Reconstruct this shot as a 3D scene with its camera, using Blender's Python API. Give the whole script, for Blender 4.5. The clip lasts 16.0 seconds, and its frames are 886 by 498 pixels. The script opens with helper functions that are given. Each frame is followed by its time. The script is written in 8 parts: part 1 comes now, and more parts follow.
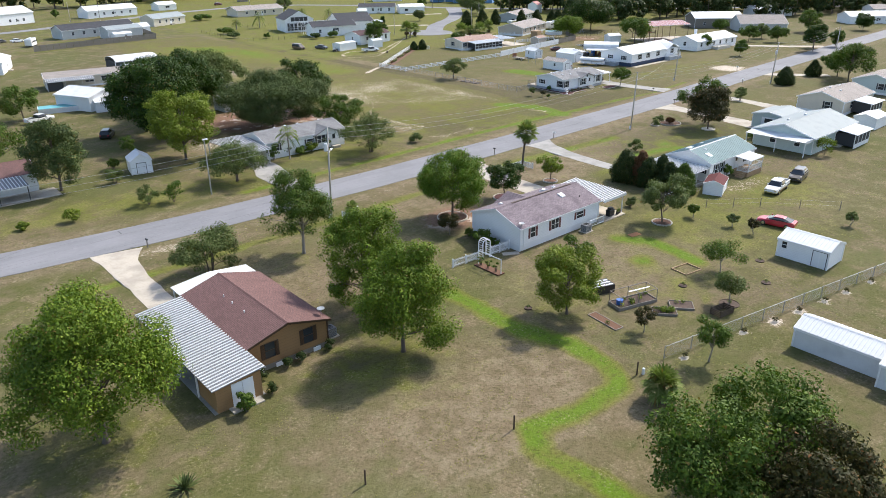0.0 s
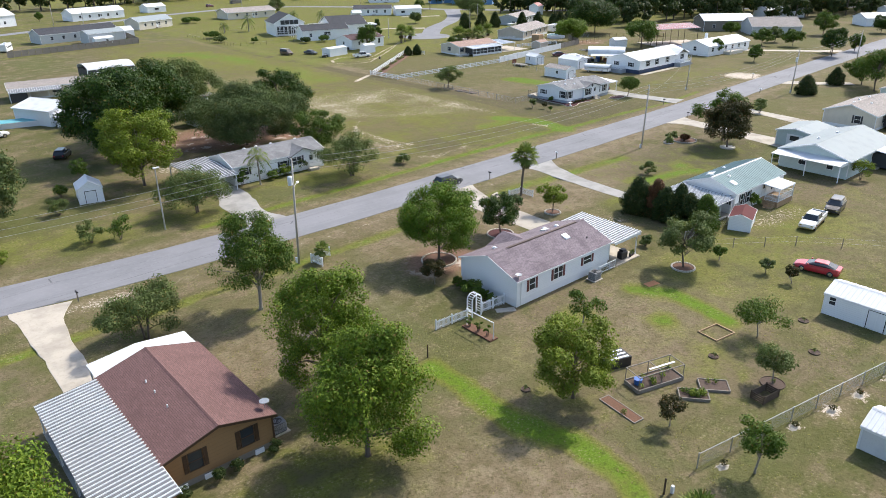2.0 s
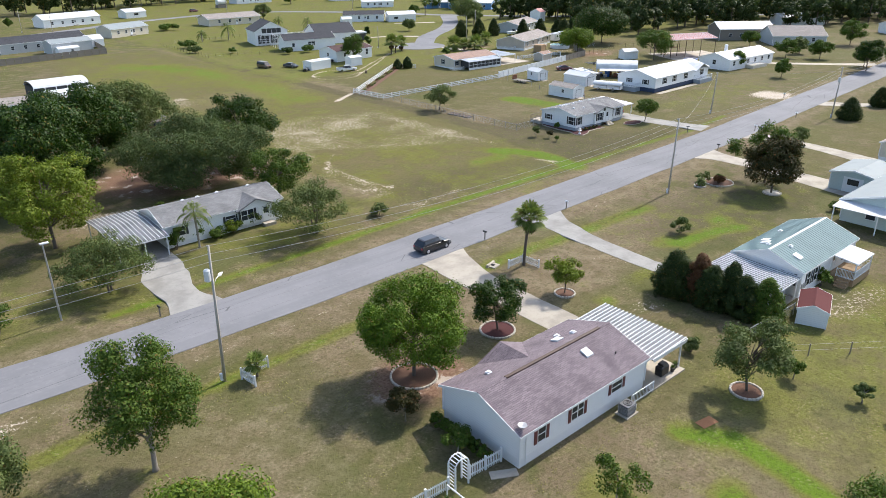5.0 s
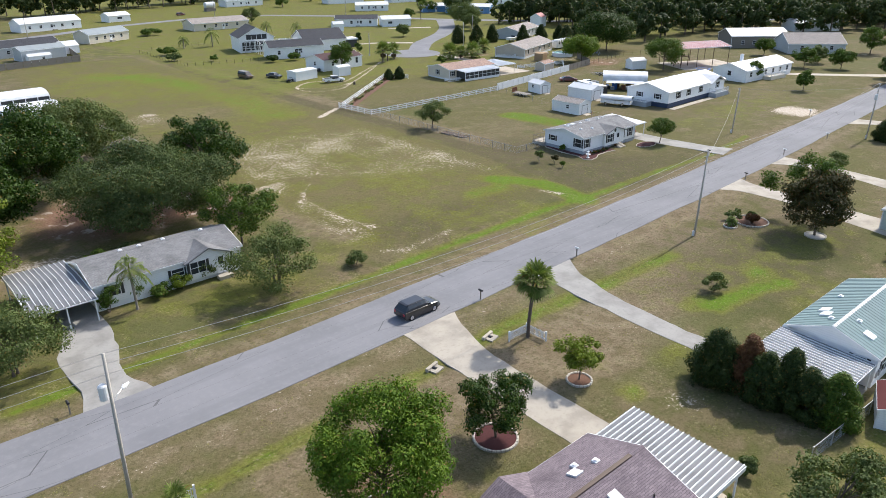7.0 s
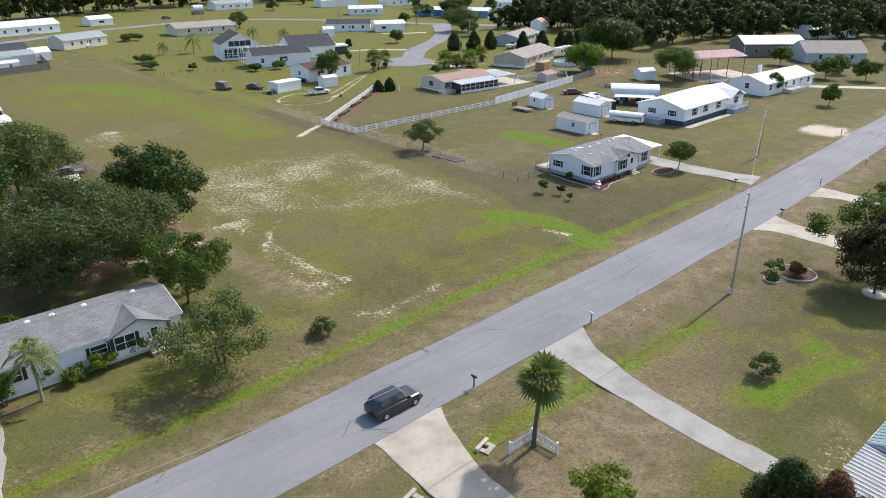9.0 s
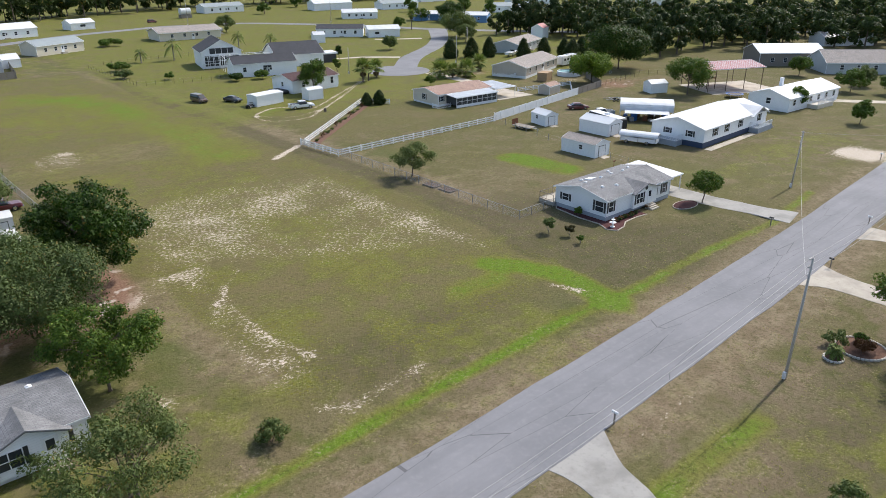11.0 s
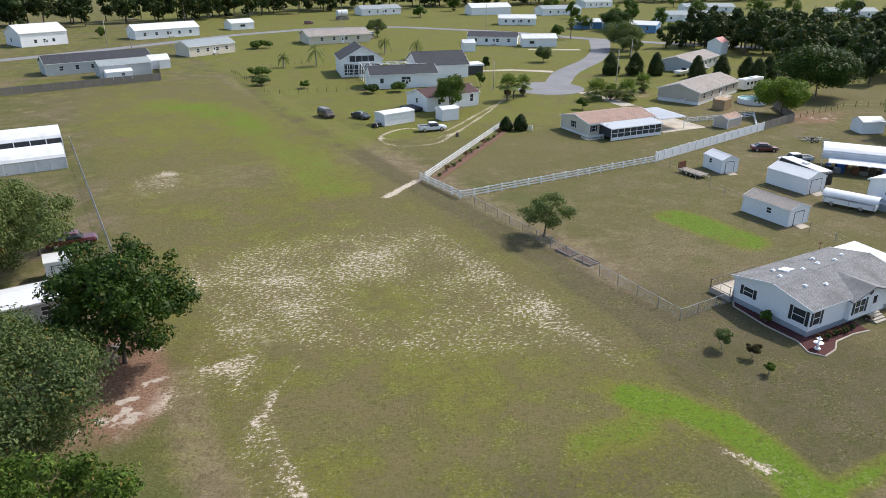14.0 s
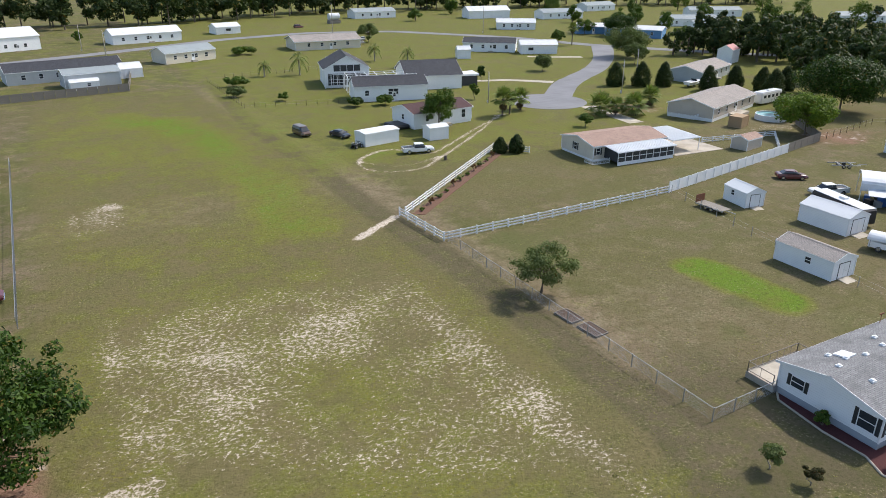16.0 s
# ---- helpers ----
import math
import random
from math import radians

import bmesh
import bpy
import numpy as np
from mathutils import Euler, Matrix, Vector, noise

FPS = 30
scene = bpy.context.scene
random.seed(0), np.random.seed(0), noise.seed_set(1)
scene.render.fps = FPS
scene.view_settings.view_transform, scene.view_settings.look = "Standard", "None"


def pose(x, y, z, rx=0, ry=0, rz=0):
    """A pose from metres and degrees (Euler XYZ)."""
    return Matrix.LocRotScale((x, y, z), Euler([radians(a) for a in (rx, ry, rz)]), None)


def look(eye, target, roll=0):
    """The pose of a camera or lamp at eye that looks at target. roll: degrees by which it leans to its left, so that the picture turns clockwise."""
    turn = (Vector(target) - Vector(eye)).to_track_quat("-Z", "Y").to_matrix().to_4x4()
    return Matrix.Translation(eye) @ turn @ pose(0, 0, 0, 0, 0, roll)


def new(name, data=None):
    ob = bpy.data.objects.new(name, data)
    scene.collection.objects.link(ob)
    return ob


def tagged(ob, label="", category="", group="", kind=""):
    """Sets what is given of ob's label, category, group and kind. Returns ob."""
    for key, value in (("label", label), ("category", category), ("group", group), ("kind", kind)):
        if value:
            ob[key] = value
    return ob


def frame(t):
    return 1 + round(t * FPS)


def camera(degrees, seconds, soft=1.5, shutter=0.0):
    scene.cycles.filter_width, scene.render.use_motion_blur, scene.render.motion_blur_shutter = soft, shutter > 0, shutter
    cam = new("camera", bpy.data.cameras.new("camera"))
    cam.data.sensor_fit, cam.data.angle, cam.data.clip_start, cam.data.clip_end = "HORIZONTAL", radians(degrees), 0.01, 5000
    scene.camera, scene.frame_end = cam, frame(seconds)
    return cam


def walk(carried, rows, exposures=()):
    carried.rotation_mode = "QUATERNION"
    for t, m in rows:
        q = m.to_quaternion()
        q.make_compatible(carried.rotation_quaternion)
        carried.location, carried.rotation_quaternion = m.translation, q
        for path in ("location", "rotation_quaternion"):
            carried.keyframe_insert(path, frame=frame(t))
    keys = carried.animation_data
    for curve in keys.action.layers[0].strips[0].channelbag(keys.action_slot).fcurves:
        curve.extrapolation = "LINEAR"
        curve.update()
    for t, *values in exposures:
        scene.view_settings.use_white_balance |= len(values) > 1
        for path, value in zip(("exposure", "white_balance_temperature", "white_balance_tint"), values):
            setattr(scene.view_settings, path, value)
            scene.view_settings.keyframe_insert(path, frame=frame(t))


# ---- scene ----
cam = camera(63.9, 16.0, soft=0.45)
# seconds, x, y, z, heading, pitch, lean
PATH = [
    (0.0, -0.11, -0.05, 34.00, -40.92, -23.38, 0.58),
    (0.5, 2.60, 2.18, 33.89, -40.86, -23.40, 0.62),
    (1.0, 5.33, 4.51, 33.84, -40.81, -23.41, 0.66),
    (1.5, 8.07, 6.95, 33.84, -40.77, -23.41, 0.68),
    (2.0, 10.83, 9.48, 33.87, -40.74, -23.41, 0.70),
    (2.5, 13.61, 12.08, 33.91, -40.72, -23.41, 0.71),
    (3.0, 16.40, 14.74, 33.97, -40.72, -23.40, 0.72),
    (3.5, 19.20, 17.45, 34.02, -40.72, -23.39, 0.71),
    (4.0, 22.01, 20.21, 34.07, -40.73, -23.38, 0.70),
    (4.5, 24.83, 22.99, 34.11, -40.74, -23.36, 0.69),
    (5.0, 27.66, 25.79, 34.14, -40.76, -23.34, 0.67),
    (5.5, 30.49, 28.61, 34.15, -40.79, -23.32, 0.65),
    (6.0, 33.33, 31.44, 34.15, -40.82, -23.29, 0.62),
    (6.5, 36.18, 34.27, 34.13, -40.85, -23.26, 0.59),
    (7.0, 39.03, 37.10, 34.10, -40.89, -23.24, 0.56),
    (7.5, 41.88, 39.92, 34.06, -40.93, -23.21, 0.52),
    (8.0, 44.72, 42.74, 34.02, -40.97, -23.17, 0.48),
    (8.5, 47.57, 45.55, 33.97, -41.01, -23.14, 0.44),
    (9.0, 50.41, 48.35, 33.92, -41.04, -23.11, 0.39),
    (9.5, 53.25, 51.14, 33.88, -41.08, -23.08, 0.35),
    (10.0, 56.07, 53.93, 33.84, -41.11, -23.05, 0.30),
    (10.5, 58.89, 56.71, 33.81, -41.14, -23.01, 0.26),
    (11.0, 61.69, 59.51, 33.79, -41.16, -22.98, 0.21),
    (11.5, 64.47, 62.31, 33.79, -41.18, -22.95, 0.17),
    (11.6, 65.02, 62.88, 33.79, -40.98, -22.95, 0.16),
    (11.7, 65.58, 63.44, 33.79, -40.56, -22.94, 0.15),
    (11.8, 66.13, 64.01, 33.79, -39.21, -22.94, 0.14),
    (11.9, 66.68, 64.57, 33.80, -37.71, -22.93, 0.13),
    (12.0, 67.23, 65.14, 33.80, -37.03, -22.92, 0.12),
    (12.1, 67.78, 65.71, 33.80, -36.71, -22.92, 0.11),
    (12.2, 68.32, 66.28, 33.81, -36.60, -22.91, 0.10),
    (12.3, 68.87, 66.85, 33.81, -36.58, -22.91, 0.10),
    (12.4, 69.42, 67.42, 33.82, -36.58, -22.90, 0.09),
    (12.5, 69.96, 68.00, 33.82, -36.58, -22.90, 0.08),
    (12.6, 70.50, 68.58, 33.83, -36.58, -22.89, 0.07),
    (12.7, 71.05, 69.15, 33.83, -36.38, -22.89, 0.06),
    (12.8, 71.59, 69.73, 33.84, -34.41, -22.88, 0.05),
    (12.9, 72.12, 70.31, 33.85, -32.46, -22.88, 0.05),
    (13.0, 72.66, 70.90, 33.86, -30.30, -22.87, 0.04),
    (13.1, 73.20, 71.48, 33.86, -29.35, -22.87, 0.03),
    (13.2, 73.73, 72.07, 33.87, -28.74, -22.86, 0.02),
    (13.3, 74.27, 72.66, 33.88, -28.68, -22.86, 0.01),
    (13.4, 74.80, 73.26, 33.89, -28.66, -22.85, 0.01),
    (13.5, 75.33, 73.85, 33.90, -28.66, -22.85, -0.00),
    (14.0, 77.95, 76.87, 33.94, -28.64, -22.83, -0.04),
    (14.5, 80.53, 79.98, 33.99, -28.62, -22.81, -0.07),
    (15.0, 83.05, 83.18, 34.01, -28.62, -22.79, -0.10),
    (15.5, 85.52, 86.51, 34.02, -28.61, -22.78, -0.13),
    (16.0, 87.91, 89.98, 33.99, -28.62, -22.77, -0.15),
]
walk(cam, [(t, pose(x, y, z, 90 + pitch, 0, yaw) @ pose(0, 0, 0, 0, 0, -lean)) for t, x, y, z, yaw, pitch, lean in PATH],
     exposures=[(0, 0.88), (4.2, 0.85), (6.5, 0.73), (9, 0.66), (11.5, 0.56), (16, 0.56)])

# ---- light ----
SUN_UP, SUN_FROM = radians(46), radians(4)   # height, and the compass side (from +x towards +y) the sun stands on
world = bpy.data.worlds.new("sky")
scene.world = world
world.use_nodes = True
_bg = world.node_tree.nodes["Background"]
_sky = world.node_tree.nodes.new("ShaderNodeTexSky")
_sky.sky_type = "NISHITA"
_sky.sun_disc = False
_sky.sun_elevation, _sky.sun_rotation = SUN_UP, math.pi / 2 - SUN_FROM
_sky.dust_density = 2.0
world.node_tree.links.new(_sky.outputs[0], _bg.inputs[0])
_bg.inputs[1].default_value = 0.15
_sun = bpy.data.lights.new("sun", "SUN")
_sun.energy, _sun.angle, _sun.color = 2.95, radians(0.9), (1.0, 0.95, 0.87)
_sd = Vector((math.cos(SUN_UP) * math.cos(SUN_FROM), math.cos(SUN_UP) * math.sin(SUN_FROM), math.sin(SUN_UP)))
new("sun", _sun).matrix_world = look(_sd * 400, (0, 0, 0))


# ---- materials ----
def node_mat(name):
    m = bpy.data.materials.new(name)
    m.use_nodes = True
    nt = m.node_tree
    return m, nt, nt.nodes["Principled BSDF"]


def add(nt, kind, **vals):
    n = nt.nodes.new(kind)
    for k, v in vals.items():
        n.inputs[k].default_value = v
    return n


def noise_tex(nt, scale, detail=3.0, coord=None, rough=0.55):
    n = add(nt, "ShaderNodeTexNoise", Scale=scale, Detail=detail, Roughness=rough)
    if coord is None:
        coord = add(nt, "ShaderNodeTexCoord").outputs["Object"]
    nt.links.new(coord, n.inputs["Vector"])
    return n.outputs["Fac"]


def ramp(nt, fac, stops):
    r = nt.nodes.new("ShaderNodeValToRGB")
    el = r.color_ramp.elements
    while len(el) < len(stops):
        el.new(0.5)
    for e, (p, c) in zip(el, stops):
        e.position, e.color = p, (*c, 1)
    nt.links.new(fac, r.inputs[0])
    return r.outputs[0]


def mixc(nt, fac, a, b, how="MIX"):
    m = nt.nodes.new("ShaderNodeMix")
    m.data_type, m.blend_type = "RGBA", how
    for s, v in ((m.inputs[0], fac), (m.inputs[6], a), (m.inputs[7], b)):
        if hasattr(v, "links"):
            nt.links.new(v, s)
        else:
            s.default_value = v if isinstance(v, float) else (*v, 1)
    return m.outputs[2]


def maths(nt, op, a, b=0.0, clamp=False):
    m = nt.nodes.new("ShaderNodeMath")
    m.operation, m.use_clamp = op, clamp
    for s, v in ((m.inputs[0], a), (m.inputs[1], b)):
        if hasattr(v, "links"):
            nt.links.new(v, s)
        else:
            s.default_value = v
    return m.outputs[0]


def smooth(nt, v, lo, hi):
    m = nt.nodes.new("ShaderNodeMapRange")
    m.interpolation_type = "SMOOTHSTEP"
    nt.links.new(v, m.inputs[0])
    m.inputs[1].default_value, m.inputs[2].default_value = lo, hi
    return m.outputs[0]


def bumped(nt, b, h, strength=0.4, dist=0.03):
    n = add(nt, "ShaderNodeBump", Strength=strength, Distance=dist)
    nt.links.new(h, n.inputs["Height"])
    nt.links.new(n.outputs[0], b.inputs["Normal"])


def paint(name, col, rough=0.55, dirt=0.25, lines=None, metal=0.0, scale=1.0):
    """Painted or plastic surface, with weathering at two scales; lines: siding courses of that height."""
    m, nt, b = node_mat(name)
    co = add(nt, "ShaderNodeTexCoord").outputs["Object"]
    big, fine = noise_tex(nt, 0.5 * scale, 5, co), noise_tex(nt, 9 * scale, 4, co)
    dark = tuple(c * 0.62 for c in col)
    c = mixc(nt, maths(nt, "MULTIPLY", smooth(nt, big, 0.45, 0.75), dirt), col, dark)
    c = mixc(nt, maths(nt, "MULTIPLY", smooth(nt, fine, 0.5, 0.8), dirt * 0.7), c, dark)
    b.inputs["Roughness"].default_value, b.inputs["Metallic"].default_value = rough, metal
    b.inputs["Specular IOR Level"].default_value = 0.18
    h = fine
    if lines:
        sep = nt.nodes.new("ShaderNodeSeparateXYZ")
        nt.links.new(co, sep.inputs[0])
        saw = maths(nt, "FRACT", maths(nt, "DIVIDE", sep.outputs[2], lines))
        c = mixc(nt, maths(nt, "MULTIPLY", smooth(nt, saw, 0.86, 0.99), 0.35), c, tuple(v * 0.5 for v in col))
        h = maths(nt, "ADD", maths(nt, "MULTIPLY", saw, -0.7), maths(nt, "MULTIPLY", fine, 0.1))
    nt.links.new(c, b.inputs["Base Color"])
    bumped(nt, b, h, 0.25, 0.02)
    return m


def shingle(name, c1, c2, streak=0.5):
    """Asphalt shingles: courses and tabs, with worn blotches and streaks."""
    m, nt, b = node_mat(name)
    co = add(nt, "ShaderNodeTexCoord").outputs["Object"]
    br = add(nt, "ShaderNodeTexBrick", Scale=1.0)
    br.offset = 0.5
    for k, v in (("Mortar Size", 0.012), ("Brick Width", 0.45), ("Row Height", 0.145), ("Bias", 0.0)):
        br.inputs[k].default_value = v
    br.inputs["Color1"].default_value, br.inputs["Color2"].default_value = (*c1, 1), (*c2, 1)
    br.inputs["Mortar"].default_value = (*[v * 0.5 for v in c1], 1)
    nt.links.new(co, br.inputs["Vector"])
    big, fine = noise_tex(nt, 0.45, 6, co), noise_tex(nt, 14, 3, co)
    c = mixc(nt, maths(nt, "MULTIPLY", smooth(nt, big, 0.42, 0.72), streak), br.outputs[0], tuple(v * 0.55 for v in c1))
    c = mixc(nt, maths(nt, "MULTIPLY", smooth(nt, fine, 0.45, 0.75), 0.35), c, tuple(min(1, v * 1.5) for v in c2))
    nt.links.new(c, b.inputs["Base Color"])
    b.inputs["Roughness"].default_value = 0.9
    bumped(nt, b, maths(nt, "ADD", br.outputs["Fac"], fine), 0.4, 0.02)
    return m


def leafy(name, c1, c2, dry=(0.16, 0.12, 0.03), gloss=0.6):
    m, nt, b = node_mat(name)
    geo = nt.nodes.new("ShaderNodeNewGeometry")
    rnd = geo.outputs["Random Per Island"]
    co = add(nt, "ShaderNodeTexCoord").outputs["Object"]
    big = noise_tex(nt, 0.35, 3, co)
    c = mixc(nt, rnd, c1, c2)
    c = mixc(nt, maths(nt, "MULTIPLY", smooth(nt, big, 0.4, 0.7), 0.5), c, tuple(v * 0.65 for v in c1))
    c = mixc(nt, maths(nt, "GREATER_THAN", rnd, 0.965), c, dry)
    nt.links.new(c, b.inputs["Base Color"])
    b.inputs["Roughness"].default_value = gloss
    b.inputs["Specular IOR Level"].default_value = 0.16
    tr = nt.nodes.new("ShaderNodeBsdfTranslucent")
    nt.links.new(mixc(nt, 1.0, c, (1.0, 1.15, 0.55), "MULTIPLY"), tr.inputs[0])
    mx = add(nt, "ShaderNodeMixShader", Fac=0.24)
    nt.links.new(b.outputs[0], mx.inputs[1])
    nt.links.new(tr.outputs[0], mx.inputs[2])
    nt.links.new(mx.outputs[0], nt.nodes["Material Output"].inputs[0])
    return m


def plain(name, col, rough=0.5, metal=0.0, grain=6.0, amount=0.3):
    m, nt, b = node_mat(name)
    f = noise_tex(nt, grain, 5)
    nt.links.new(mixc(nt, maths(nt, "MULTIPLY", smooth(nt, f, 0.35, 0.75), amount), col, tuple(v * 0.5 for v in col)), b.inputs["Base Color"])
    b.inputs["Roughness"].default_value, b.inputs["Metallic"].default_value = rough, metal
    bumped(nt, b, f, 0.2, 0.01)
    return m


def ground_mat():
    """Thin lawn over pale sand: the sheet's attributes say where it is lush, bare, mulched, dry or darker."""
    m, nt, b = node_mat("lawn")
    co = nt.nodes.new("ShaderNodeNewGeometry").outputs["Position"]
    n1, n2, n3, n4 = (noise_tex(nt, s, d, co, r) for s, d, r in ((0.018, 4, 0.5), (0.11, 6, 0.6), (0.55, 6, 0.62), (4.0, 5, 0.7)))
    n6 = noise_tex(nt, 0.26, 5, co, 0.6)
    at = {}
    for k in ("lush", "sand", "mulch", "dry", "thick", "field"):
        a = nt.nodes.new("ShaderNodeAttribute")
        a.attribute_name = k
        at[k] = a.outputs["Fac"]

    def shifted(base, by, amount):
        return maths(nt, "ADD", base, maths(nt, "MULTIPLY", maths(nt, "SUBTRACT", by, 0.5), amount))

    def over(base, v, lo, hi, amount, col):
        return mixc(nt, maths(nt, "MULTIPLY", smooth(nt, v, lo, hi), amount), base, col)

    # lawn: brown thatch, olive blades and straw, at three sizes of patch
    base = mixc(nt, smooth(nt, n1, 0.38, 0.62), (0.132, 0.110, 0.056), (0.160, 0.124, 0.080))
    base = over(base, n2, 0.42, 0.56, 0.92, (0.094, 0.096, 0.032))
    base = over(base, n6, 0.50, 0.66, 0.55, (0.205, 0.158, 0.098))
    base = over(base, n3, 0.47, 0.64, 0.65, (0.084, 0.092, 0.028))
    patch = shifted(noise_tex(nt, 0.055, 5, co, 0.62), n6, 0.45)
    base = over(base, patch, 0.52, 0.66, 0.6, (0.172, 0.128, 0.086))
    base = over(base, patch, 0.47, 0.34, 0.6, (0.088, 0.104, 0.030))
    # pasture: yellow green, patchy
    fd = shifted(shifted(at["field"], n2, 0.9), n3, 0.5)
    base = mixc(nt, maths(nt, "MULTIPLY", smooth(nt, fd, 0.15, 0.75), 0.72), base, mixc(nt, smooth(nt, n6, 0.38, 0.62), (0.148, 0.122, 0.056), (0.106, 0.103, 0.034)))
    dw = shifted(shifted(at["dry"], n2, 1.0), n3, 0.6)
    base = mixc(nt, maths(nt, "MULTIPLY", smooth(nt, dw, 0.1, 0.8), 0.8), base, mixc(nt, smooth(nt, n3, 0.4, 0.65), (0.172, 0.130, 0.084), (0.240, 0.186, 0.128)))
    # thick: mixes in a darker brown and olive lawn tone
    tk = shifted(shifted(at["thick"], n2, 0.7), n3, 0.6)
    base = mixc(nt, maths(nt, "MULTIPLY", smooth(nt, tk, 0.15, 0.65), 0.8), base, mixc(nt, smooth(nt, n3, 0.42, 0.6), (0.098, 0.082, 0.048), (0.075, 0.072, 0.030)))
    wob = shifted(shifted(shifted(at["lush"], n3, 0.9), n2, 0.9), n6, 0.9)
    base = over(base, wob, 0.14, 0.62, 0.75, (0.140, 0.148, 0.026))
    base = over(base, wob, 0.55, 1.1, 0.8, (0.092, 0.172, 0.010))
    # tufts: darker between the blades, paler on dead stems
    tuft = noise_tex(nt, 1.7, 6, co, 0.72)
    base = over(base, tuft, 0.48, 0.66, 0.55, (0.064, 0.066, 0.020))
    base = over(base, n4, 0.51, 0.66, 0.46, (0.046, 0.044, 0.018))
    straw = maths(nt, "MULTIPLY", smooth(nt, n4, 0.47, 0.34), smooth(nt, shifted(n6, n3, 0.8), 0.40, 0.66))
    base = mixc(nt, maths(nt, "MULTIPLY", straw, 0.6), base, (0.300, 0.245, 0.165))
    gold = maths(nt, "MULTIPLY", smooth(nt, at["field"], 0.5, 1.0), smooth(nt, noise_tex(nt, 2.6, 5, co, 0.7), 0.52, 0.62))
    base = mixc(nt, maths(nt, "MULTIPLY", gold, maths(nt, "MULTIPLY", smooth(nt, n2, 0.38, 0.6), 0.75)), base, (0.150, 0.138, 0.020))
    # bare sand breaking through as flecks, large and small
    st = add(nt, "ShaderNodeMapping")
    st.inputs["Rotation"].default_value = (0, 0, 0.5)
    st.inputs["Scale"].default_value = (0.95, 1.3, 1)
    nt.links.new(co, st.inputs["Vector"])
    fl = maths(nt, "ADD", maths(nt, "MULTIPLY", noise_tex(nt, 2.2, 6, st.outputs[0], 0.78), 0.8), maths(nt, "MULTIPLY", noise_tex(nt, 7.0, 3, co, 0.6), 0.2))
    s = maths(nt, "ADD", maths(nt, "MULTIPLY", at["sand"], 0.47), fl)
    s = shifted(shifted(s, n2, 0.22), n6, 0.13)
    base = over(base, s, 0.68, 0.80, 0.45, (0.165, 0.132, 0.072))
    base = mixc(nt, smooth(nt, s, 0.77, 0.83), base, mixc(nt, smooth(nt, n4, 0.35, 0.62), (0.32, 0.265, 0.20), (0.58, 0.51, 0.43)))
    mu = shifted(shifted(at["mulch"], n3, 0.7), n2, 0.3)
    base = mixc(nt, smooth(nt, mu, 0.3, 0.75), base, mixc(nt, smooth(nt, n4, 0.38, 0.62), (0.250, 0.158, 0.112), (0.150, 0.088, 0.060)))
    pale = maths(nt, "MULTIPLY", smooth(nt, mu, 0.4, 0.8), smooth(nt, shifted(n6, n3, 0.6), 0.56, 0.62))
    base = mixc(nt, maths(nt, "MULTIPLY", pale, 0.75), base, (0.50, 0.45, 0.40))
    nt.links.new(base, b.inputs["Base Color"])
    b.inputs["Roughness"].default_value = 0.95
    b.inputs["Specular IOR Level"].default_value = 0.1
    bumped(nt, b, maths(nt, "ADD", n4, maths(nt, "MULTIPLY", tuft, 1.2)), 0.6, 0.12)
    return m


def asphalt_mat():
    m, nt, b = node_mat("worn asphalt")
    co = nt.nodes.new("ShaderNodeNewGeometry").outputs["Position"]
    n1, n2, n3 = noise_tex(nt, 0.12, 5, co), noise_tex(nt, 2.0, 5, co), noise_tex(nt, 30, 2, co)
    c = mixc(nt, smooth(nt, n1, 0.35, 0.7), (0.235, 0.235, 0.25), (0.185, 0.187, 0.20))
    c = mixc(nt, maths(nt, "MULTIPLY", smooth(nt, n2, 0.45, 0.75), 0.4), c, (0.28, 0.275, 0.28))
    c = mixc(nt, maths(nt, "MULTIPLY", n3, 0.35), c, (0.11, 0.11, 0.115))
    st = add(nt, "ShaderNodeMapping")
    st.inputs["Scale"].default_value = (0.03, 0.9, 1)
    nt.links.new(co, st.inputs["Vector"])
    lane = noise_tex(nt, 1.0, 3, st.outputs[0])
    c = mixc(nt, maths(nt, "MULTIPLY", smooth(nt, lane, 0.45, 0.65), 0.3), c, (0.15, 0.152, 0.165))
    vo = nt.nodes.new("ShaderNodeTexVoronoi")
    vo.feature = "DISTANCE_TO_EDGE"
    wob = mixc(nt, 0.12, co, add(nt, "ShaderNodeTexNoise", Scale=0.9).outputs["Color"], "ADD")
    vm = add(nt, "ShaderNodeMapping")
    vm.inputs["Scale"].default_value = (0.05, 0.42, 1)
    nt.links.new(wob, vm.inputs["Vector"])
    nt.links.new(vm.outputs[0], vo.inputs["Vector"])
    vo.inputs["Scale"].default_value = 1.0
    c = mixc(nt, maths(nt, "MULTIPLY", maths(nt, "LESS_THAN", vo.outputs["Distance"], 0.0035), 0.6), c, (0.06, 0.06, 0.062))
    nt.links.new(c, b.inputs["Base Color"])
    b.inputs["Roughness"].default_value = 0.85
    b.inputs["Specular IOR Level"].default_value = 0.25
    bumped(nt, b, n3, 0.3, 0.01)
    return m


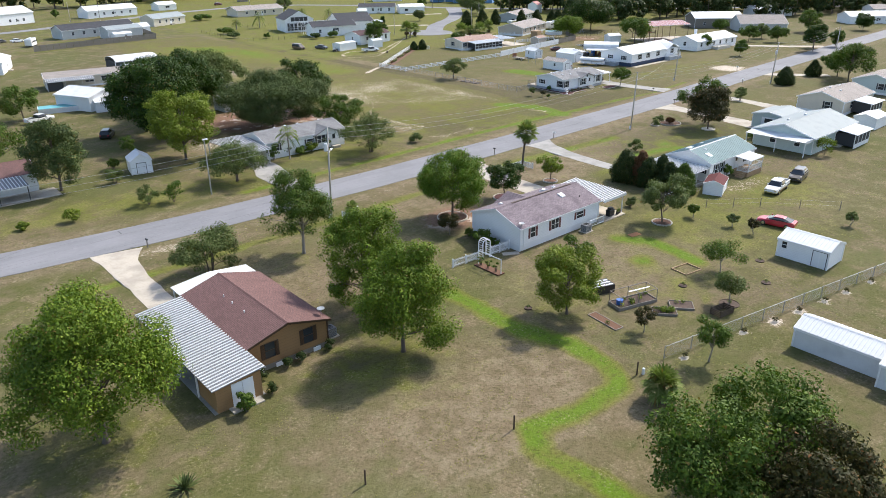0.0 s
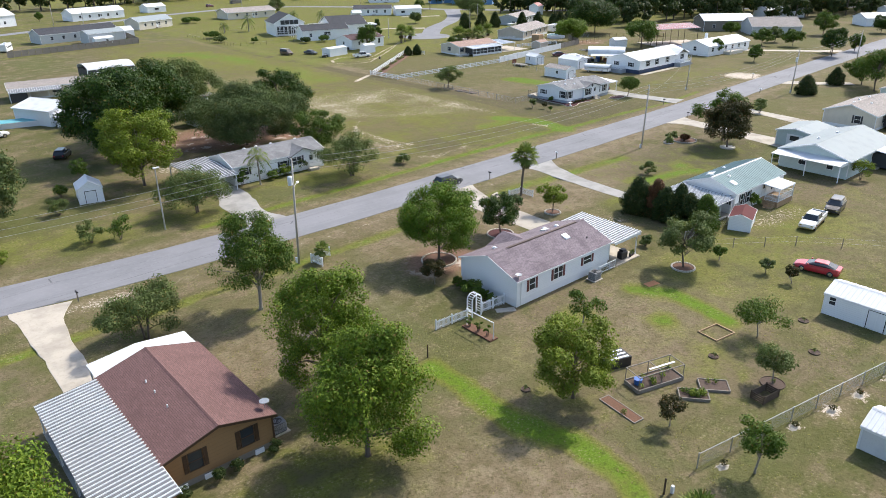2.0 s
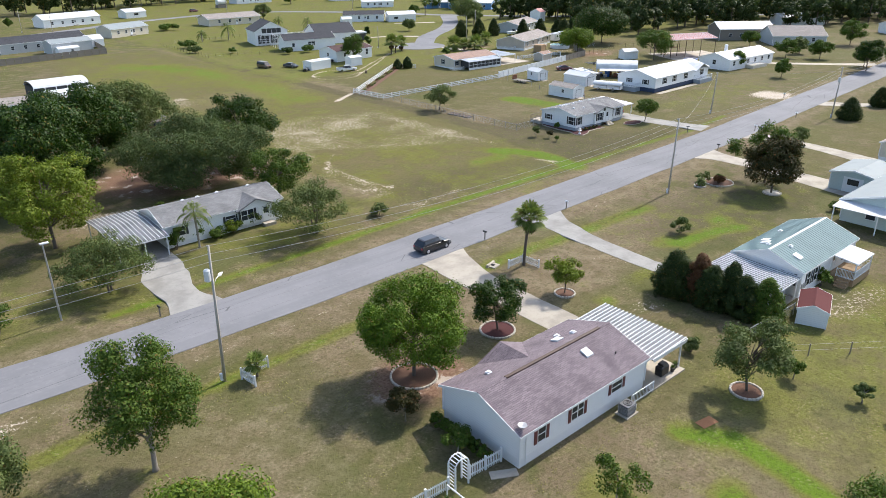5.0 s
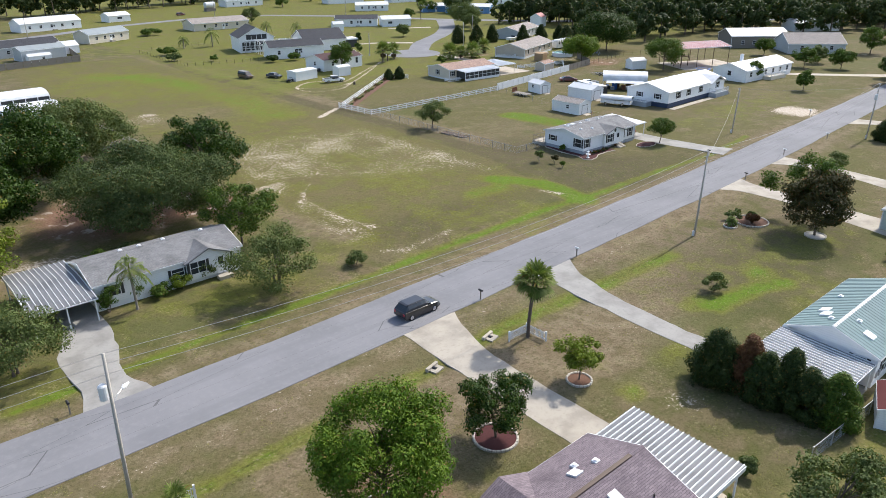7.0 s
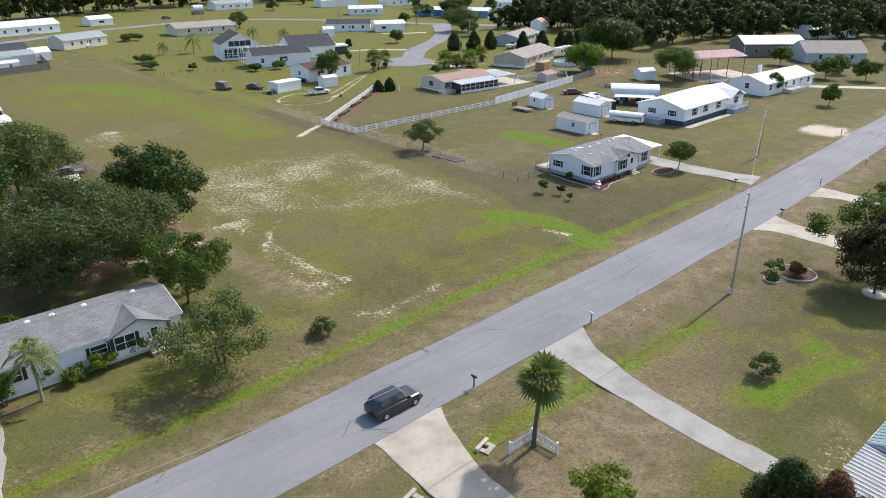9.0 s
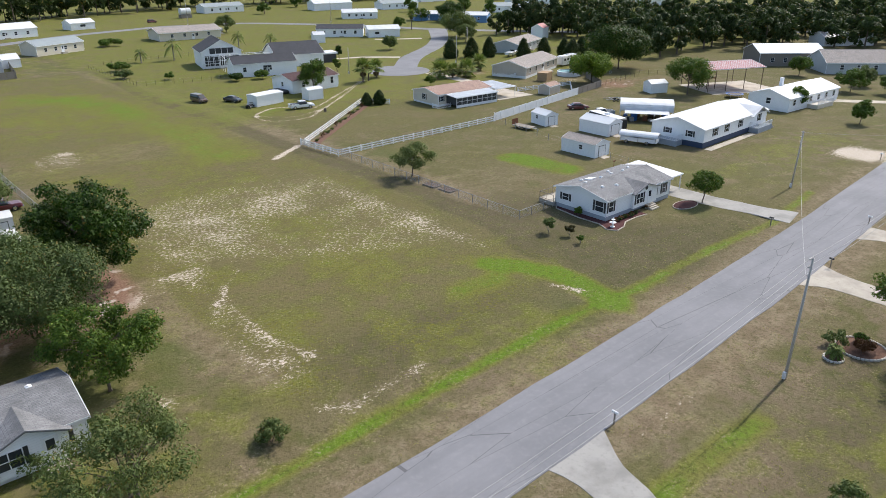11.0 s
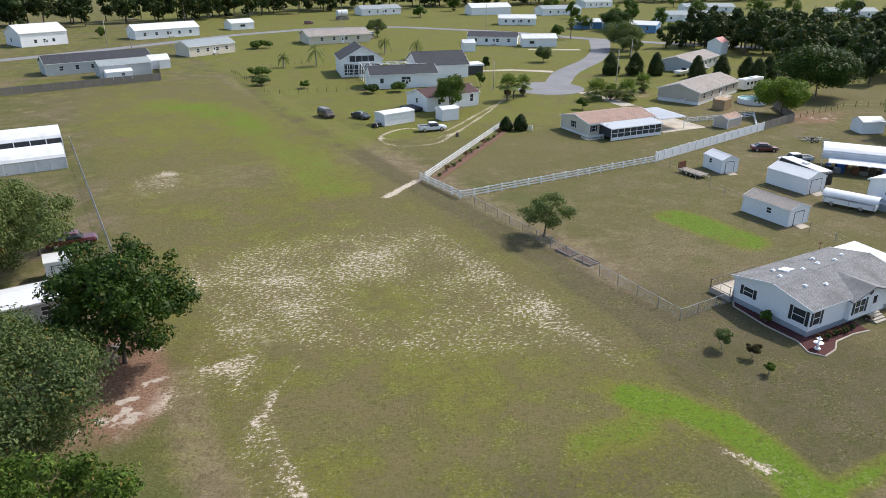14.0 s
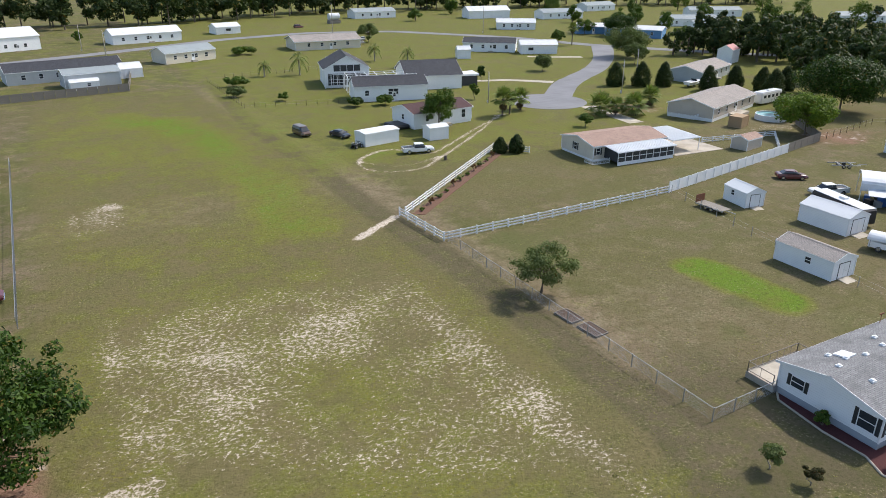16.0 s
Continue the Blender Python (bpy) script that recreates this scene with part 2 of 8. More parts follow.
def concrete(name, col):
    m, nt, b = node_mat(name)
    co = nt.nodes.new("ShaderNodeNewGeometry").outputs["Position"]
    n1, n2, n3 = noise_tex(nt, 0.35, 6, co), noise_tex(nt, 3.0, 5, co), noise_tex(nt, 25, 3, co)
    c = mixc(nt, smooth(nt, n1, 0.4, 0.68), col, tuple(v * 0.72 for v in col))
    c = mixc(nt, maths(nt, "MULTIPLY", smooth(nt, n2, 0.5, 0.75), 0.35), c, tuple(v * 0.55 for v in col))
    nt.links.new(c, b.inputs["Base Color"])
    b.inputs["Roughness"].default_value = 0.9
    bumped(nt, b, n3, 0.25, 0.01)
    return m


GRASS, ASPHALT = ground_mat(), asphalt_mat()
CONC, CONC_PALE, CONC_GREY = concrete("concrete", (0.40, 0.36, 0.30)), concrete("pale concrete", (0.45, 0.40, 0.33)), concrete("grey concrete", (0.31, 0.30, 0.28))
WHITE, WHITE_SIDING = paint("white paint", (0.78, 0.79, 0.80), 0.5, 0.12), paint("white vinyl siding", (0.84, 0.85, 0.86), 0.5, 0.12, 0.2)
CREAM_SIDING, TAN_SIDING = paint("cream siding", (0.66, 0.60, 0.50), 0.6, 0.2, 0.2), paint("tan siding", (0.52, 0.46, 0.39), 0.6, 0.2, 0.2)
GREEN_SIDING, GREY_SIDING = paint("pale green siding", (0.50, 0.58, 0.57), 0.55, 0.15, 0.2), paint("grey siding", (0.48, 0.50, 0.51), 0.55, 0.2, 0.2)
BROWN_SIDING = paint("brown wood siding", (0.30, 0.18, 0.085), 0.7, 0.35, 0.3)
BLUE_SIDING = paint("blue siding", (0.14, 0.28, 0.50), 0.6, 0.2, 0.2)
NAVY, SKIRT_GREY = paint("dark blue skirting", (0.05, 0.07, 0.12), 0.6, 0.2), paint("grey skirting", (0.36, 0.39, 0.43), 0.7, 0.3)
METAL_WHITE, METAL_GREY = paint("white roof metal", (0.64, 0.655, 0.67), 0.5, 0.4), paint("galvanised roof metal", (0.165, 0.17, 0.18), 0.5, 0.8)
METAL_RIB = paint("white roof rib", (0.72, 0.73, 0.73), 0.5, 0.2)
METAL_MAROON = paint("maroon roof metal", (0.10, 0.028, 0.028), 0.85, 0.3)
METAL_TEAL, METAL_RED = paint("teal roof metal", (0.20, 0.28, 0.28), 0.7, 0.3), paint("red roof metal", (0.44, 0.17, 0.16), 0.5, 0.3)
SH_RED, SH_MAUVE = shingle("red brown shingles", (0.128, 0.066, 0.060), (0.165, 0.088, 0.080), 0.35), shingle("mauve shingles", (0.142, 0.112, 0.130), (0.225, 0.182, 0.200), 0.7)
SH_GREY, SH_DARK = shingle("grey shingles", (0.165, 0.166, 0.172), (0.235, 0.236, 0.24), 0.8), shingle("dark shingles", (0.030, 0.032, 0.040), (0.050, 0.052, 0.062), 0.3)
SH_TAN, SH_PINK = shingle("tan shingles", (0.27, 0.24, 0.22), (0.35, 0.31, 0.28), 0.4), shingle("faded pink shingles", (0.30, 0.195, 0.155), (0.38, 0.26, 0.205), 0.4)
SH_MAROON = shingle("maroon shingles", (0.060, 0.026, 0.028), (0.085, 0.04, 0.04), 0.4)
METAL_PALE = paint("pale blue grey roofing", (0.27, 0.305, 0.315), 0.65, 0.3)
GLASS = plain("dark window glass", (0.035, 0.042, 0.05), 0.08, 0.0, 2.0, 0.3)
SCREEN_SHADE = plain("dark insect screen and shaded barn inside", (0.045, 0.047, 0.05), 0.8)
SHUT_RED, SHUT_BLACK, SHUT_BROWN = plain("maroon shutter", (0.15, 0.045, 0.04)), plain("black shutter", (0.03, 0.034, 0.038)), plain("brown shutter", (0.07, 0.038, 0.022))
WOOD, WOOD_GREY, WOOD_DARK = plain("raw wood", (0.34, 0.23, 0.13), 0.8), plain("weathered wood", (0.22, 0.195, 0.165), 0.85), plain("dark wood", (0.075, 0.05, 0.032), 0.8)
POLE_WOOD, STEEL, RUBBER = plain("pole wood", (0.42, 0.39, 0.35), 0.85), plain("galvanised steel", (0.42, 0.43, 0.44), 0.45, 0.6), plain("tyre rubber", (0.02, 0.02, 0.021), 0.8)
BARK, BARK_PALE = plain("bark", (0.12, 0.095, 0.075), 0.9, 0, 5), plain("pale bark", (0.28, 0.25, 0.21), 0.9, 0, 5)
MULCH, MULCH_BROWN, SOIL = plain("red mulch", (0.075, 0.018, 0.018), 0.95, 0, 12, 0.8), plain("brown mulch", (0.15, 0.075, 0.045), 0.95, 0, 12, 0.8), plain("garden soil", (0.09, 0.06, 0.045), 0.95, 0, 10, 0.7)
STONE, SANDY = plain("pale edging stone", (0.52, 0.48, 0.42), 0.9, 0, 8), plain("pale sand", (0.42, 0.38, 0.31), 0.95, 0, 4, 0.4)
BLACK, CABLE = plain("black plastic", (0.02, 0.02, 0.022), 0.5), plain("bright cable", (0.35, 0.35, 0.34), 0.5)
ORANGE = plain("sun bleached orange board", (0.36, 0.16, 0.07), 0.85)
BLUE_PLASTIC, RUSTY = plain("blue plastic", (0.03, 0.12, 0.40), 0.4), plain("rust", (0.22, 0.09, 0.045), 0.85)
CHROME = plain("chrome", (0.6, 0.6, 0.62), 0.25, 0.9)
LEAF_FRESH = leafy("fresh green leaves", (0.060, 0.116, 0.010), (0.205, 0.275, 0.030))
LEAF_LIME = leafy("light green leaves", (0.100, 0.145, 0.014), (0.215, 0.265, 0.034))
LEAF_MID = leafy("mid green leaves", (0.036, 0.080, 0.011), (0.130, 0.188, 0.028))
LEAF_DARK = leafy("dark glossy leaves", (0.012, 0.036, 0.005), (0.066, 0.116, 0.016), gloss=0.5)
LEAF_GREY = leafy("grey green leaves", (0.066, 0.098, 0.028), (0.160, 0.195, 0.066))
LEAF_OAK = leafy("live oak leaves", (0.052, 0.084, 0.026), (0.130, 0.165, 0.060))
LEAF_GARDEN = leafy("bright garden leaves", (0.050, 0.112, 0.008), (0.165, 0.245, 0.024))
LEAF_DEAD = leafy("dead palm fronds", (0.10, 0.07, 0.045), (0.20, 0.155, 0.11), gloss=0.9)
LEAF_OLIVE = leafy("olive brown leaves", (0.034, 0.042, 0.013), (0.076, 0.058, 0.02), dry=(0.18, 0.085, 0.03))
LEAF_CYPRESS = leafy("cypress foliage", (0.020, 0.040, 0.011), (0.062, 0.090, 0.022))
LEAF_PALM = leafy("palm leaves", (0.10, 0.155, 0.025), (0.22, 0.25, 0.085))
LEAF_FAR = leafy("far wood leaves", (0.026, 0.046, 0.014), (0.072, 0.100, 0.030))
GRASS_BLADE = leafy("dry grass tufts", (0.15, 0.150, 0.035), (0.27, 0.235, 0.10), dry=(0.28, 0.24, 0.15), gloss=0.8)
LEAF_BRONZE = leafy("bronze leaves", (0.10, 0.045, 0.02), (0.17, 0.085, 0.04))


# ---- builders ----
class Shape:
    """Vertices and faces of one mesh, gathered piece by piece."""

    def __init__(self):
        self.v, self.f = [], []

    def face_set(self, pts, faces):
        n = len(self.v)
        self.v += [tuple(p) for p in pts]
        self.f += [tuple(n + i for i in q) for q in faces]
        return self

    def box(self, x0, x1, y0, y1, z0, z1):
        p = [(x, y, z) for z in (z0, z1) for x, y in ((x0, y0), (x1, y0), (x1, y1), (x0, y1))]
        return self.face_set(p, [(3, 2, 1, 0), (4, 5, 6, 7), (0, 1, 5, 4), (1, 2, 6, 5), (2, 3, 7, 6), (3, 0, 4, 7)])

    def prism(self, outline, a, b):
        """A closed outline of 3D points, swept from offset a to offset b (vectors)."""
        n = len(outline)
        a, b = Vector(a), Vector(b)
        pts = [Vector(p) + a for p in outline] + [Vector(p) + b for p in outline]
        return self.face_set(pts, [tuple(range(n))[::-1], tuple(range(n, 2 * n))] + [(i, (i + 1) % n, n + (i + 1) % n, n + i) for i in range(n)])

    def tube(self, pts, radii, n=8, cap=True):
        """A round bar through points, with a radius at each."""
        pts = [Vector(p) for p in pts]
        rings = []
        for i, p in enumerate(pts):
            d = (pts[min(i + 1, len(pts) - 1)] - pts[max(i - 1, 0)]).normalized()
            u = d.orthogonal().normalized() if abs(d.z) < 0.9 else Vector((1, 0, 0)).cross(d).normalized()
            w = d.cross(u)
            r = radii[i] if hasattr(radii, "__len__") else radii
            rings.append([p + (u * math.cos(2 * math.pi * k / n) + w * math.sin(2 * math.pi * k / n)) * r for k in range(n)])
        fs = [(i * n + k, i * n + (k + 1) % n, (i + 1) * n + (k + 1) % n, (i + 1) * n + k) for i in range(len(pts) - 1) for k in range(n)]
        if cap:
            fs += [tuple(range(n))[::-1], tuple(range((len(pts) - 1) * n, len(pts) * n))]
        return self.face_set([q for r in rings for q in r], fs)

    def ring(self, cx, cy, r0, r1, z0, z1, n=20, arc=(0, 2 * math.pi), sy=1.0):
        pts, fs = [], []
        closed = arc[1] - arc[0] > 6.28
        m = n if closed else n + 1
        for k in range(m):
            a = arc[0] + (arc[1] - arc[0]) * k / n
            c, s = math.cos(a), math.sin(a) * sy
            pts += [(cx + c * r0, cy + s * r0, z0), (cx + c * r1, cy + s * r1, z0), (cx + c * r1, cy + s * r1, z1), (cx + c * r0, cy + s * r0, z1)]
        for k in range(n):
            i, j = 4 * k, 4 * ((k + 1) % m)
            fs += [(i + q, i + (q + 1) % 4, j + (q + 1) % 4, j + q) for q in range(4)]
        return self.face_set(pts, fs)

    def disc(self, cx, cy, r, z0, z1, n=20, sy=1.0, dome=0.0):
        p = [(cx + r * math.cos(2 * math.pi * k / n), cy + sy * r * math.sin(2 * math.pi * k / n), z) for z in (z0, z1) for k in range(n)]
        p.append((cx, cy, z1 + dome))
        return self.face_set(p, [tuple(range(n))[::-1]] + [(k, (k + 1) % n, n + (k + 1) % n, n + k) for k in range(n)] + [(n + k, n + (k + 1) % n, 2 * n) for k in range(n)])


def mesh_of(name, s, mat, rounded=False, bevel=0.0):
    me = bpy.data.meshes.new(name)
    me.from_pydata(s.v, [], s.f)
    me.materials.append(mat)
    bm = bmesh.new()
    bm.from_mesh(me)
    bmesh.ops.recalc_face_normals(bm, faces=bm.faces[:])
    bm.to_mesh(me)
    bm.free()
    if bevel:
        bm = bmesh.new()
        bm.from_mesh(me)
        bmesh.ops.bevel(bm, geom=bm.edges[:], offset=bevel, segments=1, affect="EDGES")
        bm.to_mesh(me)
        bm.free()
    if rounded:
        me.shade_smooth()
    me.update()
    return me


def part(name, s, mat, parent, label="", rounded=False, bevel=0.0):
    ob = new(name, mesh_of(name, s, mat, rounded, bevel))
    ob.parent = parent
    return tagged(ob, label)


def thing(name, label, category, m, group="", kind=""):
    ob = new(name)
    ob.empty_display_size = 0.3
    ob.matrix_basis = m
    return tagged(ob, label, category, group, kind)


def solo(name, s, mat, label, category, m=None, group="", kind="", rounded=False):
    ob = new(name, mesh_of(name, s, mat, rounded))
    if m is not None:
        ob.matrix_basis = m
    return tagged(ob, label, category, group, kind)


def at(x, y, turn=0, z=0.0):
    return pose(x, y, z, 0, 0, turn)


# ---- ground ----
def near_line(X, Y, pts, width, soft):
    """1 within width of a polyline, falling to 0 over soft."""
    best = np.full(X.shape, 1e9)
    for (ax, ay), (bx, by) in zip(pts, pts[1:]):
        dx, dy = bx - ax, by - ay
        k = np.clip(((X - ax) * dx + (Y - ay) * dy) / (dx * dx + dy * dy), 0, 1)
        best = np.minimum(best, np.hypot(X - ax - k * dx, Y - ay - k * dy))
    return np.clip(1 - (best - width) / soft, 0, 1)


def bend(pts, rounds=2):
    """The same course with its corners rounded off."""
    P = np.array(pts, float)
    for _ in range(rounds):
        P = np.concatenate([P[:1], np.stack([0.75 * P[:-1] + 0.25 * P[1:], 0.25 * P[:-1] + 0.75 * P[1:]], 1).reshape(-1, 2), P[-1:]])
    return P.tolist()


def blob(X, Y, x, y, rx, ry, turn=0.0):
    c, s = math.cos(radians(turn)), math.sin(radians(turn))
    u, v = (X - x) * c + (Y - y) * s, -(X - x) * s + (Y - y) * c
    return np.exp(-((u / rx) ** 2 + (v / ry) ** 2) ** 1.5)


ROAD = [(-140, 128), (-70, 107), (-20, 94.5), (5, 91.2), (20, 89.2), (35, 87.9), (50, 87.6), (65, 87.5), (85, 88.2), (105, 88.75), (120, 89.4), (135, 90.0), (160, 91.5), (190, 93.8), (240, 97.3), (300, 101), (420, 108), (600, 116)]
FAR_ROAD = [(-160, 318), (0, 345), (69.6, 361), (105, 376), (152, 400), (192, 409), (229, 398), (263, 353), (278, 313), (310, 268), (352, 226), (420, 170), (520, 120)]
CUL_NECK = [(197, 232), (214, 250), (238, 266), (256, 283), (278, 310)]


def road_y(x):
    return float(np.interp(x, [p[0] for p in ROAD], [p[1] for p in ROAD]))


def axis_steps(lo, hi, step, far):
    core = np.arange(lo, hi + step / 2, step)
    out = [0.0]
    d = step
    while out[-1] < far:
        d *= 1.35
        out.append(out[-1] + d)
    out = np.array(out[1:])
    return np.concatenate([lo - out[::-1], core, hi + out])


LOOP = bend([(178, 224.5), (167, 217.5), (151, 204.5), (145, 200.5), (143, 206.5), (139, 208), (133.5, 204.5), (131.2, 200), (133, 195), (140, 193), (145, 197), (160, 209.5), (171, 219.5), (176, 226)])
SPUR = bend([(133, 202), (136, 197), (141, 196.5), (146, 199)])


def build_ground():
    xs, ys = axis_steps(-15, 170, 0.7, 2500), axis_steps(8, 232, 0.7, 2500)
    X, Y = np.meshgrid(xs, ys)
    side = Y - np.interp(X, [p[0] for p in ROAD], [p[1] for p in ROAD])
    core = blob(X, Y, 100, 130, 150, 150)
    lush = 0.86 * near_line(X, Y, [(44, 95.6), (60, 96.2), (74, 96.6), (91, 97.6), (114, 98.2), (123, 97.6), (139, 98.0), (153, 97.2), (170, 99.5)], 0.2, 1.0) + 0.7 * near_line(X, Y, [(12, 76.2), (40, 76.6), (62, 77.4), (72, 77.8), (84, 78.8), (98, 78.2), (110, 77.6)], 0.4, 1.1)
    lush += 1.0 * near_line(X, Y, [(101.5, 67.3), (105.2, 67.2), (109.8, 66.2), (112.4, 65.2)], 0.3, 1.6) * 0.8 + 0.6 * blob(X, Y, 112.6, 68.4, 2.2, 1.2) + 0.6 * blob(X, Y, 101, 69, 2.2, 1.4) + 0.55 * blob(X, Y, 91, 65, 2.6, 1.8) + 0.6 * blob(X, Y, 82.8, 64.2, 1.6, 1.4)
    lush += 0.2 * near_line(X, Y, [(96, 101.4), (104.7, 101.2), (112.4, 100)], 0.6, 1.4)
    lush += near_line(X, Y, [(44.3, 50), (44.2, 45), (44, 39.7), (45.6, 35), (45.2, 30.3), (43.6, 28), (39, 27.8), (33.8, 28.9), (32.2, 26.8), (32.8, 23), (33, 16)], 0.55, 1.1)
    lush += near_line(X, Y, [(115.3, 112.6), (117.6, 109.6), (119, 106), (118.8, 101.5), (118, 97)], 1.1, 1.5) + 0.55 * near_line(X, Y, [(108.5, 109.6), (113.5, 109.2)], 0.6, 2.0)
    lush += near_line(X, Y, [(150.5, 142), (151.5, 132)], 2.2, 2.0) + near_line(X, Y, [(69.5, 47.2), (71.8, 44), (71.4, 41), (70.6, 37)], 0.5, 1.1) * 0.9 + 0.8 * blob(X, Y, 66.2, 41.3, 1.5, 1.3)
    lush += 0.34 * blob(X, Y, 98, 240, 20, 30) + 0.55 * near_line(X, Y, [(98, 256), (109, 249), (113.6, 234), (113.4, 216), (114.6, 196), (113, 178)], 1.5, 6.5) + 0.2 * blob(X, Y, 102, 130, 24, 45) + 0.15 * blob(X, Y, 115, 68, 14, 5) + 0.3 * blob(X, Y, 112, 61, 6, 3) + 0.45 * blob(X, Y, 28, 103, 22, 6) 
    lush += 0.2 * blob(X, Y, 102, 170, 26, 80) + 0.35 * blob(X, Y, 190, 112, 26, 9) + 0.3 * blob(X, Y, 70, 106, 14, 6) + 0.52 * np.clip((Y - 185) / 20, 0, 1) * np.clip((X - 118) / 8, 0, 1) + 0.3 * np.clip((Y - 255) / 40, 0, 1) * (X <= 120) + 0.25 * blob(X, Y, 110, 45, 22, 8) + 0.4 * blob(X, Y, 60, 47, 3, 3) + 0.3 * blob(X, Y, 62, 33, 7, 5)
    field = np.clip((Y - 128 + (X - 86) * 0.52) / 10, 0, 1) * np.clip((174 - Y) / 18, 0, 1) * np.clip((X - 82.5) / 6, 0, 1) * np.clip((124.5 - X) / 7, 0, 1) ** 0.7
    sand = 0.42 * field + 0.36 * np.clip(1 - abs(X - 87) / 4, 0, 1) * (Y > 106) * (Y < 134) + 0.48 * blob(X, Y, 90.5, 193, 4.5, 8)
    sand += 0.25 * near_line(X, Y, [(89.2, 109), (92, 106), (98, 101.5)], 0.3, 1.4)
    sand += 0.45 * near_line(X, Y, [(116.3, 104.2), (117.6, 101.2)], 0.3, 0.8) + 0.9 * near_line(X, Y, [(118.8, 169.2), (126.5, 174.5)], 0.2, 0.9) + 0.7 * blob(X, Y, 79, 131, 3.5, 3) + 0.55 * blob(X, Y, 52, 124, 8, 4)
    sand += 0.12 * blob(X, Y, 64, 38, 12, 7) + 0.28 * blob(X, Y, 40, 70, 14, 7) + 0.5 * blob(X, Y, 95, 60, 9, 2.2, 12) + 0.5 * blob(X, Y, 100, 47.5, 7, 3) + 0.18 * blob(X, Y, 68, 22, 9, 5, -15) + 0.35 * blob(X, Y, 66, 18.5, 3, 2) + 0.35 * blob(X, Y, 28, 80, 6, 3) + 0.3 * blob(X, Y, 112, 44, 10, 3)
    sand += 0.38 * np.clip(1 - abs(side + 6.0) / 2.5, 0, 1) * (X < 112)  + 0.22 * blob(X, Y, 92, 70, 4, 6) + 0.35 * blob(X, Y, 216, 188, 14, 9) + 0.5 * blob(X, Y, 228, 186, 7, 5)
    sand += 0.45 * near_line(X, Y, LOOP, 0.15, 0.9) + 0.4 * near_line(X, Y, SPUR, 0.15, 0.9)
    sand += 0.65 * near_line(X, Y, [(194, 100.5), (199, 104), (203, 106)], 2.0, 2.5) + 0.3 * blob(X, Y, 180, 110, 20, 7) + 0.08 * core
    sand = np.minimum(sand, 0.58) + 0.2 * near_line(X, Y, [(116.3, 104.2), (117.6, 101.2)], 0.3, 0.8) + 0.3 * near_line(X, Y, [(118.8, 169.2), (126.5, 174.5)], 0.2, 0.9) + 0.35 * blob(X, Y, 79, 131, 3.0, 2.5) + 0.5 * near_line(X, Y, [(194, 100.5), (199, 104), (203, 106)], 2.0, 2.5) + 0.22 * blob(X, Y, 92.6, 197.5, 2.0, 2.0) + 0.2 * near_line(X, Y, bend([(87, 196), (86.6, 188), (89, 181)]), 0.1, 0.8) + 0.16 * near_line(X, Y, LOOP, 0.2, 0.8) + 0.12 * near_line(X, Y, SPUR, 0.2, 0.8)
    sand = sand + 0.20 * near_line(X, Y, [(89.3, 127), (88, 121.4), (87.7, 116.8), (87.9, 113.2), (89.2, 109.2)], 0.15, 0.8) + 0.16 * near_line(X, Y, [(87, 123.7), (84.9, 120), (84.6, 115.8), (84.7, 110.7), (86.4, 109.7)], 0.2, 1.1) + 0.24 * near_line(X, Y, [(92.8, 130.5), (89.7, 127.5), (87.4, 124.2)], 0.1, 0.7) + 0.06 * near_line(X, Y, [(88.6, 161), (88.3, 155), (87.3, 145)], 0.1, 0.7)
    sand = sand + 0.07 * near_line(X, Y, [(117.4, 146), (119.2, 134), (118.7, 125), (118.3, 114)], 0.3, 2.6) + 0.1 * blob(X, Y, 85.5, 111, 2.2, 6) + 0.3 * np.clip(1 - abs(abs(side) - 4.05) / 0.5, 0, 1) + 0.07 * blob(X, Y, 96, 145, 4, 9) + 0.07 * blob(X, Y, 107, 147, 4, 6) - 0.12 * blob(X, Y, 105, 138, 4, 6) + 0.5 * blob(X, Y, 76, 110.5, 2, 2) + 0.45 * blob(X, Y, 84.6, 60.5, 2.5, 2.2)
    sand = sand + 0.05 * near_line(X, Y, [(119.8, 132), (119, 126), (118.2, 120.6), (117.8, 114.5)], 1.0, 1.5) + 0.5 * near_line(X, Y, [(85.5, 101.4), (87.4, 100), (91, 100.6), (95.5, 101)], 0.2, 1.6) + 0.2 * near_line(X, Y, bend([(85.3, 138), (83.1, 126), (82.9, 116), (84, 107.5), (84.8, 103.7)]), 0.4, 1.8) + 0.16 * near_line(X, Y, [(84, 73), (89, 72), (93, 69), (92.3, 64)], 0.5, 1.6)
    for mx, my in ((51.2, 26.7), (59.2, 25.4), (63.4, 24.4), (67.2, 23.8), (71.3, 23.0), (75.0, 22.4), (79.5, 21.6)):
        sand = sand + 0.6 * blob(X, Y, mx, my, 1.1, 0.8)
    mulch = 0.8 * blob(X, Y, 59.5, 66, 6, 5) + 0.9 * blob(X, Y, 66, 138, 13, 12) + 0.8 * blob(X, Y, 78, 136, 5, 10) + 0.6 * blob(X, Y, 205, 215, 14, 8) + 0.7 * blob(X, Y, 225, 175, 16, 8)
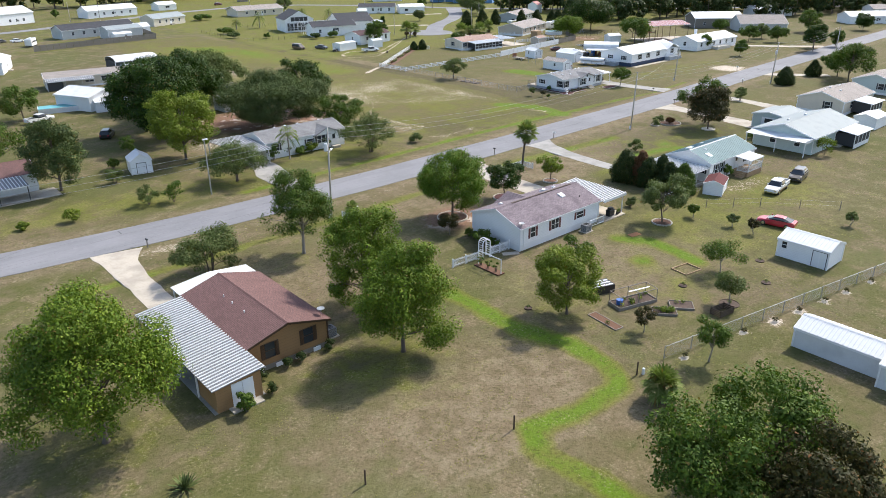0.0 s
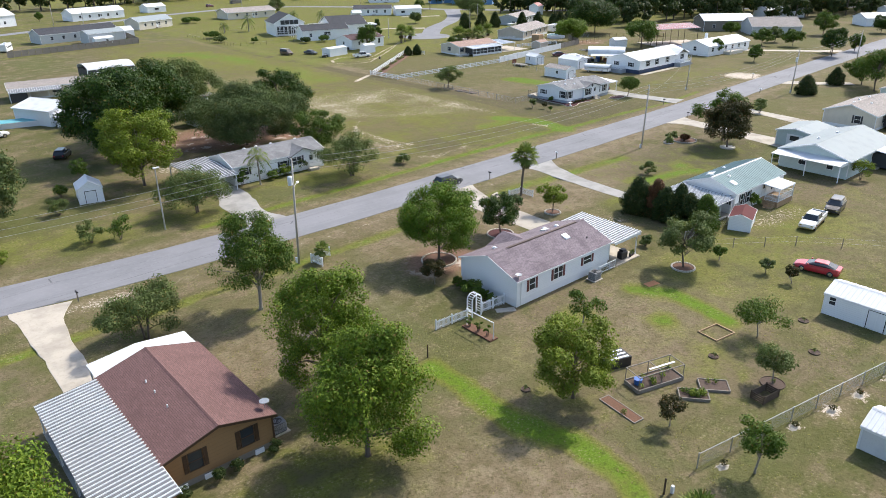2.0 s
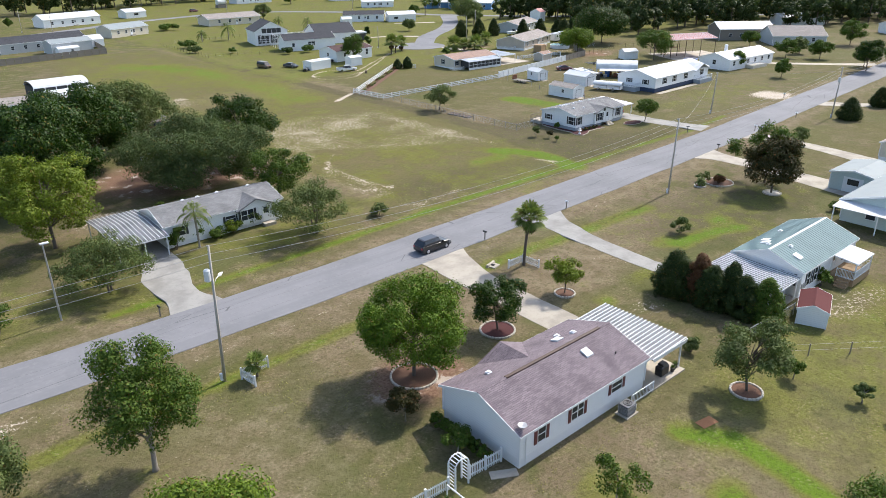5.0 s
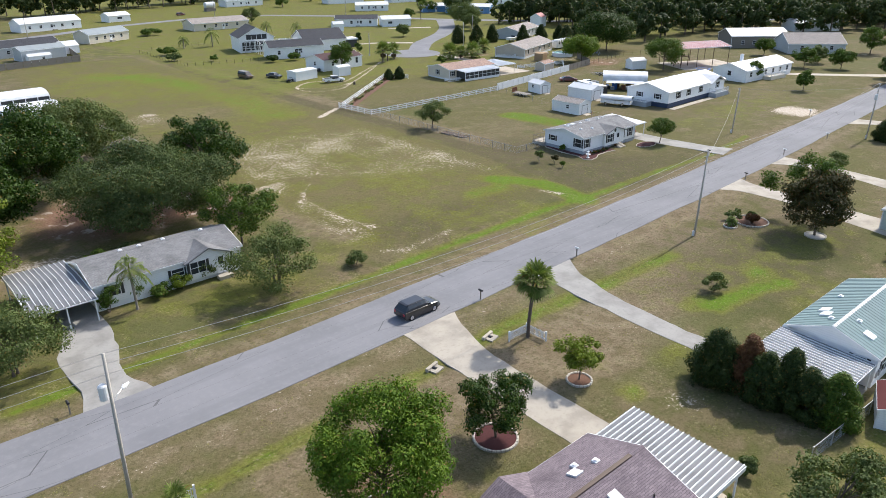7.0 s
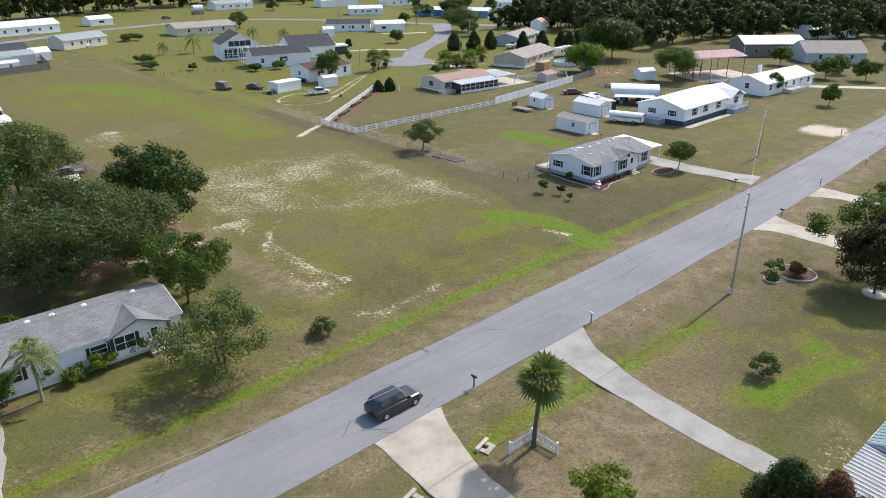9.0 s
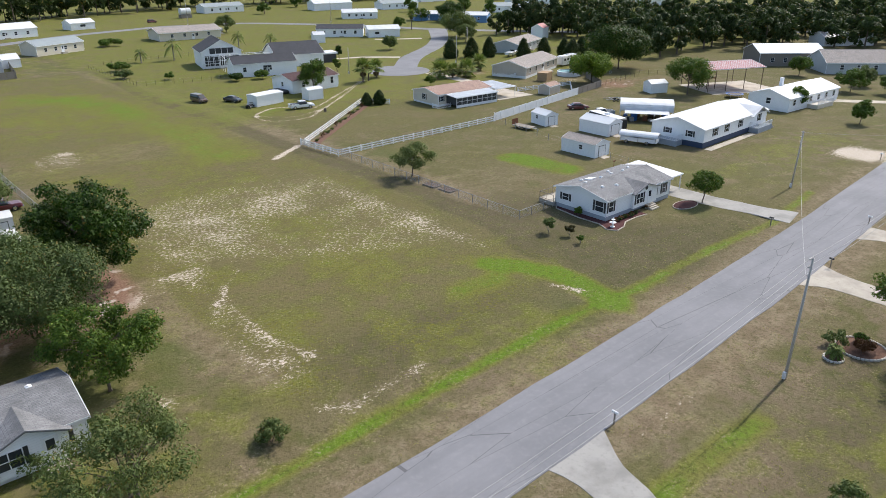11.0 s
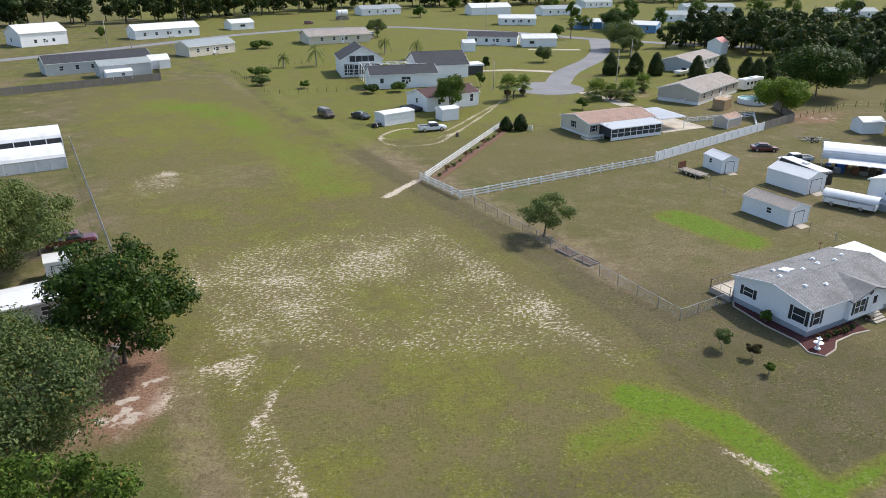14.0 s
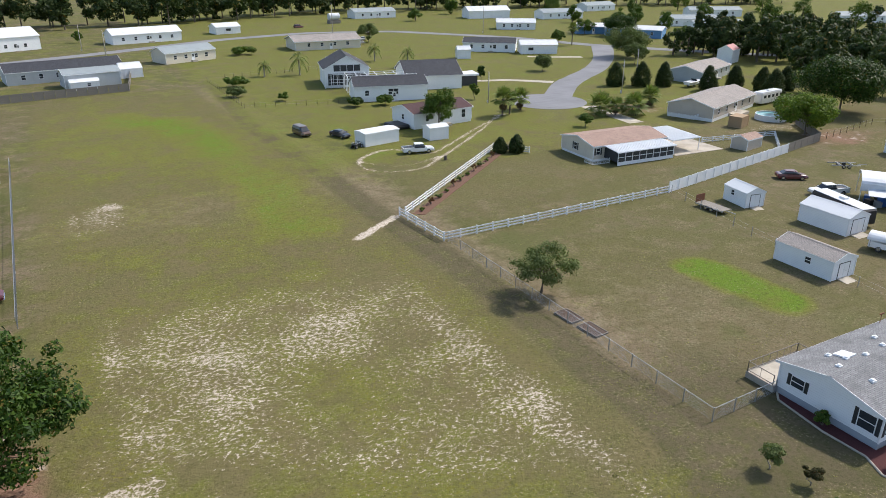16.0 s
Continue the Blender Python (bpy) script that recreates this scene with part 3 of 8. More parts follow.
    dry = 0.55 * blob(X, Y, 66, 42, 20, 12) + 0.35 * blob(X, Y, 105, 38, 20, 12) + 0.7 * blob(X, Y, 33, 33, 16, 10) + 0.6 * blob(X, Y, 36, 64, 16, 10) + 0.45 * blob(X, Y, 140, 126, 18, 22) + 0.4 * blob(X, Y, 108, 74, 12, 6) + 0.55 * near_line(X, Y, [(128.5, 120), (128.3, 164), (126, 230), (124, 290)], 2.5, 3.5) + 0.55 * blob(X, Y, 70, 72, 22, 8) + 0.6 * np.clip(1 - abs(side - 5) / 3, 0, 1)
    thick = 0.75 * blob(X, Y, 131, 112, 10, 16) + 0.5 * blob(X, Y, 140, 101, 22, 6) + 0.65 * blob(X, Y, 116, 70, 20, 9) + 0.4 * blob(X, Y, 104, 104, 22, 6) + 0.85 * near_line(X, Y, [(122.5, 112), (125.8, 121), (125.2, 130), (126.2, 144), (125.5, 160), (124.6, 180), (124.8, 204), (123, 238), (127, 296)], 0.8, 2.4) + 0.25 * blob(X, Y, 145, 130, 16, 16) + 0.35 * blob(X, Y, 96, 108, 10, 8)
    dry += 0.7 * near_line(X, Y, [(83.1, 133.8), (82.5, 124.6), (82.7, 115.6), (84, 108)], 0.8, 1.8) + 0.5 * blob(X, Y, 96, 73, 26, 6) + 0.45 * blob(X, Y, 128, 88, 50, 7) + 0.5 * np.clip(1 - abs(side + 5.5) / 3, 0, 1)
    dry += 0.4 * blob(X, Y, 105, 190, 25, 10) + 0.4 * blob(X, Y, 215, 205, 25, 20) + 0.15 * blob(X, Y, 136, 100, 8, 7)
    pasture = np.clip((X - 80) / 5, 0, 1) * np.clip((126 - X) / 5, 0, 1) * np.clip((Y - 99) / 5, 0, 1) * np.clip((300 - Y) / 30, 0, 1)
    pasture = np.maximum(pasture, 0.42 * np.clip((X - 132) / 6, 0, 1) * np.clip((Y - 60) / 10, 0, 1) + 0.2 * (Y > 175))
    # round patches at the trees, with a darker and greener lawn tone
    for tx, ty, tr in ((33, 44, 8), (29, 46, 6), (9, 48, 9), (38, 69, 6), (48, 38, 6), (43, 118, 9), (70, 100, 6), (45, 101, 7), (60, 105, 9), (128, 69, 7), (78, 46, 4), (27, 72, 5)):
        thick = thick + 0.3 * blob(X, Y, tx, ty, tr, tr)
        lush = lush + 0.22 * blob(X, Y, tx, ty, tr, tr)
    lush = lush + 0.2 * blob(X, Y, 72, 42, 26, 12) + 0.25 * blob(X, Y, 92, 40, 20, 10) + 0.2 * blob(X, Y, 112, 72, 16, 8)
    # shallow swales along the road and in the field
    Z = -0.16 * near_line(X, Y, [(44, 95.6), (91, 97.6), (114, 98.2), (139, 98.0), (170, 99.5)], 0.3, 2.2) - 0.12 * near_line(X, Y, [(12, 76.2), (62, 77.4), (110, 77.6)], 0.3, 1.8)
    Z = Z - 0.06 * near_line(X, Y, [(128.5, 122), (127.5, 160), (124, 200)], 0.5, 2.5)
    nx, ny = len(xs), len(ys)
    v = np.stack([X, Y, Z], -1).reshape(-1, 3)
    i = (np.arange(ny - 1)[:, None] * nx + np.arange(nx - 1)[None]).ravel()
    me = bpy.data.meshes.new("ground")
    me.from_pydata(v, [], np.stack([i, i + 1, i + nx + 1, i + nx], -1).tolist())
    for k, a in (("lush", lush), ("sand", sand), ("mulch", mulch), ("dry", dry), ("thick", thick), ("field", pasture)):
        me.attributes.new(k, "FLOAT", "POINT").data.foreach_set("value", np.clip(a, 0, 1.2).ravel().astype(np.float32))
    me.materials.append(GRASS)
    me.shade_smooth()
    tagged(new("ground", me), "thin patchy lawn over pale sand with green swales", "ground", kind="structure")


build_ground()


def strip(name, pts, half, mat, label, category, kind="structure", up=0.05, fine=4.0):
    """A slab along a line of points; half: half its width, one number or one a point."""
    P = np.array(pts, float)
    halves = np.full(len(P), half, float) if not hasattr(half, "__len__") else np.array(half, float)
    d = np.r_[0, np.cumsum(np.hypot(*np.diff(P, axis=0).T))]
    k = np.linspace(0, d[-1], max(2, int(d[-1] / fine)))
    # smooth course through the points
    x, y, h = (np.interp(k, d, c) for c in (P[:, 0], P[:, 1], halves))
    for _ in range(3):
        x[1:-1], y[1:-1] = (x[:-2] + 2 * x[1:-1] + x[2:]) / 4, (y[:-2] + 2 * y[1:-1] + y[2:]) / 4
    tx, ty = np.gradient(x), np.gradient(y)
    n = np.hypot(tx, ty)
    ox, oy = -ty / n, tx / n
    s = Shape()
    rng = np.random.default_rng(3)
    wob = rng.normal(0, 0.05, (2, len(k)))
    prof = [(-1, -0.06, 0.05), (-1, up, 0.0), (1, up, 0.0), (1, -0.06, 0.05)]
    s.v = [(x[i] + ox[i] * (sgn * (h[i] + out) + wob[0 if sgn < 0 else 1, i]), y[i] + oy[i] * (sgn * (h[i] + out) + wob[0 if sgn < 0 else 1, i]), z) for i in range(len(k)) for sgn, z, out in prof]
    s.f = [(4 * i + q + 1, 4 * i + q, 4 * i + q + 4, 4 * i + q + 5) for i in range(len(k) - 1) for q in range(3)] + [(0, 1, 2, 3), tuple(4 * (len(k) - 1) + q for q in (3, 2, 1, 0))]
    return solo(name, s, mat, label, category, kind=kind)


strip("road", ROAD, 3.78, ASPHALT, "worn grey asphalt residential road with fine cracks", "road")
strip("road", FAR_ROAD, 3.2, ASPHALT, "narrow grey asphalt road behind the homes", "road")
strip("road", CUL_NECK, [3.6, 3.6, 3.4, 3.4, 4.2], ASPHALT, "asphalt street running out of the turning circle", "road", up=0.046)
_s = Shape().disc(194, 231, 9.5, -0.06, 0.042, 28)
solo("turning_circle", _s, ASPHALT, "round asphalt turning circle at the street end", "road", kind="structure")
DRIVES = [
    ("driveway", [(21.6, 85.2), (20.9, 82), (20.6, 76), (20.6, 66)], [3.0, 1.9, 1.45, 1.4], CONC_PALE, "smooth pale concrete driveway leading to a carport"),
    ("driveway", [(78.0, 85.0), (77.2, 82), (76.3, 76), (76.0, 62.4)], [3.3, 2.7, 2.0, 2.0], CONC, "stained concrete driveway with an expansion joint grid"),
    ("driveway", [(96.6, 85.6), (95.8, 82), (94.5, 76), (93.9, 68), (93.9, 60)], [3.4, 2.0, 1.5, 1.3, 1.3], CONC_GREY, "long narrow grey concrete driveway"),
    ("driveway", [(50.8, 91.0), (50.6, 94.5), (50.6, 97.5), (50.9, 100.5), (52.2, 104), (52.6, 108), (52.4, 116)], [2.9, 1.8, 2.0, 2.6, 2.2, 1.7, 2.4], CONC_GREY, "stained grey concrete driveway under trees"),
    ("driveway", [(140, 87.3), (140.2, 84), (140.0, 77), (138.2, 66), (136.5, 56)], [4.0, 2.2, 1.8, 2.6, 3.2], CONC, "curving pale concrete driveway widening at the house"),
    ("driveway", [(156.7, 96.0), (155.9, 100), (154.6, 108), (154.6, 119)], [2.6, 1.9, 2.2, 2.2], CONC_GREY, "grey concrete driveway ending under a carport"),
    ("driveway", [(262, 102.5), (254, 112), (246, 122), (234, 137)], [2.4, 1.6, 1.6, 1.8], CONC_PALE, "long pale concrete driveway"),
    ("driveway", [(157.5, 89.0), (159, 84), (158, 74), (156, 66)], [3.0, 1.7, 1.7, 2.2], CONC, "pale concrete driveway on a lawn"),
    ("driveway", [(196, 91.6), (199, 86), (206, 78)], [2.6, 1.7, 1.7], CONC, "short pale concrete driveway"),
    ("driveway", [(199, 222), (198, 213), (197, 203)], [2.0, 1.9, 1.9], CONC_PALE, "white concrete driveway by the turning circle"),
    ("driveway", [(212, 253), (203, 262), (182, 268), (168, 272)], [1.7, 1.2, 1.2, 1.3], CONC_PALE, "long curving white concrete driveway"),
    ("driveway", [(252, 290), (240, 296), (236, 300)], [1.6, 1.2, 1.4], CONC_PALE, "pale concrete drive to a garage"),
    ("driveway", [(-4, 128), (6, 137), (22, 150)], [2.2, 2.2, 2.2], ASPHALT, "short asphalt side lane between trees"),
    ("driveway", [(206, 394), (203, 376), (199, 362)], [2.2, 1.9, 1.9], CONC_PALE, "pale concrete drive beside a ranch house"),
]
for n, p, h, m, l in DRIVES:
    strip(n, p, h, m, l, "driveway", up=0.03, fine=1.2)


# ---- houses ----
def sheet(s, x0, x1, pitch, thick, a, b, high=0.05):
    """A ribbed metal sheet: its profile across x, swept from a to b (y, z)."""
    top = [(x0, 0, thick)]
    for k in range(int((x1 - x0 - 0.2) / pitch) + 1):
        x = x0 + 0.1 + k * pitch
        top += [(x - 0.05, 0, thick), (x - 0.025, 0, thick + high), (x + 0.025, 0, thick + high), (x + 0.05, 0, thick)]
    top += [(x1, 0, thick), (x1, 0, 0), (x0, 0, 0)]
    return s.prism(top, (0, a[0], a[1]), (0, b[0], b[1]))


def window(parent, face, u, z, w, h, dx, dy, shut=None, door=False, glass=None, frame=None):
    """A framed pane on a wall. face: n, s, e or w; u: place along it; z: sill height; dx, dy: half sizes of the house."""
    root = new("door" if door else "window")
    root.parent = parent
    ang, px, py = {"s": (0, u, -dy), "e": (90, dx, u), "n": (180, u, dy), "w": (270, -dx, u)}[face]
    root.matrix_basis = at(px, py, ang, z)
    s = Shape()
    t = 0.055
    for b in ((-w / 2 - t, -w / 2, 0, h), (w / 2, w / 2 + t, 0, h), (-w / 2 - t, w / 2 + t, h, h + t), (-w / 2 - t, w / 2 + t, -t, 0)):
        s.box(b[0], b[1], -0.05, 0.01, b[2], b[3])
    if not door:
        s.box(-w / 2, w / 2, -0.045, 0.01, h / 2 - 0.03, h / 2 + 0.03)
        if w > 1.3:
            s.box(-0.04, 0.04, -0.045, 0.01, 0, h)
    part("door_frame" if door else "window_frame", s, frame or WHITE, root)
    part("door_leaf" if door else "pane", Shape().box(-w / 2, w / 2, -0.02, 0.01, 0, h), glass or (WHITE if door else GLASS), root)
    if door and not glass:
        part("door_window", Shape().box(-w * 0.3, w * 0.3, -0.03, -0.015, h * 0.5, h * 0.9), GLASS, root)
    if shut:
        for sx in (-1, 1):
            q = Shape().box(sx * (w / 2 + 0.24) - 0.15, sx * (w / 2 + 0.24) + 0.15, -0.05, 0.01, -0.05, h + 0.05)
            for k in range(6):
                q.box(sx * (w / 2 + 0.24) - 0.11, sx * (w / 2 + 0.24) + 0.11, -0.065, -0.05, 0.05 + k * h / 6.2, 0.05 + k * h / 6.2 + h / 9)
            part("shutter", q, shut, root)


def gable_roof(parent, L, D, eave, ridge, mat, over=0.3, metal=0.0, name="roof", cap=None, trim=WHITE, ridge_off=0.0):
    """Two sloping slabs meeting in a ridge along local x; metal: spacing of raised seams."""
    hx, hy, r0 = L / 2 + over, D / 2 + over, ridge_off
    s = Shape()
    for sg in (-1, 1):
        run = hy - sg * r0
        k = (ridge - eave) / (D / 2 - sg * r0)
        lo = ridge - k * run
        a, b = (sg * hy, lo), (r0, ridge)
        prof = [(-hx, a[0], a[1]), (-hx, b[0], b[1]), (-hx, b[0], b[1] + 0.12), (-hx, a[0], a[1] + 0.12)]
        s = Shape()
        if metal:
            sheet(s, -hx, hx, metal, 0.12, a, b, 0.04)
        else:
            s.prism(prof if sg > 0 else prof[::-1], (0, 0, 0), (2 * hx, 0, 0))
        ob = part(name + "_slope", s, mat, parent)
    for sg in (-1, 1):
        run = hy - sg * r0
        lo = ridge - (ridge - eave) / (D / 2 - sg * r0) * run
        part("fascia", Shape().box(-hx, hx, sg * hy - 0.02 if sg > 0 else -hy - 0.03, sg * hy + 0.03 if sg > 0 else -hy + 0.02, lo - 0.1, lo + 0.1), trim, parent)
        for ex in (-1, 1):
            pr = [(ex * hx - 0.02, sg * hy, lo - 0.08), (ex * hx - 0.02, r0, ridge - 0.08), (ex * hx - 0.02, r0, ridge + 0.125), (ex * hx - 0.02, sg * hy, lo + 0.125)]
            part("barge_board", Shape().prism(pr, (0, 0, 0), (0.045, 0, 0)), trim, parent)
    c = Shape().prism([(-hx, r0 - 0.16, ridge + 0.09), (-hx, r0 + 0.16, ridge + 0.09), (-hx, r0, ridge + 0.165)], (0, 0, 0), (2 * hx, 0, 0))
    part("ridge_cap", c, cap or mat, parent)
    return ob


def vents(parent, spots, ridge, slope, mat=None):
    """Small roof vents: x, y on the plan of the roof."""
    for x, y in spots:
        z = ridge + 0.1 - slope * abs(y)
        part("roof_vent", Shape().box(x - 0.22, x + 0.22, y - 0.2, y + 0.2, z - 0.05, z + 0.14).disc(x, y, 0.15, z + 0.14, z + 0.22, 10, 1, 0.05), mat or WHITE, parent)


def skylight(parent, x, y, ridge, slope, w=0.8):
    z = ridge + 0.1 - slope * abs(y)
    q = [(x - w / 2, y - w / 2), (x + w / 2, y - w / 2), (x + w / 2, y + w / 2), (x - w / 2, y + w / 2)]
    zz = [ridge + 0.1 - slope * abs(b) for _, b in q]
    s = Shape().face_set([(a, b, z0 - 0.05) for (a, b), z0 in zip(q, zz)] + [(a, b, z0 + 0.16) for (a, b), z0 in zip(q, zz)], [(4, 5, 6, 7), (0, 1, 5, 4), (1, 2, 6, 5), (2, 3, 7, 6), (3, 0, 4, 7)])
    part("skylight", s, WHITE, parent)


def house(name, label, x, y, L, D, eave, ridge, wall, roof, turn=0, skirt=0.55, skirt_mat=None, over=0.3, metal=0.0, wins=(), doors=(), shut=None, group="", category="house", cap=None, ridge_off=0.0, trim=WHITE):
    """A gabled house; local x runs along the ridge. wins, doors: (face, place, sill, width, height)."""
    r = thing(name, label, category, at(x, y, turn), group)
    hx, hy = L / 2, D / 2
    if category == "house" and not doors and name == "house":
        doors = [("s", L * 0.04, max(skirt, 0.05), 0.95, 2.05)]
        part("step", Shape().box(L * 0.04 - 0.9, L * 0.04 + 0.9, -hy - 1.2, -hy, -0.04, max(skirt, 0.08) - 0.05), CONC, r)
    s = Shape()
    s.prism([(-hx, -hy, skirt), (-hx, -hy, eave), (-hx, ridge_off, ridge), (-hx, hy, eave), (-hx, hy, skirt)], (0, 0, 0), (L, 0, 0))
    part("wall", s, wall, r)
    if skirt:
        part("skirting", Shape().box(-hx + 0.03, hx - 0.03, -hy + 0.03, hy - 0.03, -0.05, skirt), skirt_mat or wall, r)
    for cx in (-hx, hx):
        for cy in (-hy, hy):
            part("corner_trim", Shape().box(cx - 0.06, cx + 0.06, cy - 0.06, cy + 0.06, skirt, eave), trim, r)
    gable_roof(r, L, D, eave, ridge, roof, over, metal, cap=cap, trim=trim, ridge_off=ridge_off)
    for f, u, z, w, h in wins:
        window(r, f, u, z, w, h, hx, hy, shut, frame=None if trim is WHITE else trim)
    for f, u, z, w, h in doors:
        window(r, f, u, z, w, h, hx, hy, None, True)
    return r


def lean_roof(parent, x0, x1, y0, y1, za, zb, mat, axis="y", metal=0.3, name="awning", posts=(), post_mat=None, thick=0.06):
    """A single sloping sheet, za at the low end of the axis and zb at the high end, on posts."""
    s = Shape()
    lo, hi, a, b = (x0, x1, (y0, za), (y1, zb)) if axis == "y" else (y0, y1, (x0, za), (x1, zb))
    sheet(s, lo, hi, 99.0, thick, a, b)
    if axis == "x":
        s.v = [(y, x, z) for x, y, z in s.v]
    roof = part(name, s, mat, parent)
    if metal:
        q = Shape().prism([(-0.055, 0, 0), (0.055, 0, 0), (0.03, 0, 0.065), (-0.03, 0, 0.065)], (0, *a), (0, *b))
        if axis == "x":
            q.v = [(y, x, z) for x, y, z in q.v]
        me = mesh_of("roof_rib", q, METAL_RIB)
        for k in range(int((hi - lo - 0.2) / metal) + 1):
            o = new("roof_rib", me)
            o.parent = roof
            c = lo + 0.1 + k * metal
            o.location = (c, 0, thick) if axis == "y" else (0, c, thick)
    e = Shape().box(x0, x1, y0 - 0.05, y0, (za if axis == "y" else min(za, zb)) - 0.1, (za if axis == "y" else max(za, zb)) + 0.02)
    part("gutter", e, WHITE, parent)
    for px, py in posts:
        z = za + (zb - za) * (((py - y0) / (y1 - y0)) if axis == "y" else ((px - x0) / (x1 - x0)))
        part("post", Shape().box(px - 0.06, px + 0.06, py - 0.06, py + 0.06, -0.03, z + 0.02), post_mat or WHITE, parent)


def rails(parent, pts, z, h=0.95, mat=None, gap=0.14):
    """A baluster rail along a line of points on a deck."""
    mat = mat or WHITE
    s = Shape()
    for (ax, ay), (bx, by) in zip(pts, pts[1:]):
        d = math.hypot(bx - ax, by - ay)
        for zz in (z + 0.12, z + h):
            s.tube([(ax, ay, zz), (bx, by, zz)], 0.04, 4)
        n = max(1, int(d / gap))
        for k in range(n + 1):
            px, py = ax + (bx - ax) * k / n, ay + (by - ay) * k / n
            s.tube([(px, py, z), (px, py, z + h + (0.06 if k in (0, n) else 0))], 0.05 if k in (0, n) else 0.02, 4)
    part("railing", s, mat, parent)


def steps(parent, x, y, w, n, rise, run, dirx, diry, mat):
    for k in range(n):
        a = (k + 0.5) * run
        cx, cy = x + dirx * a, y + diry * a
        hx, hy = (run / 2, w / 2) if dirx else (w / 2, run / 2)
        part("step", Shape().box(cx - hx, cx + hx, cy - hy, cy + hy, -0.03, rise * (n - k)), mat, parent)


# ---- plants ----
def leaf_cloud(rng, centres, radius, count, size, flat=0.5, squash=0.75):
    """count leaves round each centre, as small pointed leaves; gives vertices and faces."""
    count, size = int(count * 1.7), size * 0.98
    n = len(centres) * count
    c = np.repeat(centres, count, 0)
    rad = np.repeat(np.broadcast_to(radius, (len(centres),)), count)
    d = rng.normal(size=(n, 3))
    d /= np.linalg.norm(d, axis=1, keepdims=True)
    p = c + d * (rad * rng.uniform(0.35, 1.05, n) ** 0.6)[:, None] * np.array([1, 1, squash])
    nrm = d * 1.2 + rng.normal(size=(n, 3)) * 0.42 + np.array([0, 0, flat * 0.6])
    nrm /= np.linalg.norm(nrm, axis=1, keepdims=True)
    a = np.cross(nrm, rng.normal(size=(n, 3)))
    a /= np.linalg.norm(a, axis=1, keepdims=True)
    b = np.cross(nrm, a)
    s = (size * rng.uniform(0.6, 1.35, n))[:, None]
    v = np.stack([p - a * s, p + a * s * 0.6 - b * s * 0.5, p + a * s * 0.6 + b * s * 0.5], 1).reshape(-1, 3)
    return v, np.arange(3 * n).reshape(-1, 3)


def raw_mesh(name, v, f, mat):
    me = bpy.data.meshes.new(name)
    v, f = np.asarray(v, np.float32), np.asarray(f, np.int32)
    k = f.shape[1]
    me.vertices.add(len(v))
    me.vertices.foreach_set("co", v.ravel())
    me.loops.add(f.size)
    me.loops.foreach_set("vertex_index", f.ravel())
    me.polygons.add(len(f))
    me.polygons.foreach_set("loop_start", np.arange(0, f.size, k, dtype=np.int32))
    me.materials.append(mat)
    me.update(calc_edges=True)
    return me


def crown_centres(rng, w, z0, z1, n, shape="round"):
    """Places for leaf clumps: boughs round an uneven outline, each with clumps on its outer and upper side."""
    m = int(np.clip(n / 9, 7, 26))
    k = np.arange(m) + 0.5
    up = 1 - 1.78 * k / m
    az = k * 2.39996 + rng.uniform(0, 6.28)
    d = np.c_[np.sqrt(1 - up ** 2) * np.cos(az), np.sqrt(1 - up ** 2) * np.sin(az), up] + rng.normal(0, 0.16, (m, 3))
    size = rng.uniform(0.26, 0.44, m) * (1.35 if m < 12 else 1.05)
    mid = d * (rng.uniform(0.86, 1.1, m) - size)[:, None]
    pick = rng.choice(m, n, p=size ** 2 / np.sum(size ** 2))
    q = rng.normal(size=(n, 3)) + 0.9 * d[pick] + np.array([0, 0, 0.35])
    q /= np.linalg.norm(q, axis=1, keepdims=True)
    p = mid[pick] + q * (size[pick] * rng.uniform(0.45, 1.0, n))[:, None]
    h = np.clip((p[:, 2] + 1) / 2, 0, 1)
    wide = {"cone": 1.15 - h, "vase": 0.6 + 0.55 * np.sqrt(h), "egg": 1.12 - 0.45 * h}.get(shape, np.ones(n))
    wide = wide * np.clip(0.5 + 1.7 * h, 0, 1)
    return np.c_[p[:, :2] * (w / 2 * wide)[:, None], z0 + h * (z1 - z0)]


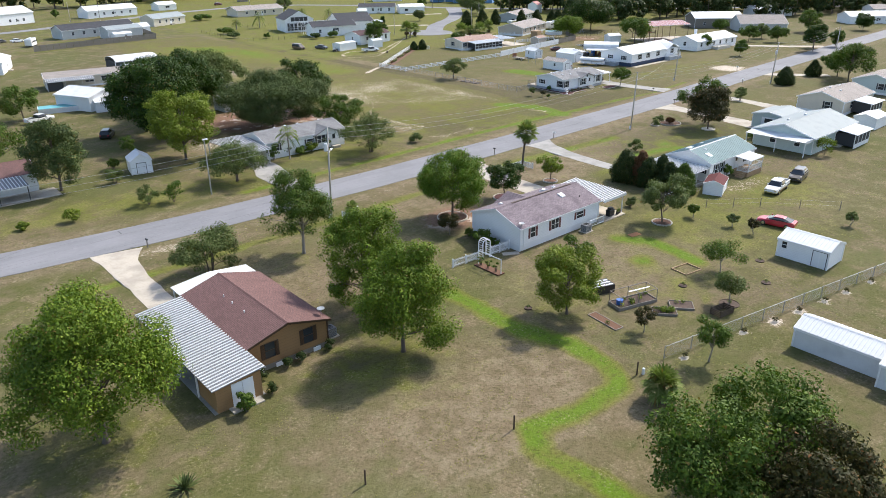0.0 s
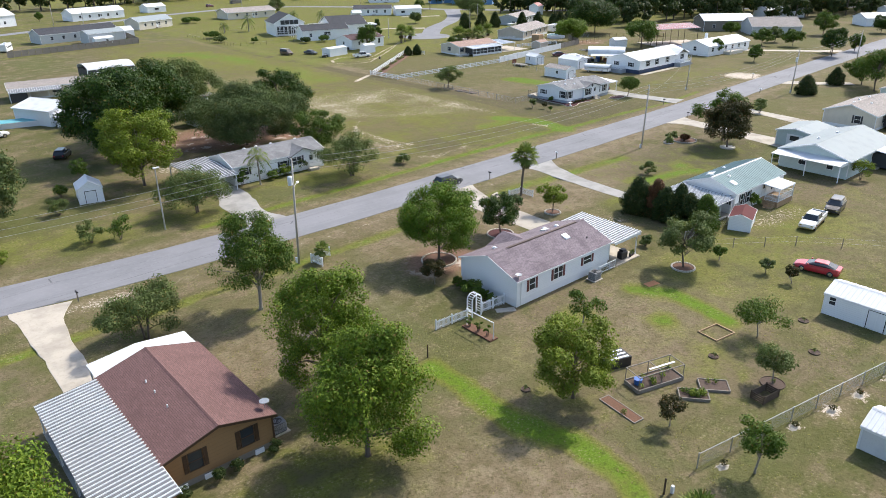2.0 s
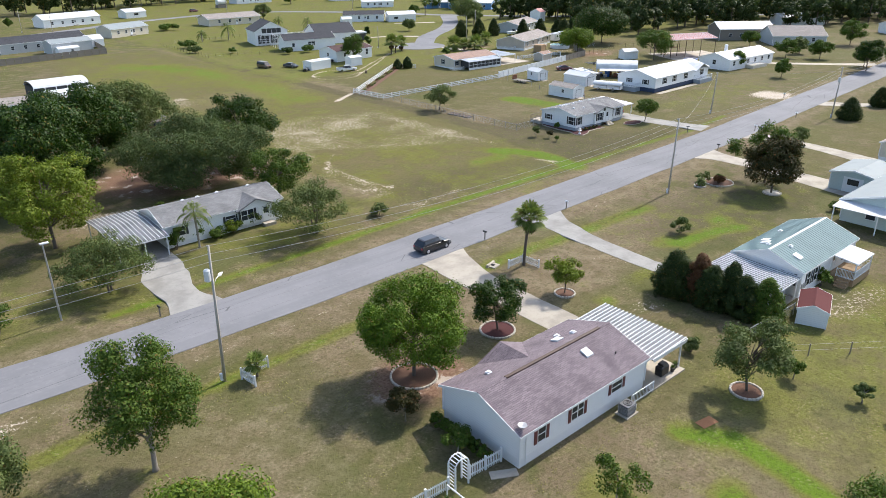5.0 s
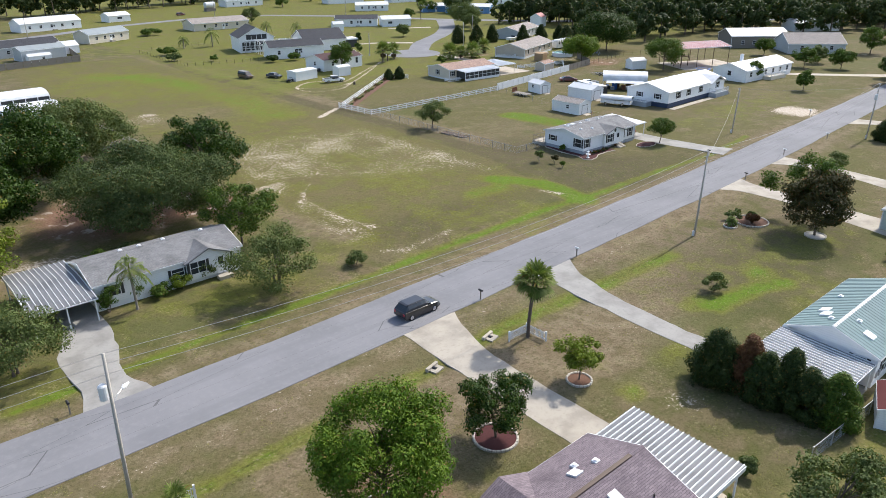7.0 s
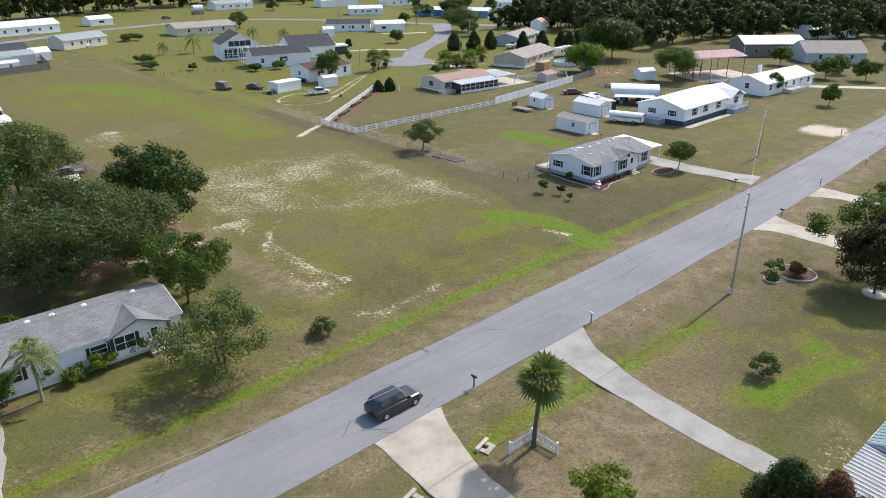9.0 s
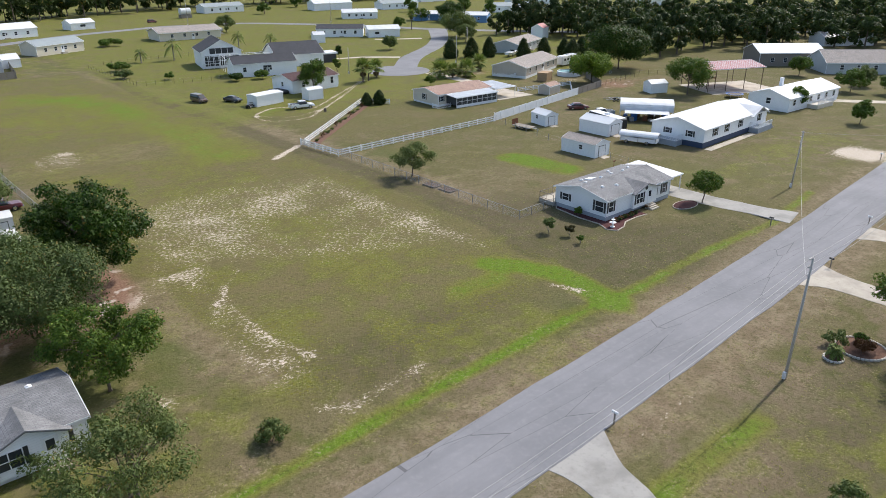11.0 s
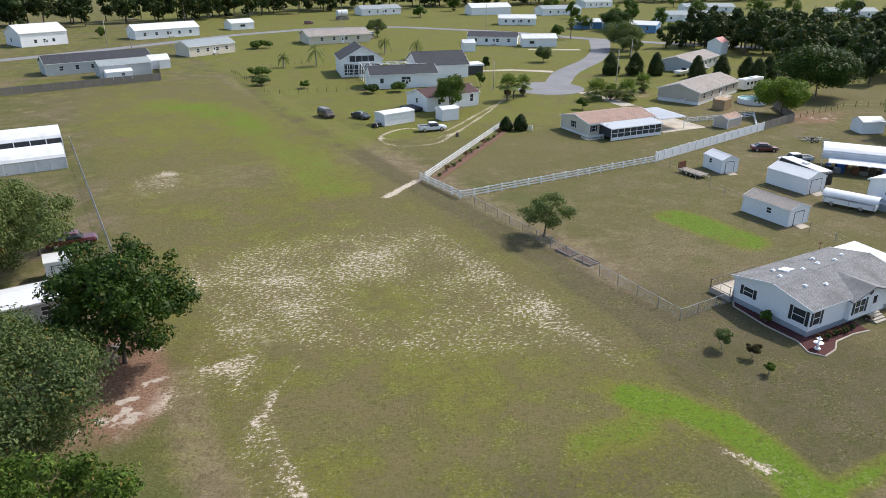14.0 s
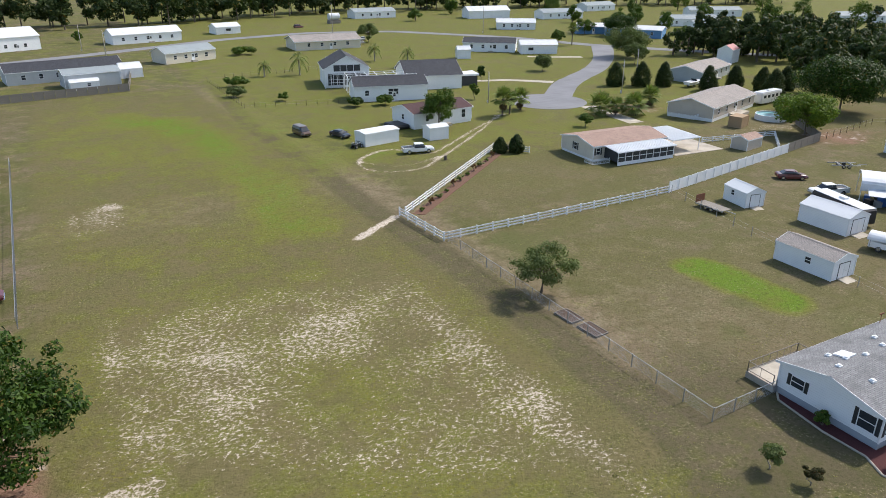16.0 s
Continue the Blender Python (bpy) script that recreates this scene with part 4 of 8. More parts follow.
def tree(name, label, x, y, h, w, leaf, bark=None, z0=None, clumps=90, per=70, size=0.17, shape="round", stems=1, seed=1, clump=None, category="tree", group="", gaps=0.12, flat=0.5):
    rng = np.random.default_rng(seed)
    bark = bark or BARK
    z0 = h * 0.22 if z0 is None else z0
    r = thing(name, label, category, at(x, y, 0), group)
    clump = clump or w * 0.13
    cs = crown_centres(rng, w * 0.92, z0 + clump * 0.6, h - clump * 0.6, clumps, shape)
    cs = cs[rng.uniform(size=len(cs)) > gaps]
    s = Shape()
    base = max(0.05, h * 0.018)
    for k in range(stems):
        a = 2 * math.pi * k / stems + 0.7
        off = 0.0 if stems == 1 else 0.25
        top = Vector((math.cos(a) * off * 3, math.sin(a) * off * 3, h * 0.72))
        foot = Vector((math.cos(a) * off, math.sin(a) * off, -0.1))
        mid = (foot + top) / 2 + Vector((rng.normal() * 0.2, rng.normal() * 0.2, 0))
        s.tube([foot, foot + Vector((0, 0, 0.35)), mid, top], [base * 1.5, base, base * 0.7, base * 0.15], 8)
    limbs = rng.choice(len(cs), min(len(cs), 22), replace=False)
    for i in limbs:
        c = Vector(cs[i])
        z = max(z0 * 0.8, min(h * 0.62, c.z * 0.62))
        st = Vector((0, 0, z)) if stems == 1 else Vector((c.x * 0.15, c.y * 0.15, z))
        mid = st.lerp(c, 0.5) + Vector((0, 0, 0.12 * (c - st).length))
        s.tube([st, mid, c], [base * 0.42, base * 0.26, base * 0.08], 5, False)
    part("trunk", s, bark, r, rounded=True)
    v, f = leaf_cloud(rng, cs, clump * rng.uniform(0.7, 1.3, len(cs)), per, size, flat)
    ob = new("crown", raw_mesh("crown", v, f, leaf))
    ob.parent = r
    return r


def shrub(name, label, x, y, h, w, leaf, seed=1, per=45, clumps=26, size=0.12, group="", category="shrub", shape="round"):
    rng = np.random.default_rng(seed)
    r = thing(name, label, category, at(x, y), group)
    s = Shape()
    for k in range(5):
        a = k * 1.26
        s.tube([(0.06 * math.cos(a), 0.06 * math.sin(a), -0.05), (w * 0.2 * math.cos(a), w * 0.2 * math.sin(a), h * 0.6)], [0.035, 0.012], 5)
    part("stem", s, BARK, r)
    cs = crown_centres(rng, w * 0.85, h * 0.12, h * 0.9, clumps, shape)
    v, f = leaf_cloud(rng, cs, w * 0.16, per, size, 0.4)
    ob = new("foliage", raw_mesh("foliage", v, f, leaf))
    ob.parent = r
    return r


def frond_blades(rng, base, az, rise, length, droop, blades=26, leaf=0.45, fan=False):
    """A palm frond: an arching rib with narrow leaflets, or a folded fan."""
    v, f = [], []
    c, s = math.cos(az), math.sin(az)

    def rib(k):
        out = length * k * math.cos(rise) * (1 - 0.25 * k)
        return Vector((base[0] + c * out, base[1] + s * out, base[2] + length * (k * math.sin(rise) - droop * k * k)))

    def leaf_at(p, d, w):
        side = d.cross(Vector((0, 0, 1))).normalized() * w
        n = len(v)
        v.extend([p, p + d * 0.5 + side, p + d, p + d * 0.5 - side])
        f.append((n, n + 1, n + 2, n + 3))

    if fan:
        p0 = rib(0.62)
        d0 = (rib(0.62) - rib(0.4)).normalized()
        sd = Vector((-s, c, 0))
        up = sd.cross(d0)
        for k in range(blades):
            a = (k / (blades - 1) - 0.5) * 3.7
            d = (d0 * math.cos(a) + sd * math.sin(a) - up * 0.12 + Vector((0, 0, -0.22 - droop * 0.5))).normalized() * leaf * (1 - 0.12 * abs(a))
            w = d.cross(up).normalized() * (0.02 + 0.055 * leaf)
            n = len(v)
            v.extend([p0, p0 + d * 0.6 + w, p0 + d + Vector((0, 0, -0.12 * leaf)), p0 + d * 0.6 - w])
            f.append((n, n + 1, n + 2, n + 3))
    else:
        for k in range(blades):
            t = 0.12 + 0.88 * k / (blades - 1)
            p, q = rib(t), rib(min(1.0, t + 0.03))
            along = (q - p).normalized() if k < blades - 1 else (p - rib(t - 0.03)).normalized()
            sd = along.cross(Vector((0, 0, 1))).normalized()
            for sg in (-1, 1):
                d = (sd * sg * 0.8 + along * 0.55 + Vector((0, 0, -0.35 + rng.normal() * 0.12))).normalized() * leaf * (1 - 0.55 * abs(t - 0.45))
                leaf_at(p, d, 0.04)
    for k in range(6):
        a, b = rib(k / 6), rib((k + 1) / 6)
        n = len(v)
        sd = Vector((-s, c, 0)) * 0.03
        v.extend([a - sd, a + sd, b + sd, b - sd])
        f.append((n, n + 1, n + 2, n + 3))
    return v, f


def palm(name, label, x, y, h, spread, fan=True, fronds=34, seed=1, trunk=0.17, leaf_mat=None, category="palm tree", skirt=True, group=""):
    rng = np.random.default_rng(seed)
    r = thing(name, label, category, at(x, y), group)
    th = h - spread * 0.42
    s = Shape()
    lean = Vector((rng.normal() * 0.15, rng.normal() * 0.15, 0))
    n = max(4, int(th / 0.35))
    s.tube([lean * (k / n) ** 2 + Vector((0, 0, -0.1 + (th + 0.1) * k / n)) for k in range(n + 1)], [trunk * (1.35 if k == 0 else (1.06 if k % 2 else 0.94)) * (1 + (0.45 if skirt and k > n * 0.8 else 0)) for k in range(n + 1)], 9)
    part("trunk", s, BARK_PALE if not skirt else BARK, r)
    v, f = [], []
    for k in range(fronds):
        az = k * 2.4 + rng.normal() * 0.2
        rise = 1.35 - (1.65 if fan else 1.9) * (k / fronds) + rng.normal() * 0.1
        a, b = frond_blades(rng, (lean.x, lean.y, th), az, rise, spread * 0.5 * rng.uniform(0.85, 1.1), 0.2 if fan else 0.55, 13 if fan else 22, spread * (0.30 if fan else 0.17), fan)
        m = len(v)
        v += a
        f += [tuple(m + i for i in q) for q in b]
    ob = new("crown", raw_mesh("crown", [tuple(q) for q in v], f, leaf_mat or LEAF_PALM))
    ob.parent = r
    if skirt:
        v, f = [], []
        for k in range(16):
            a, b = frond_blades(rng, (lean.x, lean.y, th - spread * 0.06), k * 2.4, -1.15 + rng.normal() * 0.12, spread * 0.30, 0.2, 9, spread * 0.2, True)
            m = len(v)
            v += a
            f += [tuple(m + i for i in q) for q in b]
        ob = new("dead_fronds", raw_mesh("dead_fronds", [tuple(q) for q in v], f, LEAF_DEAD))
        ob.parent = r
    return r


def cypress(label, x, y, h, w, leaf=None, seed=1, group="", name="conifer"):
    """A dense clipped-looking conifer: foliage close on a teardrop, a little ragged."""
    rng = np.random.default_rng(seed)
    r = thing(name, label, "conifer", at(x, y), group)
    part("trunk", Shape().tube([(0, 0, -0.1), (0, 0, h * 0.8)], [0.14, 0.03], 7), BARK, r)
    n = int(110 + 34 * h)
    u = rng.uniform(0.03, 0.97, n) ** 1.25
    a = rng.uniform(0, 6.2832, n)
    out = w / 2 * np.sin(np.pi * np.clip(u * 0.9 + 0.1, 0, 1) ** 0.62) ** 0.8 * rng.uniform(0.55, 0.95, n) * (1 + 0.12 * np.sin(3 * a + 9 * u + seed))
    v, f = leaf_cloud(rng, np.c_[out * np.cos(a), out * np.sin(a), u * h * 0.94 + 0.1], w * 0.11, 58, 0.105, 0.6, 1.3)
    ob = new("crown", raw_mesh("crown", v, f, leaf or LEAF_CYPRESS))
    ob.parent = r
    return r


# ---- big trees by the camera ----
tree("tree", "tall fresh green leafy tree over the carport lawn", 9.0, 49.0, 13.6, 13.2, LEAF_FRESH, clumps=330, per=115, size=0.135, seed=11, clump=1.25, z0=0.20, gaps=0.1, shape="egg")
tree("tree", "bushy fresh green tree with pale trunk on dry lawn", 33.4, 44.2, 10.8, 10.0, LEAF_FRESH, clumps=260, per=115, size=0.125, seed=12, clump=1.05, z0=0.30, shape="egg")
tree("tree", "bushy green tree on dry lawn beside its taller twin", 36.0, 53.6, 11.2, 9.2, LEAF_FRESH, clumps=210, per=115, size=0.125, seed=13, clump=1.0, z0=0.45, shape="egg")
tree("tree", "airy green tree beside the road verge", 38.3, 69.6, 11.0, 8.6, LEAF_MID, BARK_PALE, clumps=170, per=115, size=0.120, seed=14, clump=0.95, z0=0.80, shape="egg", gaps=0.2)
tree("tree", "low spreading grey green tree beside a carport", 27.6, 71.6, 5.6, 8.0, LEAF_GREY, clumps=150, per=60, size=0.13, seed=15, clump=0.85, z0=0.35, stems=3)
tree("tree", "dense round green tree in a ringed mulch bed", 59.4, 66.6, 9.2, 9.8, LEAF_GARDEN, clumps=280, per=115, size=0.120, seed=16, clump=0.95, z0=0.70)
tree("tree", "small dense dark tree in a ringed mulch bed", 70.3, 67.4, 5.9, 5.4, LEAF_DARK, clumps=150, per=60, size=0.12, seed=17, clump=0.6, z0=0.60)
tree("tree", "small bright green tree in a stone ring", 81.0, 68.1, 4.2, 4.2, LEAF_LIME, clumps=75, per=60, size=0.12, seed=18, clump=0.5, z0=0.70, gaps=0.2, shape="vase")
tree("fruit_tree", "leafy light green fruit tree above garden beds", 49.8, 38.9, 7.4, 6.8, LEAF_LIME, clumps=150, per=115, size=0.125, seed=19, clump=0.8, z0=0.45, gaps=0.2)
tree("fruit_tree", "small sparse green tree on the lawn", 60.2, 46.2, 3.8, 4.4, LEAF_MID, BARK_PALE, clumps=55, per=42, size=0.12, seed=20, clump=0.5, z0=0.45, gaps=0.3)
tree("tree", "round grey green tree in a mulch ring", 78.3, 46.6, 6.4, 6.3, LEAF_GREY, clumps=140, per=60, size=0.13, seed=21, clump=0.7, z0=0.75)
tree("tree", "bronze leaved magnolia with stones at its foot", 128.2, 68.9, 8.8, 10.0, LEAF_OLIVE, clumps=230, per=50, size=0.19, seed=22, clump=0.9, z0=0.65, shape="egg")
tree("tree", "green spreading tree behind the magnolia", 132.4, 72.0, 9.6, 9.2, LEAF_MID, clumps=130, per=50, size=0.17, seed=23, clump=0.9, z0=2.00)
tree("oak_tree", "broad dark green oak behind the trailer homes", 47.2, 137.0, 16.0, 19.5, LEAF_DARK, clumps=420, per=72, size=0.24, seed=24, clump=1.6, z0=0.75)
tree("oak_tree", "dark oak crowded against its neighbour", 58.0, 150.0, 14.0, 17.0, LEAF_DARK, clumps=420, per=72, size=0.23, seed=25, clump=1.6, z0=1.4)
tree("oak_tree", "dark oak rising behind other oaks", 57.5, 163.5, 13.0, 13.0, LEAF_DARK, clumps=230, per=62, size=0.22, seed=125, clump=1.4, z0=0.9)
tree("tree", "yellow green maple beside the driveway lawn", 44.2, 118.2, 12.4, 13.0, LEAF_LIME, clumps=300, per=64, size=0.19, seed=26, clump=1.05, z0=0.60, gaps=0.2)
tree("oak_tree", "grey green live oak over bare earth", 67.0, 129.4, 11.6, 22.0, LEAF_OAK, clumps=640, per=105, size=0.15, seed=27, clump=1.5, z0=0.40, gaps=0.05)
tree("oak_tree", "dark green oak at the edge of the field", 79.2, 138.2, 11.8, 13.2, LEAF_DARK, clumps=330, per=60, size=0.2, seed=28, clump=1.05, z0=0.50)
tree("tree", "leafy green tree behind a grey mobile home", 73.6, 115.2, 8.2, 8.0, LEAF_MID, clumps=210, per=56, size=0.15, seed=29, clump=0.8, z0=0.35)
tree("tree", "airy grey green willow beside the verge", 70.6, 100.6, 6.8, 10.4, LEAF_GREY, clumps=190, per=55, size=0.13, seed=30, clump=0.95, z0=0.55, gaps=0.2, stems=3)
tree("tree", "airy grey green tree leaning over a driveway", 45.3, 101.2, 6.4, 10.6, LEAF_GREY, clumps=230, per=60, size=0.13, seed=31, clump=0.95, z0=0.65, gaps=0.22, stems=2)
tree("tree", "olive green tree in front of a red roofed house", 23.4, 115.0, 11.8, 10.0, LEAF_OAK, clumps=260, per=60, size=0.17, seed=32, clump=1.0, z0=0.20, shape="egg")
tree("tree", "mid green tree by the side lane", 18.5, 132, 9.0, 9.8, LEAF_MID, clumps=130, per=56, size=0.19, seed=33, clump=1.1, z0=0.60)
tree("tree", "green tree near a mobile home with veranda", 30.9, 171, 7.8, 9.5, LEAF_MID, clumps=110, per=50, size=0.19, seed=34, clump=1.0, z0=0.60)
tree("tree", "bare grey branching tree at the field edge", 73.0, 169, 9.0, 10.5, LEAF_GREY, clumps=110, per=50, size=0.17, seed=35, clump=1.1, z0=0.50, gaps=0.3)
tree("tree", "grey thin leaved tree behind the oaks", 68.6, 162.5, 13.2, 17.0, LEAF_GREY, clumps=330, per=64, size=0.19, seed=36, clump=1.25, z0=0.75, gaps=0.12)
tree("tree", "small round tree with dark shadow by a wire fence", 130.2, 145.3, 5.9, 7.4, LEAF_GREY, clumps=110, per=55, size=0.13, seed=37, clump=0.75, z0=0.75, shape="vase", stems=2)
tree("tree", "small neat round tree on the front lawn", 153.2, 107.6, 5.2, 5.4, LEAF_MID, clumps=95, per=55, size=0.13, seed=38, clump=0.6, z0=0.80)
tree("tree", "dark leafy tree at the edge of the near lot", 40.9, 14.4, 9.6, 9.0, LEAF_MID, clumps=230, per=60, size=0.15, seed=39, clump=0.95, z0=0.25)
tree("tree", "dark green tree crowded beside another", 34.6, 15.6, 9.2, 8.2, LEAF_MID, clumps=200, per=60, size=0.15, seed=40, clump=0.95, z0=0.25)
tree("tree", "olive green round tree in the near lot", 38.0, 10.6, 8.4, 8.0, LEAF_OLIVE, clumps=180, per=60, size=0.15, seed=46, clump=0.9, z0=0.25)
SMALL = [(83.0, 44.9, 2.1, 2.0), (83.6, 39.7, 1.8, 1.6), (83.2, 36.7, 2.1, 1.5), (69.9, 33.7, 4.0, 4.6), (63.6, 29.2, 3.8, 3.4), (52.4, 31.7, 2.8, 2.3), (52.2, 24.9, 4.6, 2.9), (95.0, 29.7, 1.9, 1.8), (55.0, 62.2, 3.2, 2.7), (55.6, 56.8, 2.2, 2.4), (127.85, 114.5, 2.2, 2.0), (128.9, 112.0, 1.7, 1.4), (128.0, 109.5, 1.2, 0.9)]
for i, (x, y, h, w) in enumerate(SMALL):
    tree("fruit_tree", ("young olive green fruit tree on patchy lawn", "sparse grey green sapling in the yard", "small leafy garden tree with thin stem")[i % 3], x, y, h, w, (LEAF_MID, LEAF_GREY, LEAF_OLIVE)[i % 3], BARK_PALE, clumps=58 if w > 2.5 else 30, per=58, size=0.10, seed=50 + i, clump=w * 0.17, z0=h * 0.25, gaps=0.2, shape="vase", group="young trees in the yards")
BUSH = [(30.7, 113.0, 2.4, 3.6, 1), (31.0, 99.7, 3.0, 3.4, 1), (34.1, 98.4, 3.2, 3.4, 0), (20.9, 99.9, 2.0, 2.6, 2), (80.4, 100.4, 1.8, 2.9, 1), (15, 101, 1.2, 1.8, 2), (37.4, 126.1, 4.8, 3.0, 0), (33, 121, 2.2, 2.4, 0), (58.5, 109.0, 1.8, 2.4, 0), (60.5, 107.6, 1.6, 2.6, 0), (63.0, 108.0, 2.2, 2.8, 2), (65.8, 108.6, 2.6, 2.8, 1), (55.2, 107.6, 3.2, 2.6, 0), (105, 69.3, 2.2, 2.8, 1), (80.4, 53, 1.4, 1.8, 1), (127.6, 59.5, 1.5, 2.4, 0), (126.0, 46.0, 3.6, 3.8, 2), (158, 78, 3.0, 3.2, 1), (162, 80, 2.6, 2.8, 1), (135.7, 116.0, 1.3, 1.3, 0), (60.8, 61.6, 0.9, 1.2, 2), (102.5, 51.0, 2.4, 2.2, 0), (50.0, 110.0, 2.0, 2.6, 0), (58, 120, 2.2, 3.0, 0), (62, 121, 2.0, 3.0, 1)]
for i, (x, y, h, w, k) in enumerate(BUSH):
    shrub("shrub", ("leafy green shrub", "grey green shrub with thin branches", "light green bushy shrub")[k] + (" on the lawn" if i % 2 else " beside the yard"), x, y, h, w, (LEAF_MID, LEAF_GREY, LEAF_LIME)[k], 100 + i, group="shrubs in the yards")
for i, (x, y, h, w, lf) in enumerate([(89.5, 60.4, 4.9, 4.6, LEAF_CYPRESS), (90.1, 58.1, 5.2, 3.4, LEAF_BRONZE), (89.5, 56.4, 4.6, 3.6, LEAF_CYPRESS), (90.6, 54.9, 5.2, 3.0, LEAF_CYPRESS), (90.0, 53.2, 4.4, 3.4, LEAF_CYPRESS), (90.8, 51.4, 4.4, 3.8, LEAF_MID), (184.6, 80.2, 4.4, 4.6, LEAF_CYPRESS), (201.9, 80.6, 4.2, 4.0, LEAF_CYPRESS)]):
    cypress(("dense dark conifer beside a carport", "bronze tinged conifer in a hedge row")[1 if lf is LEAF_BRONZE else 0], x, y, h, w, lf, 150 + i, "conifer row")
palm("palm_tree", "tall fan palm with shaggy trunk inside a corner fence", 83.2, 76.0, 7.6, 4.2, True, 34, 3)
palm("palm_tree", "slim feather palm before a grey mobile home", 57.6, 106.4, 6.8, 5.2, False, 16, 4, 0.13, skirt=False)
palm("palm_tree", "small fan palm behind a white corner fence", 49.4, 75.7, 2.4, 2.2, True, 18, 5, 0.1)
palm("palmetto", "low spiky palmetto clump on the grass", 43.9, 24.2, 3.0, 3.4, True, 40, 6, 0.2, category="palm")

for x, y, h, w, lf, l in ((126.4, 76.2, 1.7, 2.0, LEAF_BRONZE, "reddish flowering shrub in a stone edged bed"), (128.2, 77.0, 1.2, 1.6, LEAF_MID, "low green shrub in a stone edged bed"), (126.0, 78.4, 1.8, 2.2, LEAF_GREY, "bare grey twiggy shrub by the verge")):
    shrub("shrub", l, x, y, h, w, lf, int(x * 7), size=0.1)
palm("sago_palm", "short sago palm in a small stone ring", 123.6, 77.6, 1.8, 2.4, False, 22, 44, 0.16, skirt=False)


# ---- brown house with carport ----
def brown_house():
    r = house("house", "brown sided house with red brown shingle roof and metal carport", 24.95, 56.2, 13.0, 8.0, 2.75, 3.85, BROWN_SIDING, SH_RED, 90, 0.5, WOOD_GREY, 0.3,
              wins=[("w", 1.8, 1.15, 0.95, 1.4), ("w", -2.0, 1.15, 0.95, 1.4), ("s", 2, 1.2, 0.9, 1.2), ("s", -3, 1.2, 0.9, 1.2)], shut=SHUT_BROWN, trim=SHUT_BROWN)
    # local x runs north, local y west
    lean_roof(r, -10.0, 6.7, 4.05, 8.6, 2.78, 2.35, METAL_GREY, "y", 0.42, "carport_roof", [(-6.4, 8.4), (-2.5, 8.4), (1.5, 8.4), (6.4, 8.4), (6.4, 4.4)])
    s = Shape().box(-9.6, -6.2, 4.3, 8.2, -0.03, 2.38)
    part("storage_wall", s, BROWN_SIDING, r)
    d = new("double_door")
    d.parent = r
    for k in (0, 1):
        part("door_leaf", Shape().box(-9.64, -9.58, 5.0 + k * 0.96, 5.93 + k * 0.96, 0.08, 2.15), WHITE, d)
    part("slab", Shape().box(-10.5, -9.6, 4.6, 7.3, -0.05, 0.10), CONC, r)
    part("floor_slab", Shape().box(-9.6, 6.6, 4.05, 8.5, -0.05, 0.03), CONC_GREY, r)
    # white porch roof at the back
    q = Shape().prism([(6.5, -4.2, 2.66), (6.5, 0.0, 3.1), (6.5, 4.0, 2.66), (6.5, 4.0, 2.58), (6.5, 0, 3.02), (6.5, -4.2, 2.58)], (0, 0, 0), (3.1, 0, 0))
    part("porch_roof", q, METAL_WHITE, r)
    for yy in (-4, 0, 3.8):
        part("post", Shape().box(9.3, 9.42, yy - 0.06, yy + 0.06, -0.03, 2.66), WHITE, r)
    part("porch_floor", Shape().box(6.5, 9.6, -4.1, 4.0, -0.05, 0.25), CONC, r)
    for y in (0.4, 1.6, -1.2):
        part("vent_pipe", Shape().tube([(y * 1.5, 1.6, 3.2), (y * 1.5, 1.6, 3.75)], 0.06, 8), WHITE, r)
    part("satellite_dish", Shape().tube([(-5.8, -3.9, 2.75), (-5.8, -3.9, 3.6)], 0.03, 6).disc(-5.8, -3.9, 0.36, 3.55, 3.6, 14), STEEL, r)
    for k in range(4):
        part("foundation_block", Shape().box(-6.62, -6.5, 2.6 - k * 1.9, 3.3 - k * 1.9, -0.02, 0.36), WHITE, r)


brown_house()
for i, (x, y) in enumerate([(28.6, 49.0), (25.6, 48.9), (24.3, 48.9), (21.6, 48.7), (21.3, 46.3)]):
    s = Shape()
    rng = np.random.default_rng(200 + i)
    cs = crown_centres(rng, 0.8, 0.1, 1.0, 18)
    v, f = leaf_cloud(rng, cs, 0.28, 40, 0.07, 0.4)
    h = thing("hedge_bush", "clipped dark green box shrub against the wall", "shrub", at(x, y), "clipped shrubs by the brown wall")
    ob = new("foliage", raw_mesh("foliage", v, f, LEAF_CYPRESS))
    ob.parent = h
    part("stem", Shape().tube([(0, 0, -0.05), (0, 0, 0.5)], 0.04, 6), BARK, h)
shrub("shrub", "flowering orange tipped shrub at the storage wall", 18.6, 45.4, 1.9, 2.0, LEAF_MID, 210)


def ac_unit(x, y, turn=0):
    r = thing("air_conditioner", "grey metal air conditioner on a concrete pad", "air conditioner", at(x, y, turn))
    part("pad", Shape().box(-0.75, 0.75, -0.6, 0.6, -0.04, 0.08), CONC, r)
    part("casing", Shape().box(-0.55, 0.55, -0.45, 0.45, 0.08, 0.95), METAL_GREY, r, bevel=0.03)
    s = Shape()
    for k in range(9):
        s.box(-0.56, 0.56, -0.47, 0.47, 0.2 + k * 0.075, 0.225 + k * 0.075)
    part("grille", s, STEEL, r)
    part("fan_guard", Shape().ring(0, 0, 0.3, 0.36, 0.94, 0.99).ring(0, 0, 0.16, 0.19, 0.94, 0.98).disc(0, 0, 0.08, 0.94, 0.99, 10), BLACK, r)


ac_unit(29.9, 51.0)
ac_unit(68.6, 51.4)


